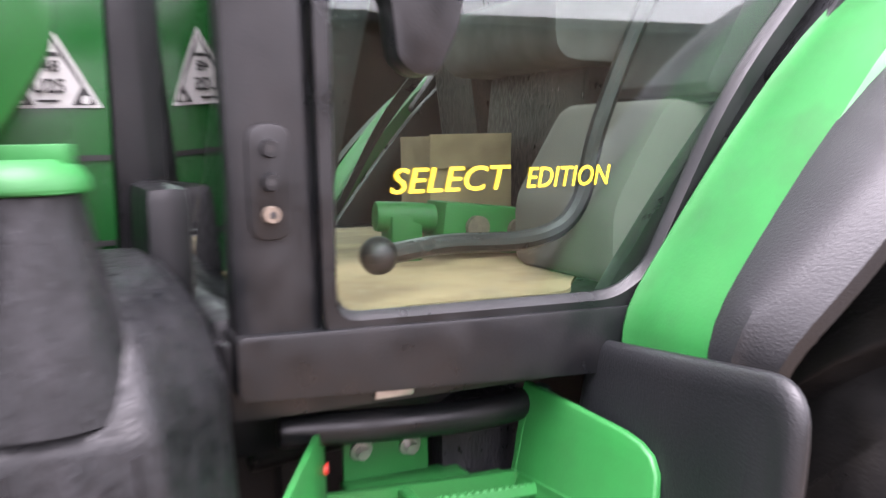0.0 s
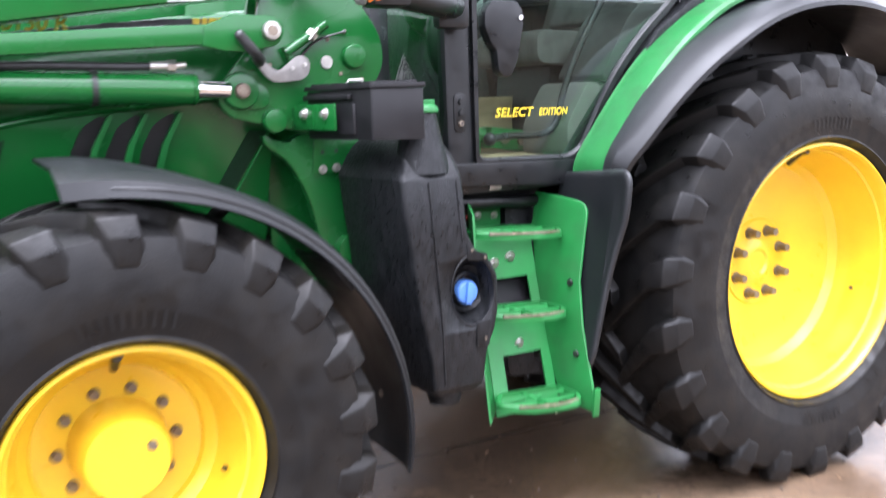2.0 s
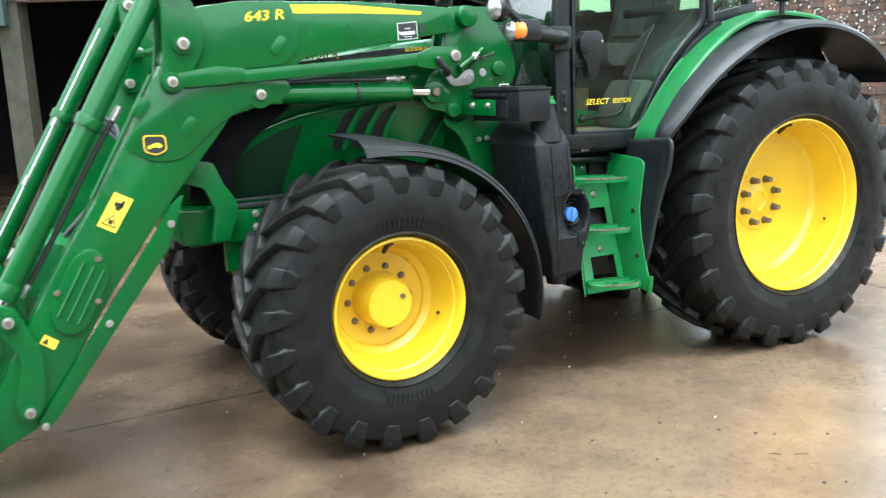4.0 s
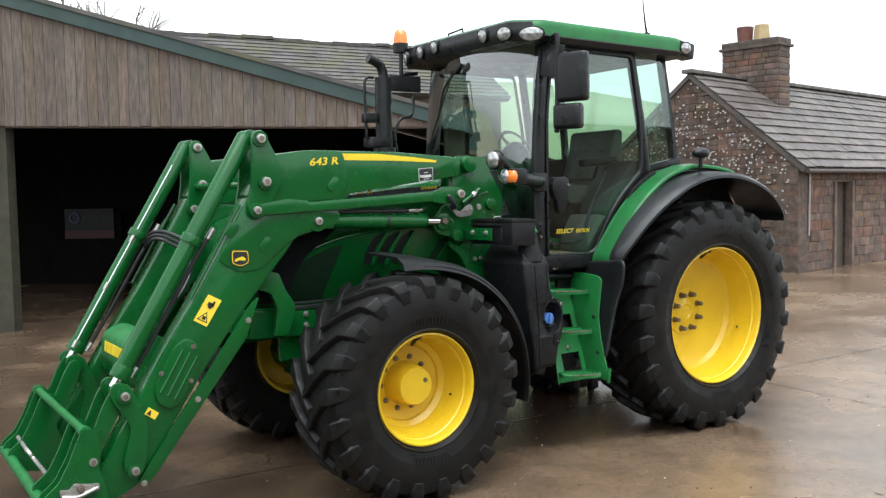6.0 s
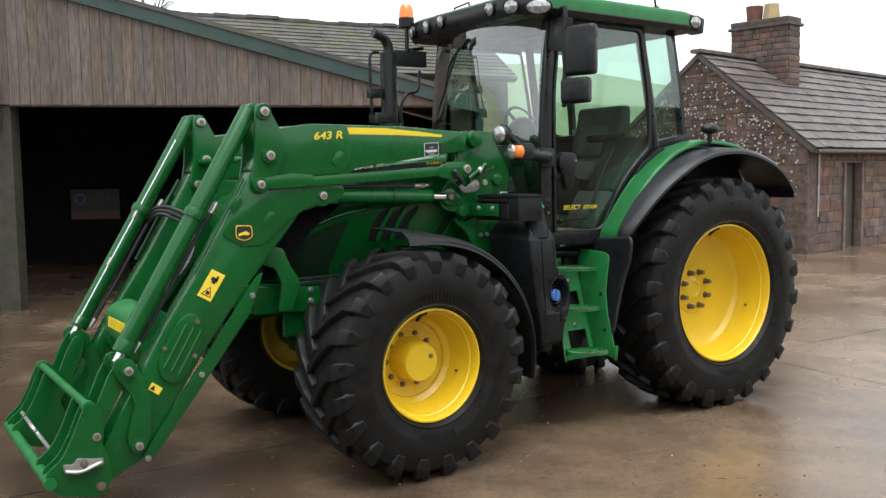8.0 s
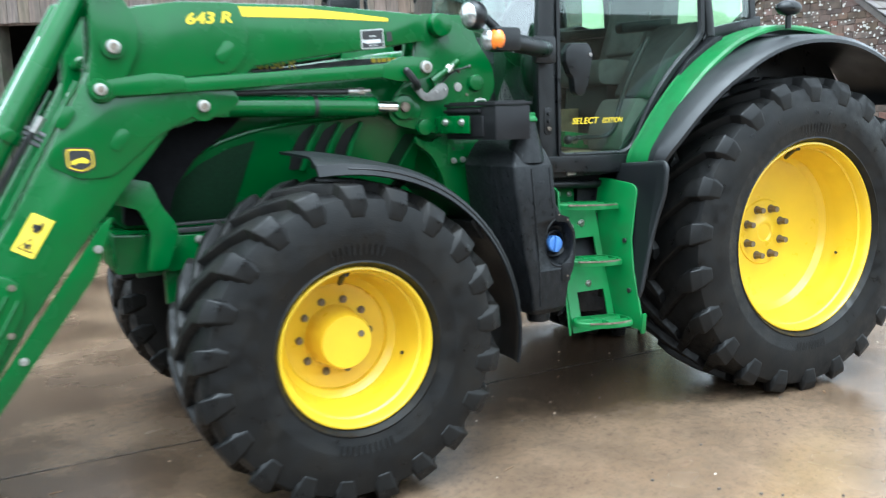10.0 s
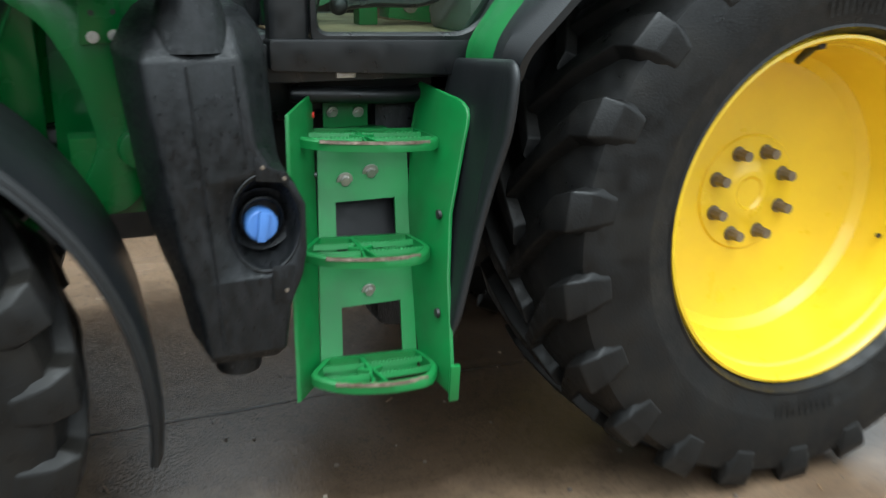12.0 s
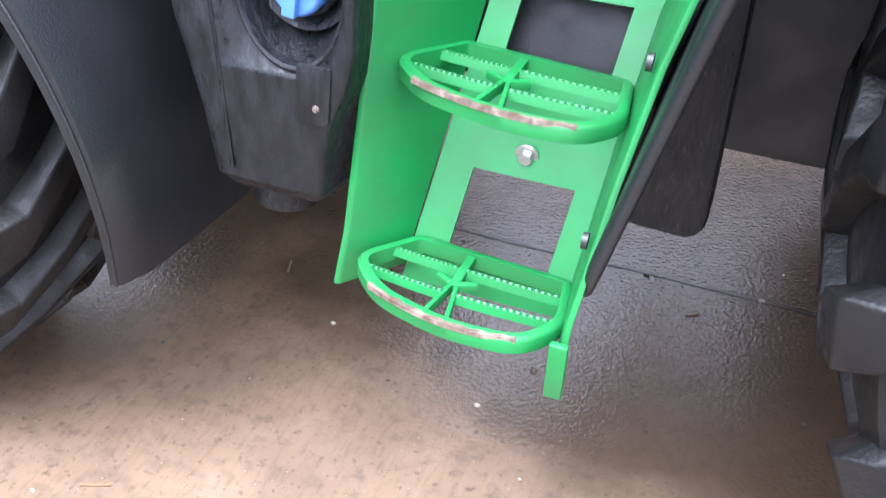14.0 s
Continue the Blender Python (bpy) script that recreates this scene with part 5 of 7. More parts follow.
# windscreen, back window
bm = B()
rows = []
for k, (zz, xx) in enumerate(((1.38, 1.165), (1.70, 1.15), (2.0, 1.15), (2.30, 1.17), (2.55, 1.195), (2.80, 1.235))):
    rows.append([bm.verts.new((xx - (0.045 + 0.13 * max(0.0, zz - 2.0) / 0.8) * (1 - (j / 6.0) ** 2), 0.66 * j / 6.0, zz)) for j in range(-6, 7)])
for a, b in zip(rows, rows[1:]):
    for j in range(12):
        bm.faces.new((a[j], a[j + 1], b[j + 1], b[j]))
wind = part("windscreen", bm, SCREEN, cab, "tinted curved windscreen")
wind.visible_shadow = False
bm = B()
box(bm, (2.56, 0, 2.36), (0.008, 1.16, 0.86))
pane = part("rear_pane", bm, GLASS, cab, "tinted rear window")
pane.visible_shadow = False
bm = B()
box(bm, (1.12, 0, 1.36), (0.06, 0.96, 0.30))
box(bm, (1.17, 0, 1.31), (0.06, 1.24, 0.10))
part("firewall", bm, PLASTIC_SMOOTH, cab, bevel=0.02)
# low front side panes beside the bonnet, with a silhouette sticker
bm = B()
box(bm, (2.575, 0, 1.62), (0.06, 1.18, 0.64))
part("rear_panel", bm, PLASTIC_SMOOTH, cab, bevel=0.01)

# roof
bm = B()
ro = rounded([(0.985, -0.66), (1.12, -0.80), (2.52, -0.76), (2.66, -0.70), (2.66, 0.70), (2.52, 0.76), (1.12, 0.80), (0.985, 0.66)], 0.05, 5)


def roof_z(x, y):
    return 2.925 + 0.055 * (1 - (y / 0.8) ** 2) - 0.045 * max(0, (x - 2.1)) ** 1 - 0.12 * max(0, 1.35 - x) ** 2


rings = []
for sc, dz in ((1.0, -0.098), (1.0, -0.040), (0.992, -0.014), (0.97, 0.002), (0.90, 0.008), (0.7, 0.012), (0.4, 0.014)):
    rings.append([bm.verts.new((1.82 + (x - 1.82) * sc, y * sc, roof_z(1.82 + (x - 1.82) * sc, y * sc) + dz)) for x, y in ro])
for a, b in zip(rings, rings[1:]):
    for k in range(len(ro)):
        bm.faces.new((a[k], a[(k + 1) % len(ro)], b[(k + 1) % len(ro)], b[k]))
bm.faces.new(rings[-1])
part("roof", bm, GREEN_BRIGHTENED, cab, "bright green cab roof", sharp=45)
bm = B()
rim_o = [(x, y) for x, y in ro]
rings = []
for sc, z in ((0.984, -0.004), (1.004, -0.014), (1.008, -0.056), (1.012, -0.072), (1.0, -0.105), (0.985, -0.138), (0.90, -0.142)):
    rings.append([bm.verts.new((1.82 + (x - 1.82) * sc, y * sc, roof_z(x, y) + (z if x < 1.09 else -0.094 + (min(z, -0.056) + 0.056) * 0.5))) for x, y in rim_o])
for a, b in zip(rings, rings[1:]):
    for k in range(len(ro)):
        bm.faces.new((a[k], a[(k + 1) % len(ro)], b[(k + 1) % len(ro)], b[k]))
bm.faces.new(rings[-1])
part("roof_visor", bm, PLASTIC_SMOOTH, cab, "black roof edge holding the work lamps", sharp=45)
bm = B()
slab(bm, [(1.15, -0.66), (2.5, -0.62), (2.5, 0.62), (1.15, 0.66)], 2.782, 2.790)
part("headlining", bm, LINING, cab)


def work_lamp(p, d, rx, rz):
    """A round or oval lamp with a dark bezel."""
    bm = B()
    d = Vector(d).normalized()
    q = d.to_track_quat("Z", "Y").to_matrix().to_4x4()
    m = Matrix.Translation(p) @ q @ Matrix.Diagonal((rx, rz, 1, 1))
    lathe(bm, [(1.12, -0.02), (1.12, 0.004), (1.0, 0.006)], 24)
    bmesh.ops.transform(bm, matrix=m @ Matrix.Rotation(radians(90), 4, "X"), verts=bm.verts)
    lamp = part("work_lamp", bm, PLASTIC_SMOOTH, cab, "round clear work lamp in a black bezel")
    bm = B()
    lathe(bm, [(1.0, -0.004), (0.95, 0.003), (0.6, 0.012), (0, 0.016)], 24)
    bmesh.ops.transform(bm, matrix=m @ Matrix.Rotation(radians(90), 4, "X"), verts=bm.verts)
    part("lens", bm, LENS, lamp, "clear ribbed lens")


for y, rx in ((0.63, 0.036), (0.43, 0.045), (0.235, 0.046), (-0.370, 0.050), (-0.610, 0.058)):
    xx = 0.985
    work_lamp((xx - 0.018, y, roof_z(xx, y) - 0.088), (-1, 0.0 if abs(y) < 0.6 else 0.3 * (1 if y > 0 else -1), -0.12), rx, 0.046 if rx < 0.06 else 0.05)
work_lamp((1.075, -0.765, 2.830), (-0.72, -0.69, -0.1), 0.082, 0.046)
work_lamp((1.075, 0.765, 2.830), (-0.72, 0.69, -0.1), 0.082, 0.046)
for s in (-1, 1):
    bm = B()
    box(bm, (2.60, s * 0.70, 2.835), (0.16, 0.12, 0.12), Matrix.Rotation(radians(8), 3, "Y"))
    part("lamp_housing", bm, PLASTIC_SMOOTH, cab, "black corner lamp housing", bevel=0.02)
    work_lamp((2.575, s * 0.765, 2.845), (-0.12, s, -0.05), 0.052, 0.044)
# aerial, beacon, roof handle
bm = B()
box(bm, (2.27, -0.66, 2.925), (0.035, 0.03, 0.05))
tube(bm, [(2.27, -0.66, 2.93), (2.245, -0.66, 3.05), (2.22, -0.655, 3.28)], [0.009, 0.003], 8)
part("aerial", bm, PLASTIC_SMOOTH, cab, "thin black aerial", bevel=0.004, sharp=60)
bm = B()
cyl(bm, (0.965, 0.70, 2.72), (0.965, 0.70, 2.90), 0.016)
cyl(bm, (0.965, 0.70, 2.72), (1.10, 0.68, 2.74), 0.014)
cyl(bm, (0.965, 0.70, 2.895), (0.965, 0.70, 2.965), 0.058, 0.062, 24)
beacon = part("beacon", bm, PLASTIC_SMOOTH, cab, "amber beacon on a black stem")
bm = B()
lathe(bm, [(0.056, 0), (0.056, 0.04), (0.050, 0.08), (0.03, 0.105), (0, 0.11)], 24)
bmesh.ops.transform(bm, matrix=Matrix.Translation((0.965, 0.70, 2.965)) @ Matrix.Rotation(radians(90), 4, "X"), verts=bm.verts)
part("dome", bm, ORANGE, beacon, "amber plastic dome")
bm = B()
tube(bm, [(1.06, 0.17, 2.93), (1.055, 0.17, 2.965), (1.05, -0.02, 2.975), (1.055, -0.02, 2.94)], 0.007, 8, smooth=False)
part("roof_handle", bm, PLASTIC_SMOOTH, cab)

# mirrors on the left post
for s in (-1,):
    bm = B()
    tube(bm, [(1.24, s * 0.72, 2.74), (1.22, s * 0.80, 2.80), (1.215, s * 0.86, 2.82)], 0.022, 10)
    tube(bm, [(1.215, s * 0.86, 2.83), (1.215, s * 0.86, 2.40), (1.205, s * 0.86, 2.18)], 0.018, 10)
    box(bm, (1.225, s * 0.80, 2.66), (0.05, 0.16, 0.22), Matrix.Rotation(radians(12), 3, "X"))
    box(bm, (1.24, s * 0.90, 2.50), (0.06, 0.08, 0.07))
    box(bm, (1.23, s * 0.89, 2.27), (0.08, 0.07, 0.09))
    arm = part("mirror_arm", bm, PLASTIC_SMOOTH, cab, "black mirror arm", bevel=0.008)
    bm = B()
    box(bm, (1.24, s * 0.985, 2.535), (0.075, 0.22, 0.32), Matrix.Rotation(radians(s * -18), 3, "Z"))
    part("mirror", bm, PLASTIC_SMOOTH, arm, "large black door mirror", bevel=0.03, segs=3)
    bm = B()
    box(bm, (1.22, s * 0.96, 2.28), (0.085, 0.20, 0.165), Matrix.Rotation(radians(s * -18), 3, "Z"))
    part("wide_mirror", bm, PLASTIC_SMOOTH, arm, "small black wide-angle mirror", bevel=0.03, segs=3)

# side lamps on their arm from the front post
for s in (-1, 1):
    bm = B()
    tube(bm, [(1.17, s * 0.73, 1.86), (1.05, s * 0.80, 1.865), (0.88, s * 0.85, 1.885)], 0.042, 12)
    box(bm, (1.15, s * 0.735, 1.855), (0.12, 0.05, 0.13))
    box(bm, (0.86, s * 0.85, 1.892), (0.13, 0.10, 0.105))
    arm = part("indicator", bm, PLASTIC_SMOOTH, cab, "black lamp arm with an orange and white indicator", bevel=0.02)
    bm = B()
    ball(bm, (0.815, s * 0.872, 1.892), (0.032, 0.042, 0.05))
    part("amber_lens", bm, ORANGE, arm, "amber indicator lens")
    bm = B()
    ball(bm, (0.790, s * 0.832, 1.892), (0.032, 0.042, 0.048))
    part("clear_lens", bm, LENS, arm, "clear side-lamp lens")
    bm = B()
    ball(bm, (0.74, s * 0.80, 2.00), (0.06, 0.07, 0.065))
    cyl(bm, (0.80, s * 0.80, 1.99), (0.86, s * 0.82, 1.93), 0.02)
    lamp = part("side_headlamp", bm, PLASTIC_SMOOTH, arm, "black headlamp")
    bm = B()
    ball(bm, (0.705, s * 0.815, 2.0), (0.03, 0.055, 0.055))
    part("headlamp_lens", bm, LENS, arm, "clear headlamp lens")

# wiper
bm = B()
tube(bm, [(1.05, 0.0, 2.72), (1.05, 0.22, 2.58), (1.06, 0.33, 2.35)], 0.010, 8)
tube(bm, [(1.04, 0.10, 2.68), (1.05, 0.42, 2.20)], 0.008, 6)
part("wiper", bm, LABEL_BLACK, cab, "black windscreen wiper")

# inside the cab
bm = B()
prism(bm, rounded([(1.84, 1.70), (2.30, 1.68), (2.34, 1.82), (1.84, 1.84)], 0.05), -0.25, 0.25)
seat = part("driver_seat", bm, SEAT, cab, "grey driver's seat", bevel=0.03)
bm = B()
prism(bm, rounded([(2.20, 1.80), (2.30, 2.10), (2.33, 2.27), (2.43, 2.27), (2.42, 2.05), (2.36, 1.80)], 0.05), -0.25, 0.25)
part("backrest", bm, SEAT, seat, "grey seat back", bevel=0.06, segs=3)
bm = B()
prism(bm, rounded([(2.24, 1.86), (2.31, 2.09), (2.31, 2.10), (2.29, 2.12), (2.19, 1.88)], 0.02), -0.15, 0.15)
part("back_cushion", bm, SEAT, seat, bevel=0.02)
for y in (-0.29, 0.29):
    bm = B()
    prism(bm, rounded([(1.95, 1.97), (2.30, 2.00), (2.30, 2.06), (1.94, 2.03)], 0.025), y - 0.035, y + 0.035)
    part("armrest", bm, PLASTIC, seat, "black armrest", bevel=0.015)
bm = B()
prism(bm, rounded([(1.90, 1.33), (2.24, 1.33), (2.20, 1.70), (1.94, 1.70)], 0.02), -0.20, 0.20)
part("seat_base", bm, PLASTIC, seat, bevel=0.02)
bm = B()
lathe(bm, [(0.185, -0.012), (0.197, 0), (0.185, 0.012), (0.173, 0), (0.185, -0.012)], 36)
for k in range(3):
    a = k * 2.094
    cyl(bm, (0, 0, 0), (0.185 * math.sin(a), 0, 0.185 * math.cos(a)), 0.014, 0.012, 8)
bmesh.ops.transform(bm, matrix=Matrix.Translation((1.55, 0, 2.08)) @ Matrix.Rotation(radians(62), 4, "Y") @ Matrix.Rotation(radians(90), 4, "X"), verts=bm.verts)
part("steering_wheel", bm, PLASTIC_SMOOTH, cab, "black steering wheel")
bm = B()
prism(bm, rounded([(1.24, 1.33), (1.42, 1.33), (1.60, 2.06), (1.46, 2.12), (1.34, 2.02)], 0.03), -0.13, 0.13)
part("steering_column", bm, PLASTIC, cab, bevel=0.02)
bm = B()
ball(bm, (1.36, -0.22, 1.98), (0.10, 0.16, 0.18))
ball(bm, (1.32, -0.38, 1.80), (0.06, 0.06, 0.16))
part("control_console", bm, PLASTIC_SMOOTH, cab)
bm = B()
prism(bm, rounded([(1.95, 1.5), (2.4, 1.5), (2.4, 2.0), (2.1, 2.08), (1.9, 1.95)], 0.05), 0.28, 0.50)
part("armrest_console", bm, PLASTIC, cab, bevel=0.03)
# door's grab bar with ball end
bm = B()
tube(bm, [(1.345, -0.655, 1.424), (1.43, -0.655, 1.432), (1.56, -0.655, 1.432), (1.625, -0.655, 1.47), (1.66, -0.655, 1.58), (1.74, -0.65, 1.74), (1.86, -0.64, 1.92)], 0.013, 10)
ball(bm, (1.34, -0.655, 1.424), 0.024)
part("grab_bar", bm, PLASTIC_SMOOTH, cab, "black grab bar with a ball end")
# lock case on the glass
bm = B()
prism(bm, rounded([(1.33, 1.89), (1.30, 1.85), (1.30, 1.80), (1.325, 1.745), (1.345, 1.725), (1.352, 1.655), (1.375, 1.636), (1.405, 1.638), (1.432, 1.69), (1.457, 1.81), (1.455, 1.86), (1.43, 1.89)], 0.012), -0.704, -0.655)
lock = part("door_lock", bm, PLASTIC_SMOOTH, cab, "black door lock case", bevel=0.008)
bm = B()
cyl(bm, (1.443, -0.704, 1.834), (1.443, -0.710, 1.834), 0.010, 0.009, 16)
part("lock_barrel", bm, CHROME, lock, "bright lock barrel")
letters("lettering", "SELECT", 0.043, Matrix.Translation((1.345, -0.682, 1.500)) @ SIDE, YELLOW_MARK, cab, "yellow edition lettering", 0.0006, 1.12, 0.25, 0.004)
letters("lettering", "EDITION", 0.037, Matrix.Translation((1.530, -0.682, 1.500)) @ SIDE, YELLOW_MARK, cab, "yellow edition lettering", 0.0006, 0.86, 0.25, 0.002)

# exhaust and air intake at the right front post
bm = B()
cyl(bm, (0.68, 0.50, 1.95), (0.68, 0.50, 2.66), 0.062, seg=28)
cyl(bm, (0.68, 0.50, 2.08), (0.68, 0.50, 2.14), 0.085, seg=28)
tube(bm, [(0.68, 0.50, 2.64), (0.68, 0.50, 2.70), (0.655, 0.50, 2.755), (0.60, 0.50, 2.785), (0.555, 0.50, 2.80)], 0.036, 14)
exh = part("exhaust", bm, PLASTIC_SMOOTH, tractor, "matt black exhaust stack with a bent tip", sharp=50)
bm = B()
tube(bm, [(0.60, 0.50, 2.66), (0.535, 0.50, 2.65), (0.52, 0.50, 2.55), (0.53, 0.50, 2.20)], 0.012, 8)
box(bm, (0.55, 0.50, 2.36), (0.09, 0.06, 0.07))
box(bm, (0.88, 0.52, 2.63), (0.28, 0.03, 0.12))
box(bm, (0.62, 0.50, 2.18), (0.16, 0.14, 0.07))
tube(bm, [(0.80, 0.52, 2.10), (0.79, 0.52, 2.25), (0.84, 0.52, 2.36), (0.96, 0.55, 2.40), (1.0, 0.58, 2.55)], 0.013, 8)
part("heat_guard", bm, PLASTIC_SMOOTH, exh, bevel=0.006)

# what lies on the cab floor
bm = B()
slab(bm, rounded([(1.24, -0.56), (1.33, -0.585), (1.45, -0.575), (1.58, -0.59), (1.66, -0.585), (1.70, -0.52), (1.80, -0.40), (1.88, 0.45), (1.26, 0.5)], 0.03), 1.337, 1.343)
mat_ = tagged(part("floor_covering", bm, CARD, None), "crumpled brown cardboard laid over the cab floor", "cardboard")
cbox = thing("cardboard_box", (1.80, 0.05, 1.343), "open brown cardboard box standing on the cab floor", "box")
bm = B()
box(bm, (1.800, 0.10, 1.455), (0.190, 0.16, 0.222))
part("carton", bm, CARD, cbox, bevel=0.003)
bm = B()
box(bm, (1.795, 0.012, 1.535), (0.186, 0.006, 0.07), Matrix.Rotation(radians(7), 3, "X"))
part("flap", bm, CARD, cbox)
hitch = thing("spare_hitch", (1.67, -0.16, 1.343), "green steel hitch part lying on the cab floor", "spare part")
bm = B()
tube(bm, [(1.52, -0.15, 1.425), (1.60, -0.16, 1.420), (1.70, -0.17, 1.405), (1.83, -0.18, 1.385)], 0.028, 12)
box(bm, (1.73, -0.175, 1.395), (0.21, 0.09, 0.085), Matrix.Rotation(radians(7), 3, "Y"))
box(bm, (1.57, -0.155, 1.385), (0.06, 0.06, 0.085))
part("bar", bm, GREEN_BRIGHTENED, hitch, bevel=0.006, sharp=50)
for x in (1.69, 1.775):
    bm = B()
    cyl(bm, (x, -0.215, 1.40 - 0.12 * (x - 1.7)), (x, -0.232, 1.40 - 0.12 * (x - 1.7)), 0.022, seg=16)
    part("bushing", bm, NUT, hitch)
bm = B()
prism(bm, rounded([(1.72, 1.34), (1.92, 1.34), (1.94, 1.60), (1.82, 1.62), (1.72, 1.46)], 0.03), -0.60, -0.30)
part("side_console", bm, LINING, cab, "pale grey console beside the seat", bevel=0.02)
bm = B()
prism(bm, rounded([(1.86, 1.62), (2.30, 1.62), (2.35, 1.95), (2.20, 2.02), (2.0, 1.86)], 0.04), -0.62, -0.34)
part("wheel_arch_lining", bm, DARK, cab, bevel=0.03)
# hinges on the front post
bm = B()
prism(bm, rounded([(1.176, 1.455), (1.226, 1.455), (1.226, 1.585), (1.176, 1.585)], 0.022, 4), -0.694, -0.680)
hinge = part("hinge", bm, PLASTIC_SMOOTH, cab, "black hinge plate with three bolts", bevel=0.005)
for z in (1.484, 1.520, 1.557):
    bm = B()
    cyl(bm, (1.201, -0.692, z), (1.201, -0.702, z), 0.011, 0.009, 14)
    part("hinge_bolt", bm, PLASTIC_SMOOTH if z > 1.49 else NUT, hinge)
    bm = B()
    cyl(bm, (1.201, -0.701, z), (1.201, -0.7028, z), 0.0045, seg=6)
    part("bolt_socket", bm, LABEL_BLACK, hinge)

# ---- fuel tank, steps and toolbox on the left side ----
bm = B()
levels = [(0.640, 0.945, 1.095, -0.925, 1.115, -0.80), (0.665, 0.932, 1.112, -0.944, 1.128, -0.80), (0.77, 0.920, 1.125, -0.950, 1.134, -0.82), (0.84, 0.905, 1.156, -0.952, 1.150, -0.86), (0.90, 0.890, 1.168, -0.953, 1.152, -0.86),
          (1.01, 0.874, 1.168, -0.953, 1.150, -0.86), (1.06, 0.868, 1.142, -0.953, 1.142, -0.85), (1.10, 0.864, 1.085, -0.953, 1.136, -0.83), (1.15, 0.858, 1.058, -0.953, 1.133, -0.82), (1.325, 0.838, 1.040, -0.953, 1.126, -0.80), (1.335, 0.838, 1.039, -0.948, 1.125, -0.80), (1.39, 0.868, 1.034, -0.905, 1.112, -0.78), (1.425, 0.895, 1.026, -0.865, 1.092, -0.76), (1.442, 0.92, 1.012, -0.82, 1.065, -0.74)]
levels = [(z, [(xl, yf), (xr, yf), (xs, ys), (xs + 0.004, -0.55), (xl - 0.035 * min(1.0, max(0.0, (z - 0.70) / 0.15)), -0.55), (xl - 0.018 - 0.015 * min(1.0, max(0.0, (z - 0.70) / 0.15)), -0.74)]) for z, xl, xr, yf, xs, ys in levels]
outs = [[(x, y, z) for x, y in rounded(o, [0.020, 0.012, 0.03, 0.02, 0.02, 0.06], 4)] for z, o in levels]
sweep(bm, outs, lambda i: outs[i])
body = finish(bm, "fuel_tank", PLASTIC, 0.006, 30)
# the filler's dish is cut out of the tank
cutter = B()
lathe(cutter, [(0, -0.20), (0.072, -0.20), (0.072, -0.005), (0.046, 0.055), (0, 0.055)], 40)
bmesh.ops.scale(cutter, vec=(1.06, 1, 1.56), verts=cutter.verts)
bmesh.ops.translate(cutter, vec=(1.074, -0.940, 0.965), verts=cutter.verts)
tmp, cut = new("tank_blank", body), new("tank_cutter", finish(cutter, "tank_cutter", PLASTIC))
mod = tmp.modifiers.new("cut", "BOOLEAN")
mod.object, mod.operation, mod.solver = cut, "DIFFERENCE", "EXACT"
bpy.context.view_layer.update()
shape = bpy.data.meshes.new_from_object(tmp.evaluated_get(bpy.context.evaluated_depsgraph_get()))
bpy.data.objects.remove(tmp)
bpy.data.objects.remove(cut)
tank = new("fuel_tank", shape)
tank.parent = tractor
tank.matrix_parent_inverse = tractor.matrix_basis.inverted()
tank["label"] = "black moulded plastic fuel tank, streaked with rain"
bm = B()
tube(bm, [(0.967, -0.948, 0.68), (0.955, -0.954, 0.95), (0.925, -0.954, 1.32)], 0.003, 6)
tube(bm, [(1.040, -0.9535, 1.13), (1.030, -0.9535, 1.22), (1.022, -0.9535, 1.32)], 0.0025, 6)
part("mould_seam", bm, PLASTIC, tank)
bm = B()
lathe(bm, [(0.090, 0.0), (0.078, 0.055), (0.066, 0.105), (0.056, 0.150), (0.050, 0.182), (0.0, 0.182)], 32)
bmesh.ops.transform(bm, matrix=Matrix.Translation((0.950, -0.868, 1.345)) @ Matrix.Rotation(radians(90), 4, "X"), verts=bm.verts)
part("filler_neck", bm, PLASTIC, tank, sharp=50)
bm = B()
lathe(bm, [(0.0, 0.028), (0.034, 0.028), (0.046, 0.022), (0.053, 0.012), (0.054, 0.003), (0.052, 0.0), (0.0, 0.0)], 28)
bmesh.ops.transform(bm, matrix=Matrix.Translation((0.953, -0.872, 1.527)) @ Matrix.Rotation(radians(90), 4, "X"), verts=bm.verts)
box(bm, (0.953, -0.872, 1.558), (0.084, 0.022, 0.018), Matrix.Rotation(radians(-20), 3, "Z"))
part("fuel_cap", bm, GREEN_BRIGHTENED, tank, "bright green fuel cap", bevel=0.003)
# recessed second filler with blue cap
bm = B()
lathe(bm, [(0.071, 0.004), (0.072, -0.012), (0.075, -0.0145), (0.078, -0.012), (0.079, 0.0)], 40)
bmesh.ops.scale(bm, vec=(1.06, 1, 1.50), verts=bm.verts)
lathe(bm, [(0.072, 0.030), (0.056, 0.042), (0.050, 0.052), (0.052, 0.030), (0.047, 0.026), (0.044, 0.030), (0.044, 0.052)], 32)
bmesh.ops.translate(bm, vec=(1.074, -0.940, 0.972), verts=bm.verts)
bowl = part("filler_bowl", bm, PLASTIC, tank, "dished black filler recess with a raised rim", sharp=50)
bm = B()
prism(bm, rounded([(1.056, 1.070), (1.054, 1.120), (1.060, 1.122), (1.074, 1.104), (1.090, 1.096), (1.128, 1.084), (1.130, 1.060)], [0.004, 0.003, 0.003, 0.01, 0.01, 0.004, 0.004], 3), -0.9555, -0.945)
part("rim_tab", bm, PLASTIC, bowl, bevel=0.002)
bm = B()
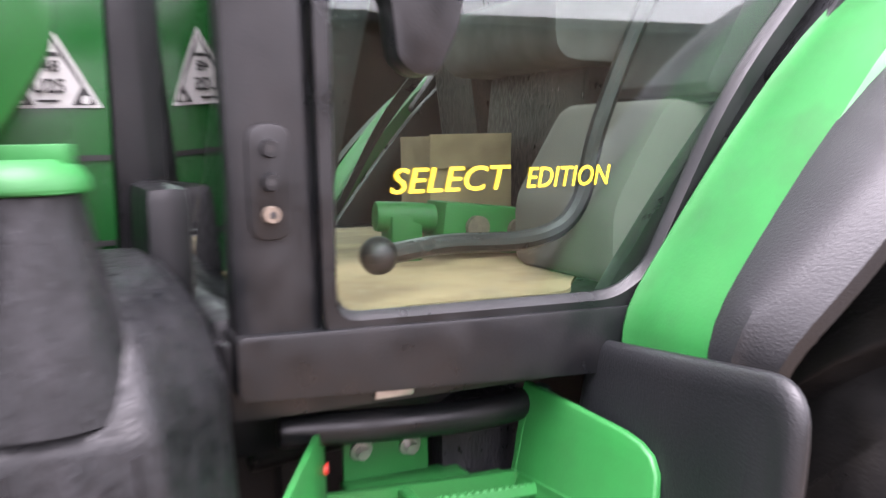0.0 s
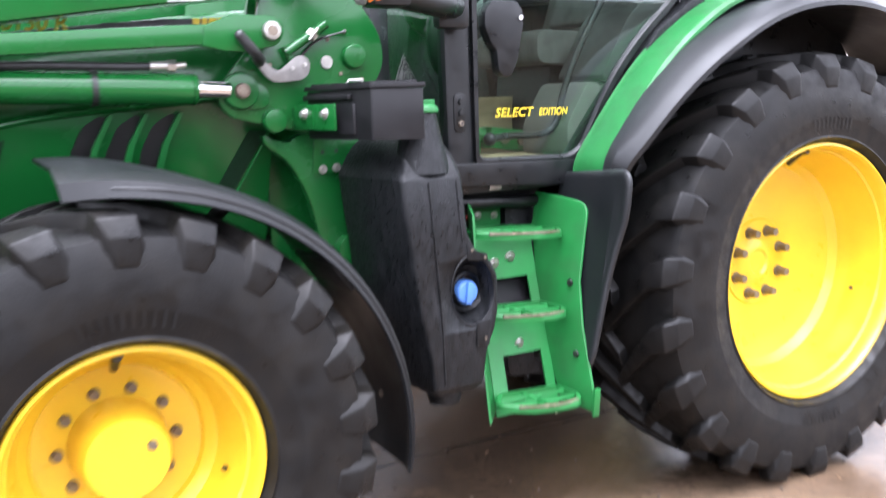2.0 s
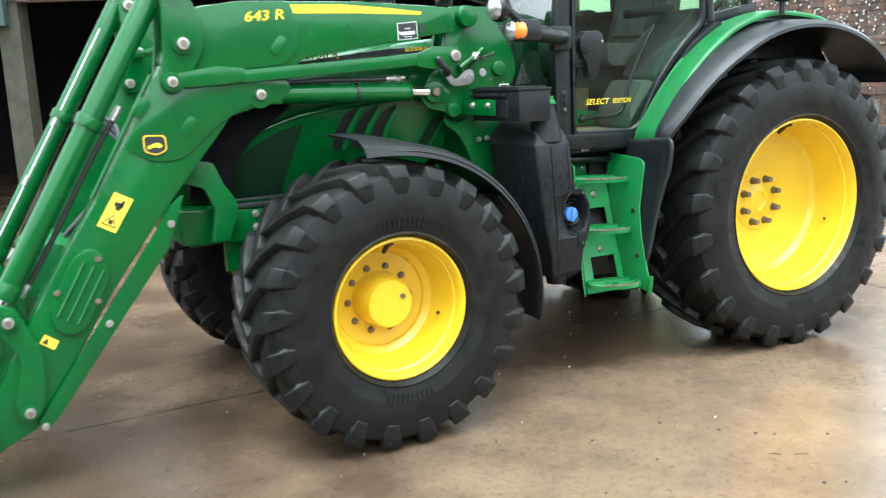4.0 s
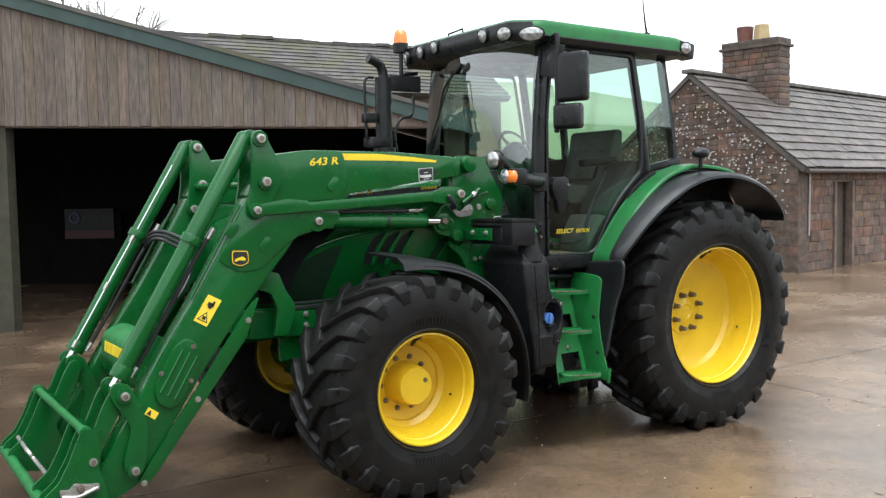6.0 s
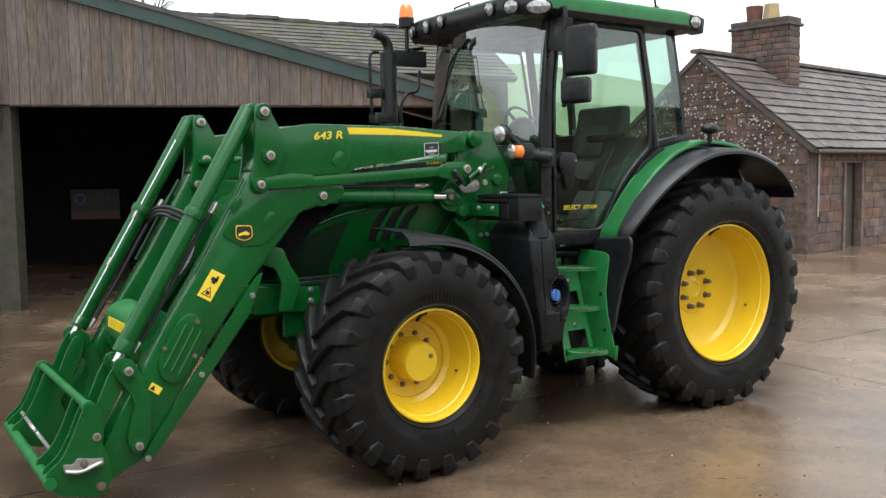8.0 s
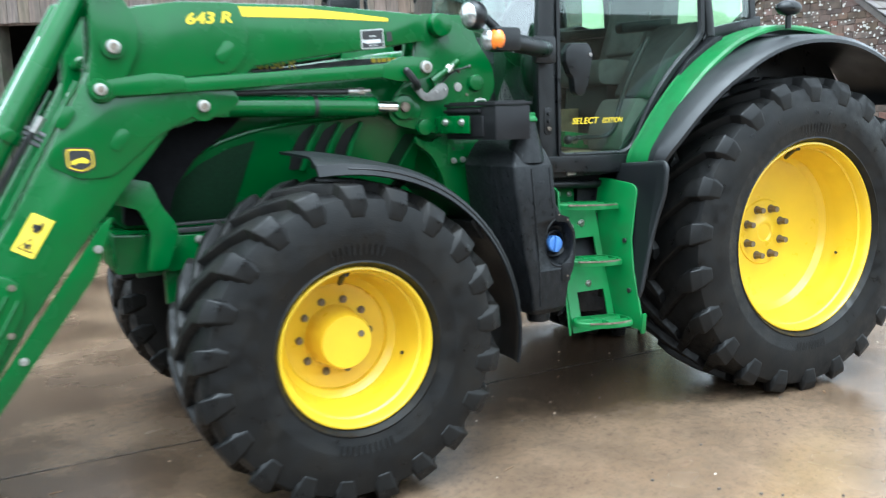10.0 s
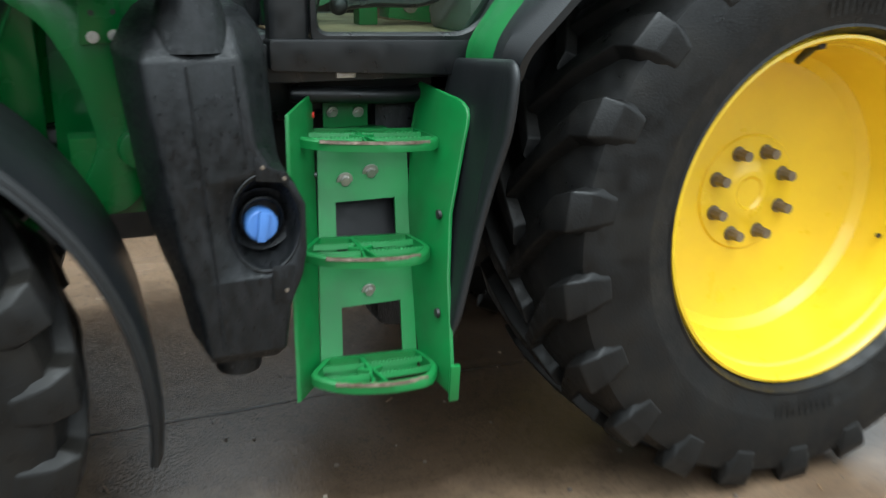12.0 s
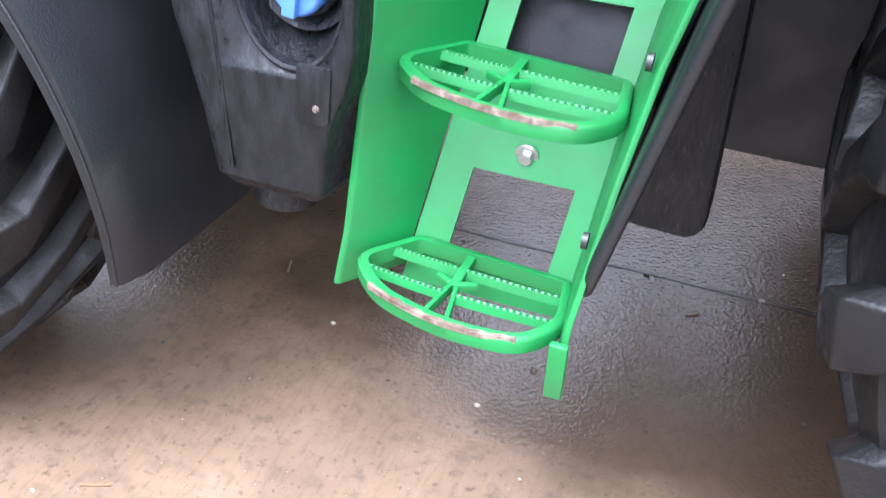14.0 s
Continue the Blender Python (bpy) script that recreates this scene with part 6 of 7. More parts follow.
lathe(bm, [(0.038, 0.03), (0.038, -0.008), (0.034, -0.014), (0, -0.015)], 28)
bmesh.ops.translate(bm, vec=(1.070, -0.915, 0.960), verts=bm.verts)
box(bm, (1.070, -0.934, 0.960), (0.020, 0.016, 0.070), Matrix.Rotation(radians(8), 3, "Y"))
part("additive_cap", bm, BLUE, tank, "light blue plastic cap", bevel=0.003)
bm = B()
prism(bm, rounded([(1.082, 0.785), (1.130, 0.785), (1.136, 0.872), (1.082, 0.872)], 0.008), -0.956, -0.90)
part("cover_plate", bm, PLASTIC, tank, bevel=0.004)
for px, py, pz in ((1.113, -0.957, 0.811), (1.072, -0.955, 1.099), (1.119, -0.955, 1.072)):
    bm = B()
    bolt(bm, (px, py, pz), (0, -1, 0), 0.0035, 0.002, 0.005)
    part("screw", bm, NUT, tank)
bm = B()
cyl(bm, (1.01, -0.86, 0.65), (1.01, -0.86, 0.595), 0.060, 0.052, 24)
part("drain_foot", bm, PLASTIC, tank, bevel=0.006)

# steps


def back_y(z):
    return -0.645 - 0.437 * (1.0 - z)


def plate_with_windows(bm, xl, xr, z0, z1, wins, thick, y_of):
    xs = sorted({0.0, 1.0} | {w for win in wins for w in win[:2]})
    zs = sorted({z0, z1} | {w for win in wins for w in win[2:]})
    vs = {}

    def V(x, z, d):
        k = (round(x, 4), round(z, 4), d)
        if k not in vs:
            vs[k] = bm.verts.new((xl(z) + (xr(z) - xl(z)) * x, y_of(z) + d, z))
        return vs[k]

    def solid(i, j):
        if not (0 <= i < len(xs) - 1 and 0 <= j < len(zs) - 1):
            return False
        cx, cz = (xs[i] + xs[i + 1]) / 2, (zs[j] + zs[j + 1]) / 2
        return not any(a < cx < b and c < cz < d for a, b, c, d in wins)

    for i in range(len(xs) - 1):
        for j in range(len(zs) - 1):
            if not solid(i, j):
                continue
            x0, x1, a, b = xs[i], xs[i + 1], zs[j], zs[j + 1]
            bm.faces.new((V(x0, a, 0), V(x1, a, 0), V(x1, b, 0), V(x0, b, 0)))
            bm.faces.new((V(x0, a, thick), V(x0, b, thick), V(x1, b, thick), V(x1, a, thick)))
            for di, dj, p, q in ((-1, 0, (x0, a), (x0, b)), (1, 0, (x1, b), (x1, a)), (0, -1, (x1, a), (x0, a)), (0, 1, (x0, b), (x1, b))):
                if not solid(i + di, j + dj):
                    bm.faces.new((V(*p, 0), V(*q, 0), V(*q, thick), V(*p, thick)))


xl = lambda z: 1.217 + 0.13 * (z - 0.55)
xr = lambda z: 1.470 + 0.075 * (z - 0.5) / 0.7
bm = B()
plate_with_windows(bm, xl, xr, 0.50, 1.10, [(0.185, 0.838, 0.81, 0.93), (0.222, 0.851, 0.54, 0.68)], 0.008, back_y)
steps = part("step_ladder", bm, GREEN_BRIGHTENED, tractor, "bright green steel step ladder with worn treads", sharp=50)
bm = B()
box(bm, (1.382, -0.548, 1.135), (0.125, 0.008, 0.075))
box(bm, (1.40, -0.572, 1.100), (0.17, 0.055, 0.008))
part("mounting_bracket", bm, GREEN_BRIGHTENED, steps, "green bracket with two bolts", bevel=0.003)
for px, py, pz, rr in ((1.3445, -0.553, 1.1455, 0.010), (1.416, -0.553, 1.142, 0.010), (1.345, back_y(0.983) - 0.001, 0.983, 0.014), (1.418, back_y(0.998) - 0.001, 0.998, 0.014), (1.368, back_y(0.714) - 0.001, 0.714, 0.012)):
    bm = B()
    bolt(bm, (px, py, pz), (0, -1, -0.3), rr, 0.010, rr * 1.6)
    part("bolt", bm, STEEL, steps)


def side_plate(name, front, back, x_in, thick, lip, s):
    """A folded side plate from front and back edges, given as (x, y, z), with a lip that turns inwards at the back."""
    bm = B()
    n = len(front)
    rings = []
    for (fx, fy, fz), (bx, by, bz) in zip(front, back):
        rings.append([bm.verts.new(p) for p in ((fx, fy, fz), (fx + thick, fy, fz), (bx + thick, by, bz), (bx, by, bz))])
    for a, b in zip(rings, rings[1:]):
        for k in range(4):
            bm.faces.new((a[k], a[(k + 1) % 4], b[(k + 1) % 4], b[k]))
    bm.faces.new(rings[0][::-1])
    bm.faces.new(rings[-1])
    return part(name, bm, GREEN_BRIGHTENED, steps, "bright green folded side plate", bevel=0.0035)


lf = [(1.128, -0.945, 0.515), (1.134, -0.92, 0.60), (1.142, -0.875, 0.84), (1.150, -0.84, 1.06), (1.155, -0.825, 1.19)]
lb = [(1.202, -0.855, 0.52), (1.212, -0.82, 0.60), (1.243, -0.715, 0.84), (1.265, -0.622, 1.06), (1.270, -0.60, 1.205)]
side_plate("side_plate", lf, lb, 0, 0.010, 0.03, 1)
rf = [(1.500, -1.025, 0.500), (1.502, -1.005, 0.60), (1.522, -0.93, 0.78), (1.545, -0.885, 0.93), (1.585, -0.867, 1.10), (1.597, -0.862, 1.145), (1.602, -0.857, 1.168), (1.604, -0.843, 1.186), (1.604, -0.822, 1.196), (1.603, -0.790, 1.202)]
rb = [(1.475, -0.865, 0.52), (1.480, -0.82, 0.60), (1.495, -0.742, 0.78), (1.512, -0.675, 0.93), (1.550, -0.60, 1.10), (1.560, -0.597, 1.150), (1.566, -0.596, 1.175), (1.570, -0.595, 1.195), (1.573, -0.594, 1.212), (1.575, -0.594, 1.222)]
side_plate("side_plate", rf, rb, 0, 0.010, 0.03, -1)
bm = B()
box(bm, (1.503, -1.028, 0.54), (0.026, 0.012, 0.10), Matrix.Rotation(radians(6), 3, "X"))
part("edge_strip", bm, GREEN_BRIGHTENED, steps, bevel=0.004)
bm = B()
prism(bm, rounded([(1.535, 1.04), (1.592, 1.04), (1.610, 1.21), (1.576, 1.212)], 0.006), -0.612, -0.600)
part("upright", bm, GREEN_BRIGHTENED, steps, bevel=0.004)
for px, py, pz in ((1.538, -0.883, 0.923), (1.506, -0.955, 0.688)):
    bm = B()
    cyl(bm, (px - 0.004, py + 0.03, pz), (px - 0.012, py + 0.03, pz), 0.012, seg=14)
    part("bolt_hole", bm, LABEL_BLACK, steps)
for px, py, pz in ((1.260, -0.687, 1.009), (1.217, -0.787, 0.697)):
    bm = B()
    cyl(bm, (px - 0.004, py, pz), (px + 0.002, py - 0.001, pz), 0.008, seg=12)
    part("bolt_hole", bm, LABEL_BLACK, steps)


def tread(x0, x1, yb, yf, z):
    """An open tread: rounded frame with a bowed front, a middle web and slats."""
    def lean(bm):
        for v in bm.verts:
            v.co.z -= 0.055 * (v.co.x - x0)

    o = rounded([(x0 + 0.082, yb), (x1 - 0.015, yb), (x1, yf + 0.085), (x1 - 0.045, yf + 0.016), ((x0 + x1) / 2 + 0.02, yf), (x0 + 0.075, yf + 0.028), (x0 + 0.012, yf + 0.098)], [0.02, 0.02, 0.03, 0.05, 0.2, 0.06, 0.035], 5)
    cen = Vector(((x0 + x1) / 2, (yb + yf) / 2))
    bm = B()
    n = len(o)
    rings = []
    for i in range(n):
        a, b, c = Vector(o[i - 1]), Vector(o[i]), Vector(o[(i + 1) % n])
        d = (c - a).normalized()
        nn = Vector((-d.y, d.x))
        if nn.dot(cen - b) < 0:
            nn = -nn
        q = b + nn * 0.016
        rings.append([bm.verts.new((p.x, p.y, zz)) for p, zz in ((b, z - 0.011), (b, z + 0.009), (b + nn * 0.005, z + 0.014), (q, z + 0.014), (q, z - 0.011))])
    for i in range(n):
        a, b = rings[i], rings[(i + 1) % n]
        for k in range(5):
            bm.faces.new((a[k], a[(k + 1) % 5], b[(k + 1) % 5], b[k]))
    lean(bm)
    t = part("tread", bm, GREEN_BRIGHTENED, steps, "green open step tread with its front edge worn bare", sharp=45)
    mx = (x0 + x1) / 2
    bm = B()
    ym = (yb + yf) / 2
    box(bm, (mx, ym * 0.5 + yb * 0.5, z + 0.003), (0.014, abs(yf - yb) / 2, 0.016))
    for d in (-1, 1):
        box(bm, (mx + d * 0.011, ym * 0.5 + yf * 0.5 + 0.012, z + 0.003), (0.007, abs(yf - yb) / 2 - 0.022, 0.016), Matrix.Rotation(d * 0.16, 3, "Z"))
        box(bm, (mx + d * 0.018, ym + 0.012, z + 0.006), (0.030, 0.010, 0.012), Matrix.Rotation(d * 0.5, 3, "Z"))
    lean(bm)
    part("web", bm, GREEN_BRIGHTENED, t, bevel=0.002)
    for k in range(1, 3):
        f = k / 3
        for a, b in ((x0 + 0.016 + 0.05 * (1 - f), mx - 0.006), (mx + 0.006, x1 - 0.012)):
            bm = B()
            pts = []
            for j in range(9):
                x = a + (b - a) * j / 8
                sag = (1 - ((x - mx) / ((x1 - x0) / 2)) ** 2)
                pts.append((x, yb + (yf + 0.02 - yb) * f - 0.018 * f * sag + 0.012))
            rr = [[bm.verts.new(v) for v in ((x, y - 0.007, z - 0.002), (x, y - 0.003, z + 0.010), (x, y, z + 0.012), (x, y - 0.003, z - 0.002))] for x, y in pts]
            for p, q in zip(rr, rr[1:]):
                for m in range(4):
                    bm.faces.new((p[m], p[(m + 1) % 4], q[(m + 1) % 4], q[m]))
            for j in range(16):
                x, y = pts[j // 2][0] + (b - a) / 8 * (0.25 + 0.5 * (j % 2)), pts[j // 2][1] * (0.75 - 0.5 * (j % 2)) + pts[j // 2 + 1][1] * (0.25 + 0.5 * (j % 2))
                box(bm, (x, y - 0.0015, z + 0.0115), (0.004, 0.003, 0.004), Matrix.Rotation(radians(45), 3, "Y"))
            lean(bm)
            part("slat", bm, GREEN_BRIGHTENED, t)
    bm = B()
    pts = [(x0 + 0.065, yf + 0.037), (x0 + 0.11, yf + 0.0215), (mx, yf + 0.0085), (x1 - 0.11, yf + 0.0095), (x1 - 0.055, yf + 0.022)]
    path = smooth_path([(x, y, z) for x, y in pts], 6)
    sweep(bm, path, lambda i: [(path[i].x, path[i].y - 0.0035, z + 0.008), (path[i].x, path[i].y - 0.002, z + 0.0143), (path[i].x, path[i].y + 0.0045 + 0.002 * math.sin(i * 2.1), z + 0.0150), (path[i].x, path[i].y + 0.0045, z + 0.006)])
    lean(bm)
    part("worn_edge", bm, WORN, t, "bare and rusty worn step edge")


tread(1.180, 1.580, -0.60, -0.825, 1.107)
tread(1.160, 1.515, -0.715, -0.93, 0.845)
tread(1.146, 1.495, -0.838, -1.035, 0.565)

# black hoses, bracket and the red connector under the sill
bm = B()
tube(bm, [(1.22, -0.60, 1.205), (1.35, -0.62, 1.20), (1.5, -0.61, 1.19), (1.62, -0.58, 1.19)], 0.022, 12)
tube(bm, [(1.20, -0.50, 1.15), (1.35, -0.49, 1.16), (1.6, -0.47, 1.15)], 0.03, 12)
box(bm, (1.38, -0.46, 1.20), (0.52, 0.14, 0.10))
part("hose", bm, PLASTIC_SMOOTH, tractor, "black hoses under the cab", bevel=0.01, sharp=60)
bm = B()
cyl(bm, (1.262, -0.605, 1.150), (1.280, -0.612, 1.150), 0.008)
part("connector", bm, RED, tractor, "small red connector")
bm = B()
box(bm, (1.36, -0.585, 0.865), (0.42, 0.12, 0.22), Matrix.Rotation(radians(-23), 3, "X"))
part("side_box", bm, BOX_PLASTIC, tractor, "black plastic box behind the steps", bevel=0.02)

# toolbox on its bracket
bm = B()
TB = [(0.752, -0.946), (0.892, -1.008), (0.836, -0.640), (0.698, -0.585)]  # the box stands askew on its bracket
slab(bm, rounded(TB, 0.008, 3), 1.455, 1.602)
tbox = part("toolbox", bm, BOX_PLASTIC, tractor, "black plastic toolbox on a green bracket", bevel=0.006)
bm = B()
lid = [(0.747, -0.950), (0.898, -1.016), (0.842, -0.634), (0.690, -0.578)]
slab(bm, rounded(lid, 0.010, 3), 1.604, 1.617)
slab(bm, rounded([(0.755, -0.935), (0.885, -0.992), (0.834, -0.650), (0.704, -0.600)], 0.012, 3), 1.615, 1.624)
part("lid", bm, BOX_PLASTIC, tbox, "black ribbed lid", bevel=0.004)
bm = B()
slab(bm, [(0.737, -0.850), (0.722, -0.848), (0.682, -0.590), (0.697, -0.590)], 1.575, 1.590)
slab(bm, [(0.739, -0.865), (0.731, -0.862), (0.690, -0.600), (0.700, -0.600)], 1.470, 1.562)
part("rib", bm, BOX_PLASTIC, tbox, bevel=0.004)
bm = B()
tube(bm, [(0.78, -0.72, 1.622), (0.785, -0.72, 1.633), (0.825, -0.73, 1.633), (0.83, -0.73, 1.622)], 0.005, 8, smooth=False)
part("catch", bm, STEEL, tbox)
bm = B()
slab(bm, [(0.664, -0.572), (0.694, -0.806), (0.703, -0.805), (0.673, -0.570)], 1.484, 1.563)
slab(bm, [(0.664, -0.575), (0.664, -0.53), (0.70, -0.53), (0.70, -0.565)], 1.484, 1.555)
part("box_bracket", bm, GREEN, tbox, "green bracket plate with two bolts", bevel=0.003)
for px, py in ((0.671, -0.631), (0.6875, -0.755)):
    bm = B()
    bolt(bm, (px, py, 1.534), (-0.99, -0.13, 0), 0.012, 0.012, 0.018)
    part("bolt", bm, STEEL, tbox)
bm = B()
slab(bm, [(0.678, -0.672), (0.6845, -0.712), (0.690, -0.711), (0.684, -0.671)], 1.522, 1.546)
part("slot", bm, LABEL_BLACK, tbox)

# ---- the front loader ----
loader = thing("front_loader", (-1.75, 0, 0), "green front loader with lowered arms and no bucket", "front loader")


def pin(p, d, r, parent, mat=STEEL, deep=0.02):
    """A pin head with a dark socket in it."""
    bm = B()
    d = Vector(d)
    p = Vector(p)
    cyl(bm, p, p + d * deep, r, r * 0.9, 20)
    pn = part("pin", bm, mat, parent, bevel=0.003)
    bm = B()
    cyl(bm, p + d * deep * 0.9, p + d * (deep + 0.0015), r * 0.55, seg=8)
    part("pin_socket", bm, NUT, pn)


for s in (-1, 1):
    yo, yi = s * 0.60, s * 0.45
    bm = B()
    prism(bm, [(-0.72, 2.02), (-0.66, 2.04), (-0.48, 2.055), (-0.30, 2.057), (0.10, 2.055), (0.48, 2.032), (0.58, 2.024), (0.61, 2.0), (0.60, 1.905), (0.43, 1.883), (0.10, 1.842), (-0.20, 1.80), (-0.27, 1.74), (-0.40, 1.70), (-0.80, 1.70), (-0.86, 1.80)], s * 0.595, yi)
    arm = part("arm", bm, GREEN, loader, "green box-section loader arm", bevel=0.014)
    # cover shell over the knee end of the upper beam
    bm = B()
    prism(bm, rounded([(-0.70, 2.030), (-0.50, 2.058), (-0.26, 2.058), (-0.225, 1.95), (-0.235, 1.84), (-0.30, 1.775), (-0.72, 1.74)], 0.03, 4), s * 0.604, s * 0.44)
    part("arm_shell", bm, GREEN, arm, bevel=0.008)
    # knee and lower limb
    bm = B()
    limb = [(-0.86, 1.79), (-0.70, 1.76), (-0.30, 1.72), (-0.27, 1.66), (-0.33, 1.605), (-0.45, 1.585), (-0.57, 1.55), (-0.645, 1.456), (-0.72, 1.37), (-0.934, 1.116), (-1.159, 0.818), (-1.46, 0.36), (-1.53, 0.27), (-1.66, 0.21), (-1.74, 0.165), (-1.79, 0.19), (-1.785, 0.26), (-1.70, 0.41), (-1.52, 0.71), (-1.359, 0.974), (-1.193, 1.222), (-1.02, 1.507)]
    prism(bm, limb, s * 0.598, s * 0.447)
    low = part("lower_arm", bm, GREEN, loader, "green lower loader arm", bevel=0.016)
    bm = B()
    tube(bm, [(-0.90, s * 0.575, 1.75), (-1.03, s * 0.575, 1.53), (-1.20, s * 0.575, 1.24)], 0.010, 8)
    part("hose_edge", bm, GREEN, low)
    # reinforcing plate at the knee
    bm = B()
    prism(bm, rounded([(-0.68, 1.74), (-0.80, 1.74), (-1.02, 1.50), (-1.04, 1.44), (-0.93, 1.375), (-0.80, 1.38), (-0.62, 1.53), (-0.36, 1.66), (-0.40, 1.73)], 0.04, 4), s * 0.596, s * 0.606)
    part("knee_plate", bm, GREEN, low, bevel=0.004)
    for cx, cz, rot in ((-0.958, 1.615, 35), (-0.765, 1.521, 35), (-0.325, 1.86, 35)):
        bm = B()
        a = radians(rot)
        caps = [(cx + (0.022 if k < 12 else -0.022) * math.sin(a) + 0.026 * math.cos(math.pi * (k if k < 12 else k - 1) / 11 - a), cz + (0.022 if k < 12 else -0.022) * math.cos(a) + 0.026 * math.sin(math.pi * (k if k < 12 else k - 1) / 11 - a)) for k in range(24)]
        prism(bm, caps, s * 0.600, s * 0.6095)
        part("weld_plug", bm, GREEN, low if cx < -0.5 else arm, bevel=0.004)
    # crank plates at the knee
    for y0, y1 in ((s * 0.606, s * 0.632), (s * 0.44, s * 0.415)):
        bm = B()
        prism(bm, rounded([(-0.838, 2.140), (-0.815, 2.166), (-0.772, 2.164), (-0.742, 2.115), (-0.662, 1.965), (-0.672, 1.86), (-0.765, 1.69), (-0.805, 1.664), (-0.852, 1.672), (-0.874, 1.722), (-0.848, 1.86), (-0.842, 2.0)], 0.035, 4), y0, y1)
        part("crank_plate", bm, GREEN, loader, "green knee crank plate", bevel=0.006)
    for px, pz, r in ((-0.792, 2.118, 0.036), (-0.766, 1.877, 0.036), (-0.826, 1.717, 0.032)):
        bm = B()
        cyl(bm, (px, s * 0.63, pz), (px, s * 0.645, pz), r * 1.32, r * 1.22, 24)
        cyl(bm, (px, s * 0.41, pz), (px, s * 0.64, pz), r, seg=20)
        part("pin_boss", bm, GREEN, loader, sharp=50)
        pin((px, s * 0.645, pz), (0, s, 0), r * 0.78, loader)
        pin((px, s * 0.411, pz), (0, -s, 0), r * 0.85, loader)
    # tilt cylinder down the front of the arm
    yb = s * 0.525
    top, bot = Vector((-0.83, yb, 2.135)), Vector((-1.612, yb, 0.80))
    d = (bot - top).normalized()
    bm = B()
    cyl(bm, top, top + d * 1.49, 0.050, seg=24)
    cyl(bm, top + d * 0.64, top + d * 0.69, 0.060, seg=24)
    cyl(bm, top + d * 1.42, top + d * 1.495, 0.055, seg=24)
    cyl(bm, (-0.815, yb - 0.045, 2.13), (-0.815, yb + 0.045, 2.13), 0.042, seg=20)
    cyl(bm, top, top - d * 0.02, 0.050, 0.030, 24)
    tilt = part("tilt_cylinder", bm, GREEN, loader, "green hydraulic tilt cylinder", bevel=0.005)
    bm = B()
    cyl(bm, top + d * 1.495, bot, 0.026, seg=18)
    part("piston_rod", bm, CHROME, tilt, "bright chromed piston rod")
    bm = B()
    off = Vector((-0.045, -s * 0.038, -0.025))
    cyl(bm, top + d * 0.12 + off, top + d * 1.42 + off, 0.0055, seg=8)
    part("indicator_rod", bm, CHROME, tilt, "thin bright level rod")
    bm = B()
    hoff = Vector((0.060, -s * 0.012, -0.040))
    tube(bm, [top + d * 0.55 + hoff * 1.2, top + d * 0.80 + hoff, top + d * 1.15 + hoff, top + d * 1.43 + hoff * 0.9], 0.013, 10)
    hs_ = part("hose", bm, LABEL_BLACK, tilt, "black hydraulic hose")
    bm = B()
    cyl(bm, top + d * 0.54 + hoff * 1.2, top + d * 0.61 + hoff * 1.15, 0.017, seg=12)
    cyl(bm, top + d * 1.40 + hoff * 0.9, top + d * 1.46 + hoff * 0.8, 0.016, seg=6)
    part("fitting", bm, STEEL, hs_)
    for t in (0.66, 1.0, 1.40):
        bm = B()
        cyl(bm, top + d * (t - 0.02) + off, top + d * (t + 0.03) + off, 0.014, seg=10)
        part("rod_guide", bm, STEEL, tilt)
    # links at the foot of the cylinder
    for y0, y1 in ((s * 0.61, s * 0.635), (s * 0.44, s * 0.415)):
        bm = B()
        prism(bm, rounded([(-1.66, 0.81), (-1.626, 0.845), (-1.554, 0.827), (-1.494, 0.681), (-1.467, 0.615), (-1.48, 0.431), (-1.502, 0.348), (-1.544, 0.328), (-1.591, 0.353), (-1.60, 0.422), (-1.555, 0.583), (-1.573, 0.647), (-1.639, 0.732)], 0.03, 3), y0, y1)
        part("link", bm, GREEN, loader, "green bent link plate", bevel=0.005)
        bm = B()
        prism(bm, rounded([(-1.63, 0.82), (-1.57, 0.80), (-1.60, 0.68), (-1.70, 0.50), (-1.735, 0.42), (-1.80, 0.47), (-1.74, 0.60), (-1.68, 0.74)], 0.03, 3), y0 - s * 0.030, y1 - s * 0.034)
        part("link", bm, GREEN, loader, "green bent link plate", bevel=0.005)
    for px, pz, r in ((-1.586, 0.771, 0.034), (-1.549, 0.371, 0.032), (-1.759, 0.458, 0.032), (-1.75, 0.20, 0.036)):
        bm = B()
        cyl(bm, (px, s * 0.41, pz), (px, s * 0.652, pz), r * 1.2, seg=20)
        part("pin_boss", bm, GREEN, loader, sharp=50)
        pin((px, s * 0.652, pz), (0, s, 0), r * 0.72, loader, STEEL if pz > 0.3 else NUT)
    # guard bar along the back of the limb, cover plate
    bm = B()
    prism(bm, rounded([(-0.86, 1.20), (-0.815, 1.23), (-0.90, 1.00), (-1.435, 0.315), (-1.495, 0.262), (-1.525, 0.300)], 0.02, 3), s * 0.60, s * 0.618)
    gd = part("guard_bar", bm, GREEN, loader, "green guard strip", bevel=0.004)
    for t in (0.0, 0.5, 1.0):
        px, pz = -0.885 - 0.61 * t, 1.10 - 0.815 * t
        bm = B()
        bolt(bm, (px, s * 0.618, pz), (0, s, 0), 0.012, 0.01, 0.017)
        part("bolt", bm, STEEL, gd)
    bm = B()
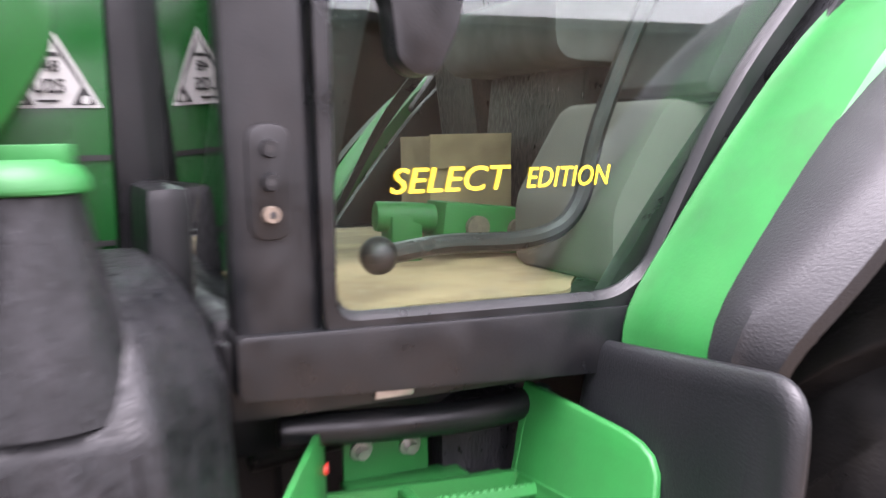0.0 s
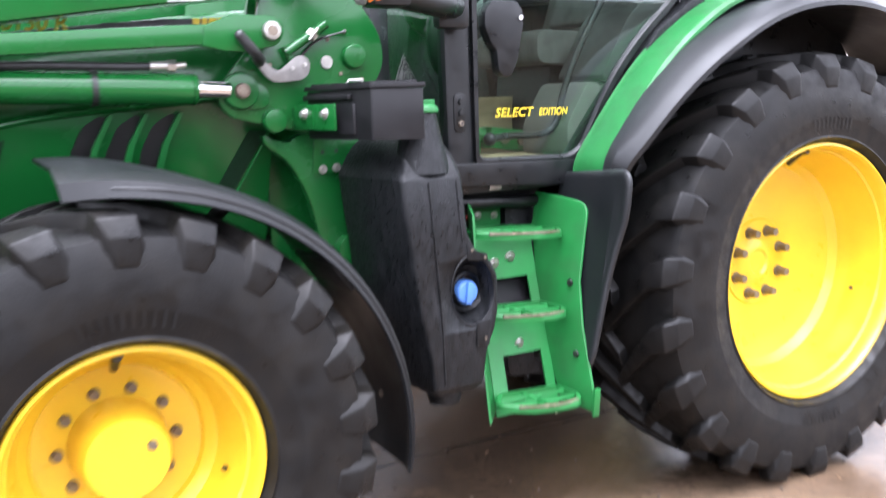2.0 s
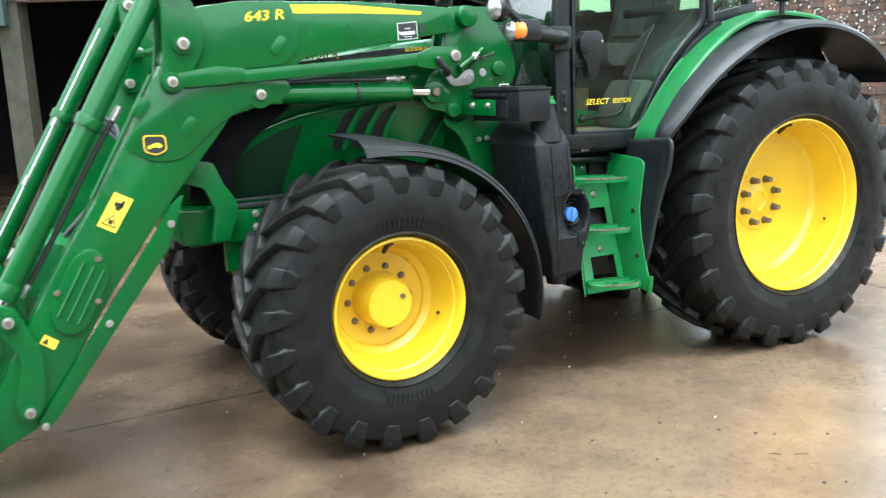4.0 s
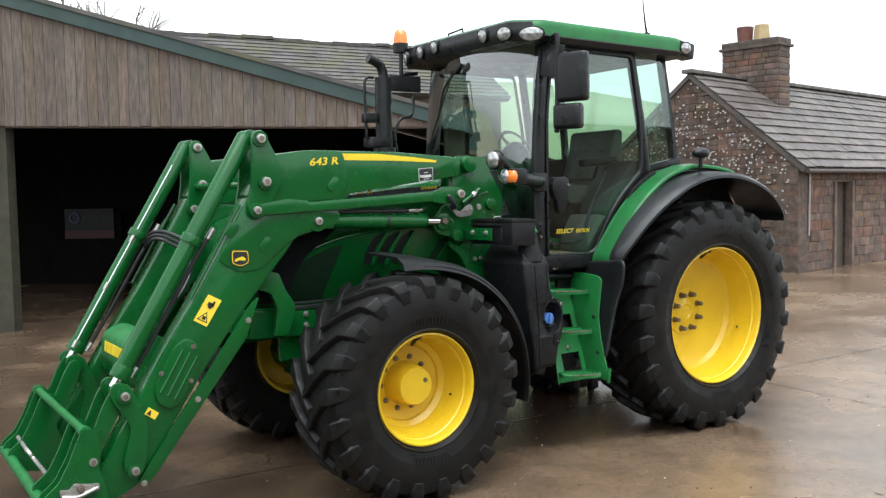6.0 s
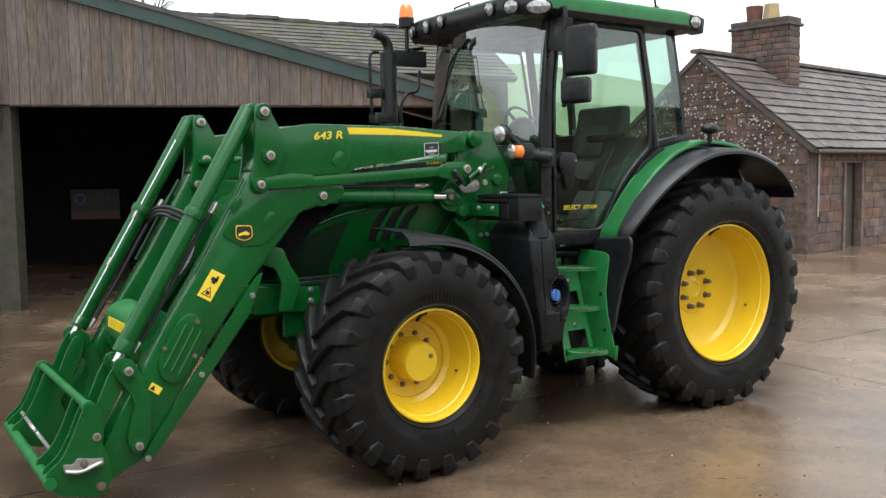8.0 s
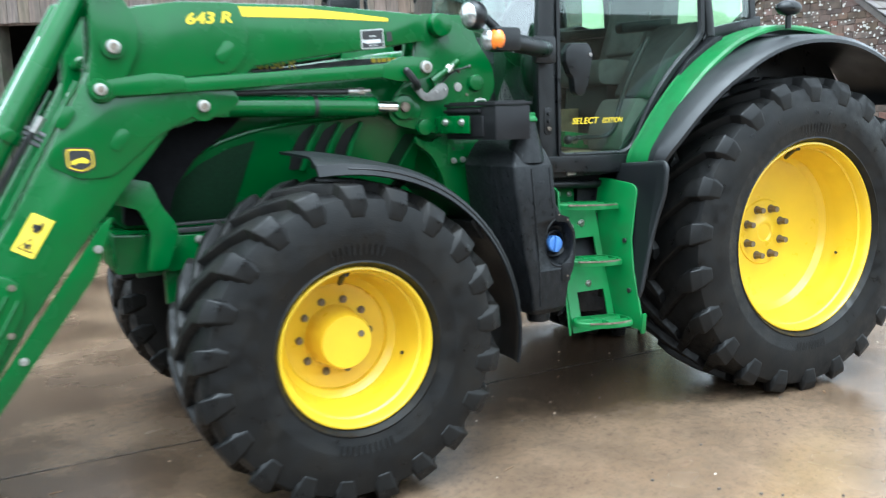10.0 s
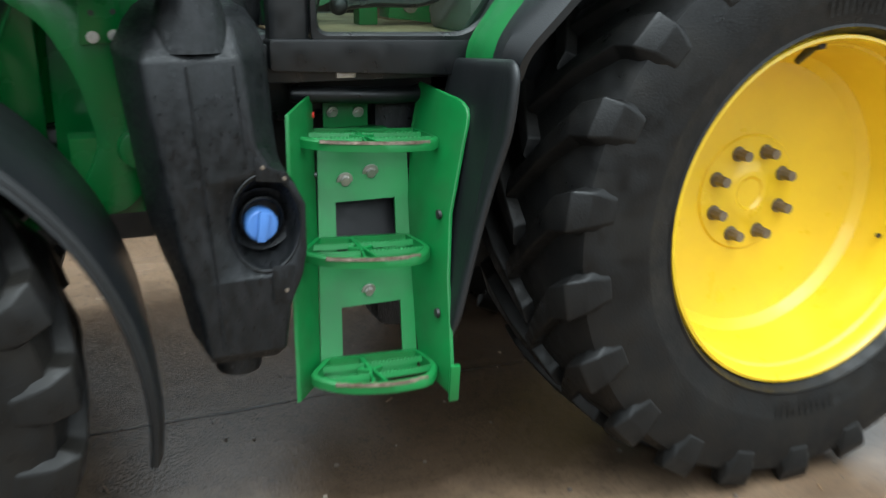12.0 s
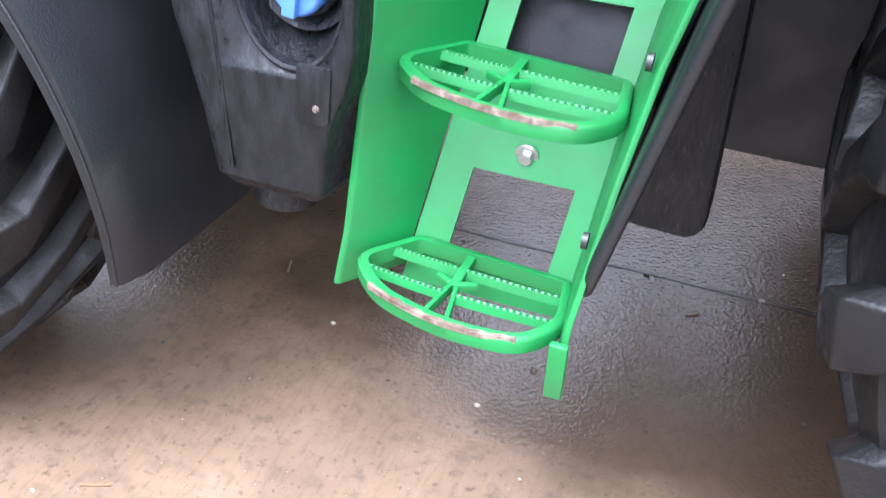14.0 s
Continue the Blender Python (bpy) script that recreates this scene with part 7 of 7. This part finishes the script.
    prism(bm, rounded([(-1.235, 1.045), (-1.165, 0.985), (-1.165, 0.89), (-1.285, 0.685), (-1.345, 0.66), (-1.41, 0.70), (-1.425, 0.78), (-1.31, 1.0)], 0.05, 5), s * 0.598, s * 0.622)
    cov = part("cover_plate", bm, GREEN, low, "green ribbed oval cover plate", bevel=0.012)
    for k in range(3):
        o = (k - 1) * 0.045
        bm = B()
        tube(bm, [(-1.225 + o * 0.85, s * 0.622, 0.955 - o * 0.5), (-1.355 + o * 0.85, s * 0.622, 0.735 - o * 0.5)], 0.008, 8, smooth=False)
        part("rib", bm, GREEN, cov)
    for px, pz in ((-1.205, 0.985), (-1.385, 0.86), (-1.225, 0.80)):
        bm = B()
        bolt(bm, (px, s * 0.622, pz), (0, s, 0), 0.010, 0.008, 0.014)
        part("bolt", bm, NUT, cov)
    # lift cylinder
    bm = B()
    cyl(bm, (-0.38, s * 0.545, 1.642), (0.345, s * 0.545, 1.618), 0.047, seg=24)
    cyl(bm, (-0.43, s * 0.50, 1.643), (-0.43, s * 0.605, 1.643), 0.062, seg=24)
    box(bm, (-0.38, s * 0.545, 1.645), (0.12, 0.09, 0.10))
    cyl(bm, (0.345, s * 0.545, 1.618), (0.36, s * 0.545, 1.6175), 0.050, 0.044, 24)
    lift = part("lift_cylinder", bm, GREEN, loader, "green hydraulic lift cylinder", bevel=0.006, sharp=50)
    pin((-0.43, s * 0.606, 1.643), (0, s, 0), 0.026, loader)
    bm = B()
    cyl(bm, (0.355, s * 0.545, 1.618), (0.46, s * 0.545, 1.614), 0.026, seg=18)
    part("piston_rod", bm, CHROME, lift, "bright chromed piston rod")
    bm = B()
    lathe(bm, [(0.0485, -0.008), (0.0505, -0.008), (0.0505, 0.008), (0.0485, 0.008)], 24)
    bmesh.ops.transform(bm, matrix=Matrix.Translation((0.065, s * 0.545, 1.627)) @ Matrix.Rotation(radians(90), 4, "Z"), verts=bm.verts)
    box(bm, (0.06, s * 0.545, 1.678), (0.016, 0.03, 0.008))
    part("cable_tie", bm, LABEL_BLACK, lift)
    # hose above the lift cylinder
    bm = B()
    tube(bm, [(-0.35, s * 0.55, 1.69), (-0.1, s * 0.555, 1.693), (0.15, s * 0.555, 1.688), (0.235, s * 0.555, 1.688)], 0.012, 10)
    hose = part("hose", bm, LABEL_BLACK, lift, "black hydraulic hose")
    bm = B()
    cyl(bm, (0.225, s * 0.555, 1.688), (0.285, s * 0.555, 1.688), 0.015, seg=12)
    cyl(bm, (0.275, s * 0.555, 1.688), (0.30, s * 0.555, 1.688), 0.018, seg=6)
    cyl(bm, (0.29, s * 0.555, 1.688), (0.33, s * 0.555, 1.690), 0.010, seg=12)
    part("fitting", bm, STEEL, hose)
    # levelling rod above it
    bm = B()
    prism(bm, [(-0.76, 1.685), (0.50, 1.752), (0.60, 1.765), (0.60, 1.815), (0.50, 1.812), (-0.76, 1.742)], s * 0.575, s * 0.628)
    rod = part("levelling_rod", bm, GREEN, loader, "green levelling rod", bevel=0.008)
    bm = B()
    prism(bm, [(-0.80, 1.69), (-0.60, 1.695), (-0.50, 1.71), (-0.50, 1.765), (-0.62, 1.778), (-0.80, 1.755)], s * 0.570, s * 0.633)
    part("rod_end", bm, GREEN, rod, bevel=0.006)
    bm = B()
    prism(bm, rounded([(0.365, 1.742), (0.430, 1.728), (0.496, 1.724), (0.600, 1.745), (0.622, 1.790), (0.600, 1.830), (0.465, 1.836), (0.372, 1.800)], [0.005, 0.01, 0.02, 0.03, 0.03, 0.03, 0.02, 0.005], 4), s * 0.600, s * 0.633)
    part("rod_end", bm, GREEN, rod, bevel=0.006)
    # mast and its bracket
    for y0, y1 in ((s * 0.535, s * 0.505), (s * 0.415, s * 0.39)):
        bm = B()
        prism(bm, rounded([(0.605, 2.035), (0.86, 2.03), (0.905, 1.91), (0.990, 1.79), (1.003, 1.69), (0.930, 1.575), (0.84, 1.475), (0.70, 1.475), (0.46, 1.53), (0.42, 1.59), (0.46, 1.66), (0.545, 1.75), (0.575, 1.87)], [0.03, 0.03, 0.05, 0.06, 0.06, 0.06, 0.05, 0.05, 0.05, 0.05, 0.04, 0.04, 0.06], 4), y0, y1)
        part("mast_plate", bm, GREEN, loader, "green loader mast plate", bevel=0.005)
    bm = B()
    prism(bm, [(0.60, 1.98), (0.86, 1.98), (0.90, 1.55), (0.62, 1.52)], s * 0.51, s * 0.41)
    part("mast_core", bm, GREEN, loader)
    for px, pz, r, dpt in ((0.695, 1.98, 0.052, 0.05), (0.887, 1.715, 0.038, 0.022), (0.60, 1.515, 0.036, 0.03), (0.498, 1.611, 0.055, 0.022)):
        bm = B()
        cyl(bm, (px, s * 0.53, pz), (px, s * (0.535 + dpt), pz), r * 1.12, r, 24)
        part("boss", bm, GREEN, loader, sharp=50, bevel=0.004)
    bm = B()
    prism(bm, rounded([(0.455, 1.655), (0.520, 1.662), (0.590, 1.612), (0.588, 1.560), (0.530, 1.552), (0.455, 1.570)], 0.03, 5), s * 0.534, s * 0.546)
    part("boss_plate", bm, GREEN, loader, bevel=0.005)
    pin((0.498, s * 0.557, 1.611), (0, s, 0), 0.024, loader, WORN)
    pin((0.575, s * 0.633, 1.787), (0, s, 0), 0.030, loader)
    bm = B()
    cyl(bm, (0.580, s * 0.53, 1.789), (0.580, s * 0.60, 1.789), 0.036, seg=20)
    part("boss", bm, GREEN, loader, sharp=50)
    for px, pz, r in ((0.792, 1.697, 0.022),):
        bm = B()
        cyl(bm, (px, s * 0.535, pz), (px, s * 0.541, pz), r, r * 0.9, 20)
        part("washer", bm, STEEL, loader, "bright round washer")
    for px, pz in ((0.86, 1.795), (0.60, 1.69), (0.70, 1.70), (0.915, 1.64), (0.84, 1.66), (0.80, 1.77)):
        bm = B()
        bolt(bm, (px, s * 0.535, pz), (0, s, 0), 0.007, 0.005)
        part("bolt", bm, STEEL if px in (0.86, 0.70) else NUT, loader)
    # locking lever
    bm = B()
    prism(bm, rounded([(0.545, 1.726), (0.585, 1.684), (0.611, 1.667), (0.674, 1.715), (0.700, 1.717), (0.720, 1.695), (0.713, 1.658), (0.690, 1.641), (0.605, 1.634), (0.578, 1.645), (0.530, 1.706)], [0.004, 0.01, 0.015, 0.02, 0.02, 0.02, 0.02, 0.02, 0.015, 0.01, 0.004], 3), s * 0.568, s * 0.578)
    lev = part("locking_lever", bm, DULL, loader, "bright steel locking lever with a black grip", bevel=0.002)
    bm = B()
    tube(bm, [(0.552, s * 0.580, 1.698), (0.535, s * 0.628, 1.705), (0.508, s * 0.652, 1.730), (0.471, s * 0.656, 1.771)], 0.0165, 10)
    ball(bm, (0.471, s * 0.656, 1.771), 0.0165, 12, 8)
    part("grip", bm, LABEL_BLACK, lev, "black rubber grip")
    for px, pz in ((0.659, 1.677), (0.700, 1.688)):
        bm = B()
        bolt(bm, (px, s * 0.578, pz), (0, s, 0), 0.007, 0.005)
        part("bolt", bm, STEEL, lev)
    bm = B()
    cyl(bm, (0.645, s * 0.56, 1.725), (0.785, s * 0.56, 1.815), 0.015, seg=12)
    cyl(bm, (0.66, s * 0.56, 1.705), (0.64, s * 0.56, 1.745), 0.010, seg=10)
    part("spring_rod", bm, GREEN, lev)
    bm = B()
    cyl(bm, (0.728, s * 0.56, 1.776), (0.742, s * 0.56, 1.788), 0.021, seg=6)
    cyl(bm, (0.72, s * 0.58, 1.765), (0.75, s * 0.58, 1.80), 0.005, seg=8)
    part("spring_nut", bm, STEEL, lev)
    bm = B()
    tube(bm, [(0.70, s * 0.545, 1.715), (0.76, s * 0.545, 1.765), (0.86, s * 0.545, 1.795)], 0.004, 6)
    part("cable", bm, LABEL_BLACK, lev)
    bm = B()
    prism(bm, rounded([(0.575, 1.478), (0.60, 1.455), (0.66, 1.44), (0.70, 1.47), (0.935, 1.455), (0.918, 1.28), (0.915, 1.08), (0.88, 1.00), (0.82, 0.915), (0.72, 0.90), (0.70, 0.96), (0.76, 1.08), (0.72, 1.26), (0.66, 1.38), (0.575, 1.44)], [0.02] * 7 + [0.04] * 8, 3), s * 0.505, s * 0.465)
    br = part("mast_bracket", bm, GREEN, loader, "green loader mounting bracket", bevel=0.005)
    bm = B()
    cyl(bm, (0.85, s * 0.50, 1.074), (0.85, s * 0.545, 1.074), 0.052, 0.048, 24)
    part("boss", bm, GREEN, br, bevel=0.004, sharp=50)
    bm = B()
    prism(bm, rounded([(0.735, 1.33), (0.835, 1.335), (0.84, 1.47), (0.745, 1.47)], 0.01), s * 0.515, s * 0.505)
    part("pad", bm, GREEN, br, bevel=0.003)
    for px, pz in ((0.769, 1.349), (0.818, 1.352)):
        bm = B()
        bolt(bm, (px, s * 0.515, pz), (0, s, 0), 0.011, 0.012, 0.015)
        part("bolt", bm, STEEL, br)
    for px, pz in ((0.770, 1.406), (0.820, 1.408)):
        bm = B()
        cyl(bm, (px, s * 0.5145, pz), (px, s * 0.5158, pz), 0.007, seg=12)
        part("bolt_hole", bm, LABEL_BLACK, br)
    bm = B()
    box(bm, (0.80, s * 0.43, 1.0), (0.22, 0.10, 0.20))
    part("bracket_core", bm, GREEN, br)

    # implement carrier: two ribbed side plates on each side
    for y0, y1 in ((s * 0.665, s * 0.648), (s * 0.578, s * 0.565), (s * 0.40, s * 0.38)):
        bm = B()
        prism(bm, rounded([(-1.804, 0.64), (-1.735, 0.62), (-1.715, 0.525), (-1.734, 0.423), (-1.70, 0.328), (-1.69, 0.222), (-1.75, 0.145), (-1.953, 0.190), (-2.0, 0.240), (-2.01, 0.31), (-1.93, 0.375), (-1.875, 0.476), (-1.835, 0.573)], 0.025, 3), y0, y1)
        part("carrier_plate", bm, GREEN, loader, "green ribbed carrier plate", bevel=0.004)
    bm = B()
    prism(bm, rounded([(-1.71, 0.25), (-1.735, 0.42), (-1.725, 0.52), (-1.742, 0.60), (-1.757, 0.60), (-1.740, 0.52), (-1.750, 0.42), (-1.725, 0.25)], 0.012, 3), s * 0.645, s * 0.40)
    part("carrier_web", bm, GREEN, loader, bevel=0.004)
    bm = B()
    prism(bm, rounded([(-1.93, 0.352), (-1.884, 0.343), (-1.86, 0.372), (-1.79, 0.357), (-1.737, 0.352), (-1.735, 0.318), (-1.845, 0.300), (-1.925, 0.305)], 0.012, 3), s * 0.675, s * 0.69)
    tube(bm, [(-1.92, s * 0.69, 0.315), (-1.85, s * 0.70, 0.305), (-1.745, s * 0.69, 0.332)], 0.010, 8)
    lk = part("lock_lever", bm, STEEL, loader, "bright steel locking lever on the carrier", bevel=0.002)
    bm = B()
    bolt(bm, (-1.83, s * 0.69, 0.34), (0, s, 0), 0.014, 0.012, 0.02)
    part("bolt", bm, NUT, lk)

# cross tubes, locking rod and torque tube
bm = B()
cyl(bm, (-1.79, -0.64, 0.615), (-1.79, 0.60, 0.615), 0.022, seg=20)
for y in (-0.64, 0.60):
    cyl(bm, (-1.79, y - 0.02, 0.615), (-1.79, y + 0.02, 0.615), 0.031, seg=20)
part("upper_cross_tube", bm, GREEN_BRIGHTENED, loader, "scuffed light green cross tube", sharp=50)
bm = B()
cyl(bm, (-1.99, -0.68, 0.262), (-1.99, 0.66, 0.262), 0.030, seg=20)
part("lower_cross_tube", bm, GREEN_BRIGHTENED, loader, "scuffed light green cross tube", sharp=50)
bm = B()
tube(bm, [(-1.93, 0.52, 0.36), (-1.93, 0.20, 0.35), (-1.90, 0.12, 0.30), (-1.90, -0.30, 0.30), (-1.92, -0.62, 0.33)], 0.012, 10)
part("locking_rod", bm, STEEL, loader, "bent bright steel locking rod")
bm = B()
cyl(bm, (-1.36, -0.45, 0.78), (-1.36, 0.45, 0.78), 0.095, seg=32)
tt = part("torque_tube", bm, GREEN, loader, "green cross tube between the arms", sharp=50)
bm = B()
prism(bm, rounded([(-1.50, 0.83), (-1.485, 1.0), (-1.36, 1.05), (-1.22, 0.97), (-1.22, 0.79), (-1.40, 0.77)], 0.05, 5), -0.37, 0.22)
part("valve_cover", bm, GREEN_BRIGHTENED, tt, "rounded bright green valve cover", bevel=0.02)
for k, wd in enumerate((0.018, 0.014, 0.02, 0.018, 0.03, 0.016, 0.018, 0.02)):
    bm = B()
    box(bm, (-1.494, 0.10 - 0.052 * k, 0.925), (0.006, wd * 1.9, 0.06), Matrix.Rotation(radians(5), 3, "Y"))
    part("badge_bar", bm, YELLOW_MARK, tt)
bm = B()
for k in range(3):
    y = 0.36 - 0.03 * k
    tube(bm, [(-1.13, 0.50, 1.52 - 0.02 * k), (-1.10, 0.42 - 0.02 * k, 1.575 - 0.02 * k), (-1.03, 0.30, 1.57 - 0.03 * k), (-0.95, 0.16, 1.48 - 0.03 * k), (-1.04, 0.08 - 0.03 * k, 1.24), (-1.28, 0.0, 1.0)], 0.012, 10)
part("hydraulic_hose", bm, LABEL_BLACK, loader, "black hydraulic hoses between the arms")
bm = B()
cyl(bm, (-0.80, -0.42, 1.86), (-0.80, 0.42, 1.86), 0.02, seg=12)
part("cross_bar", bm, GREEN, loader)

# markings on the left arm
letters("lettering", "643 R", 0.062, Matrix.Translation((-0.478, -0.6045, 1.968)) @ Matrix.Rotation(radians(-3), 4, "Y") @ SIDE, YELLOW_MARK, loader, "yellow model number", squeeze=1.28, shear=0.2)
bm = B()
prism(bm, [(-0.27, 2.042), (0.0, 2.041), (0.25, 2.022), (0.42, 2.004), (0.413, 1.990), (0.083, 2.000), (-0.245, 2.002)], -0.5975, -0.5945)
part("stripe", bm, YELLOW_MARK, loader, "yellow tapering stripe")
bm = B()
prism(bm, [(0.282, 1.951), (0.389, 1.959), (0.392, 1.876), (0.284, 1.869)], -0.5975, -0.5945)
pl = part("data_plate", bm, LABEL_WHITE, loader, "black and white data plate")
bm = B()
prism(bm, [(0.286, 1.947), (0.385, 1.955), (0.388, 1.880), (0.288, 1.873)], -0.5985, -0.5970)
part("print_field", bm, LABEL_BLACK, pl)
for x0, x1, z0, z1 in ((0.322, 0.352, 1.9235, 1.9275), (0.302, 0.376, 1.895, 1.911), (0.290, 0.299, 1.897, 1.911), (0.318, 0.335, 1.883, 1.887), (0.340, 0.360, 1.884, 1.888)):
    bm = B()
    box(bm, ((x0 + x1) / 2, -0.5990, (z0 + z1) / 2), (x1 - x0, 0.002, z1 - z0), Matrix.Rotation(radians(-4), 3, "Y"))
    part("print_bar", bm, LABEL_WHITE, pl)
bm = B()
prism(bm, [(0.405, 1.945), (0.430, 1.947), (0.432, 1.905), (0.407, 1.903)], -0.5975, -0.5945)
part("small_plate", bm, LABEL_BLACK, loader, "small black plate")
bm = B()
prism(bm, rounded([(-0.975, 1.503), (-0.866, 1.497), (-0.862, 1.420), (-0.915, 1.398), (-0.972, 1.418)], 0.018, 3), -0.6095, -0.605)
bd = part("badge", bm, LABEL_BLACK, loader, "black badge with a yellow border")
bm = B()
prism(bm, rounded([(-0.967, 1.496), (-0.872, 1.491), (-0.868, 1.424), (-0.915, 1.405), (-0.966, 1.423)], 0.016, 3), -0.6110, -0.609)
part("border", bm, YELLOW_MARK, bd)
bm = B()
prism(bm, rounded([(-0.962, 1.491), (-0.877, 1.486), (-0.873, 1.428), (-0.915, 1.411), (-0.961, 1.427)], 0.015, 3), -0.6125, -0.6105)
part("field", bm, LABEL_BLACK, bd)
bm = B()
prism(bm, rounded([(-0.952, 1.448), (-0.93, 1.455), (-0.905, 1.462), (-0.885, 1.445), (-0.895, 1.437), (-0.925, 1.442), (-0.95, 1.432)], 0.006, 3), -0.614, -0.612)
part("emblem", bm, YELLOW_MARK, bd)
for pts, big in (([(-1.105, 1.263), (-1.031, 1.222), (-1.121, 1.084), (-1.193, 1.126)], True), ([(-1.452, 0.685), (-1.399, 0.646), (-1.422, 0.612), (-1.475, 0.651)], False)):
    bm = B()
    prism(bm, pts, -0.6015, -0.598)
    lb_ = part("warning_label", bm, LABEL_YELLOW, loader, "yellow warning label with black pictures")
    c = [sum(p[k] for p in pts) / 4 for k in (0, 1)]
    u = Vector((pts[1][0] - pts[0][0], pts[1][1] - pts[0][1]))
    v = Vector((pts[3][0] - pts[0][0], pts[3][1] - pts[0][1]))
    o = Vector(pts[0])
    if big:
        tri = [o + u * a + v * b for a, b in ((0.12, 0.90), (0.88, 0.90), (0.50, 0.55))]
        tri2 = [o + u * a + v * b for a, b in ((0.22, 0.87), (0.78, 0.87), (0.50, 0.61))]
    else:
        tri = [o + u * a + v * b for a, b in ((0.08, 0.85), (0.5, 0.85), (0.29, 0.15))]
        tri2 = None
    bm = B()
    prism(bm, [tuple(p) for p in tri], -0.603, -0.601)
    part("warning_triangle", bm, LABEL_BLACK, lb_)
    if tri2:
        bm = B()
        prism(bm, [tuple(p) for p in tri2], -0.6042, -0.6028)
        part("triangle_field", bm, LABEL_YELLOW, lb_)
        for a, b, ww, hh in ((0.5, 0.78, 0.02, 0.02), (0.47, 0.28, 0.035, 0.02), (0.62, 0.22, 0.012, 0.03), (0.50, 0.38, 0.02, 0.012)):
            q = o + u * a + v * b
            bm = B()
            box(bm, (q.x, -0.6045, q.y), (ww, 0.002, hh), Matrix.Rotation(radians(30), 3, "Y"))
            part("picture_bar", bm, LABEL_BLACK, lb_)
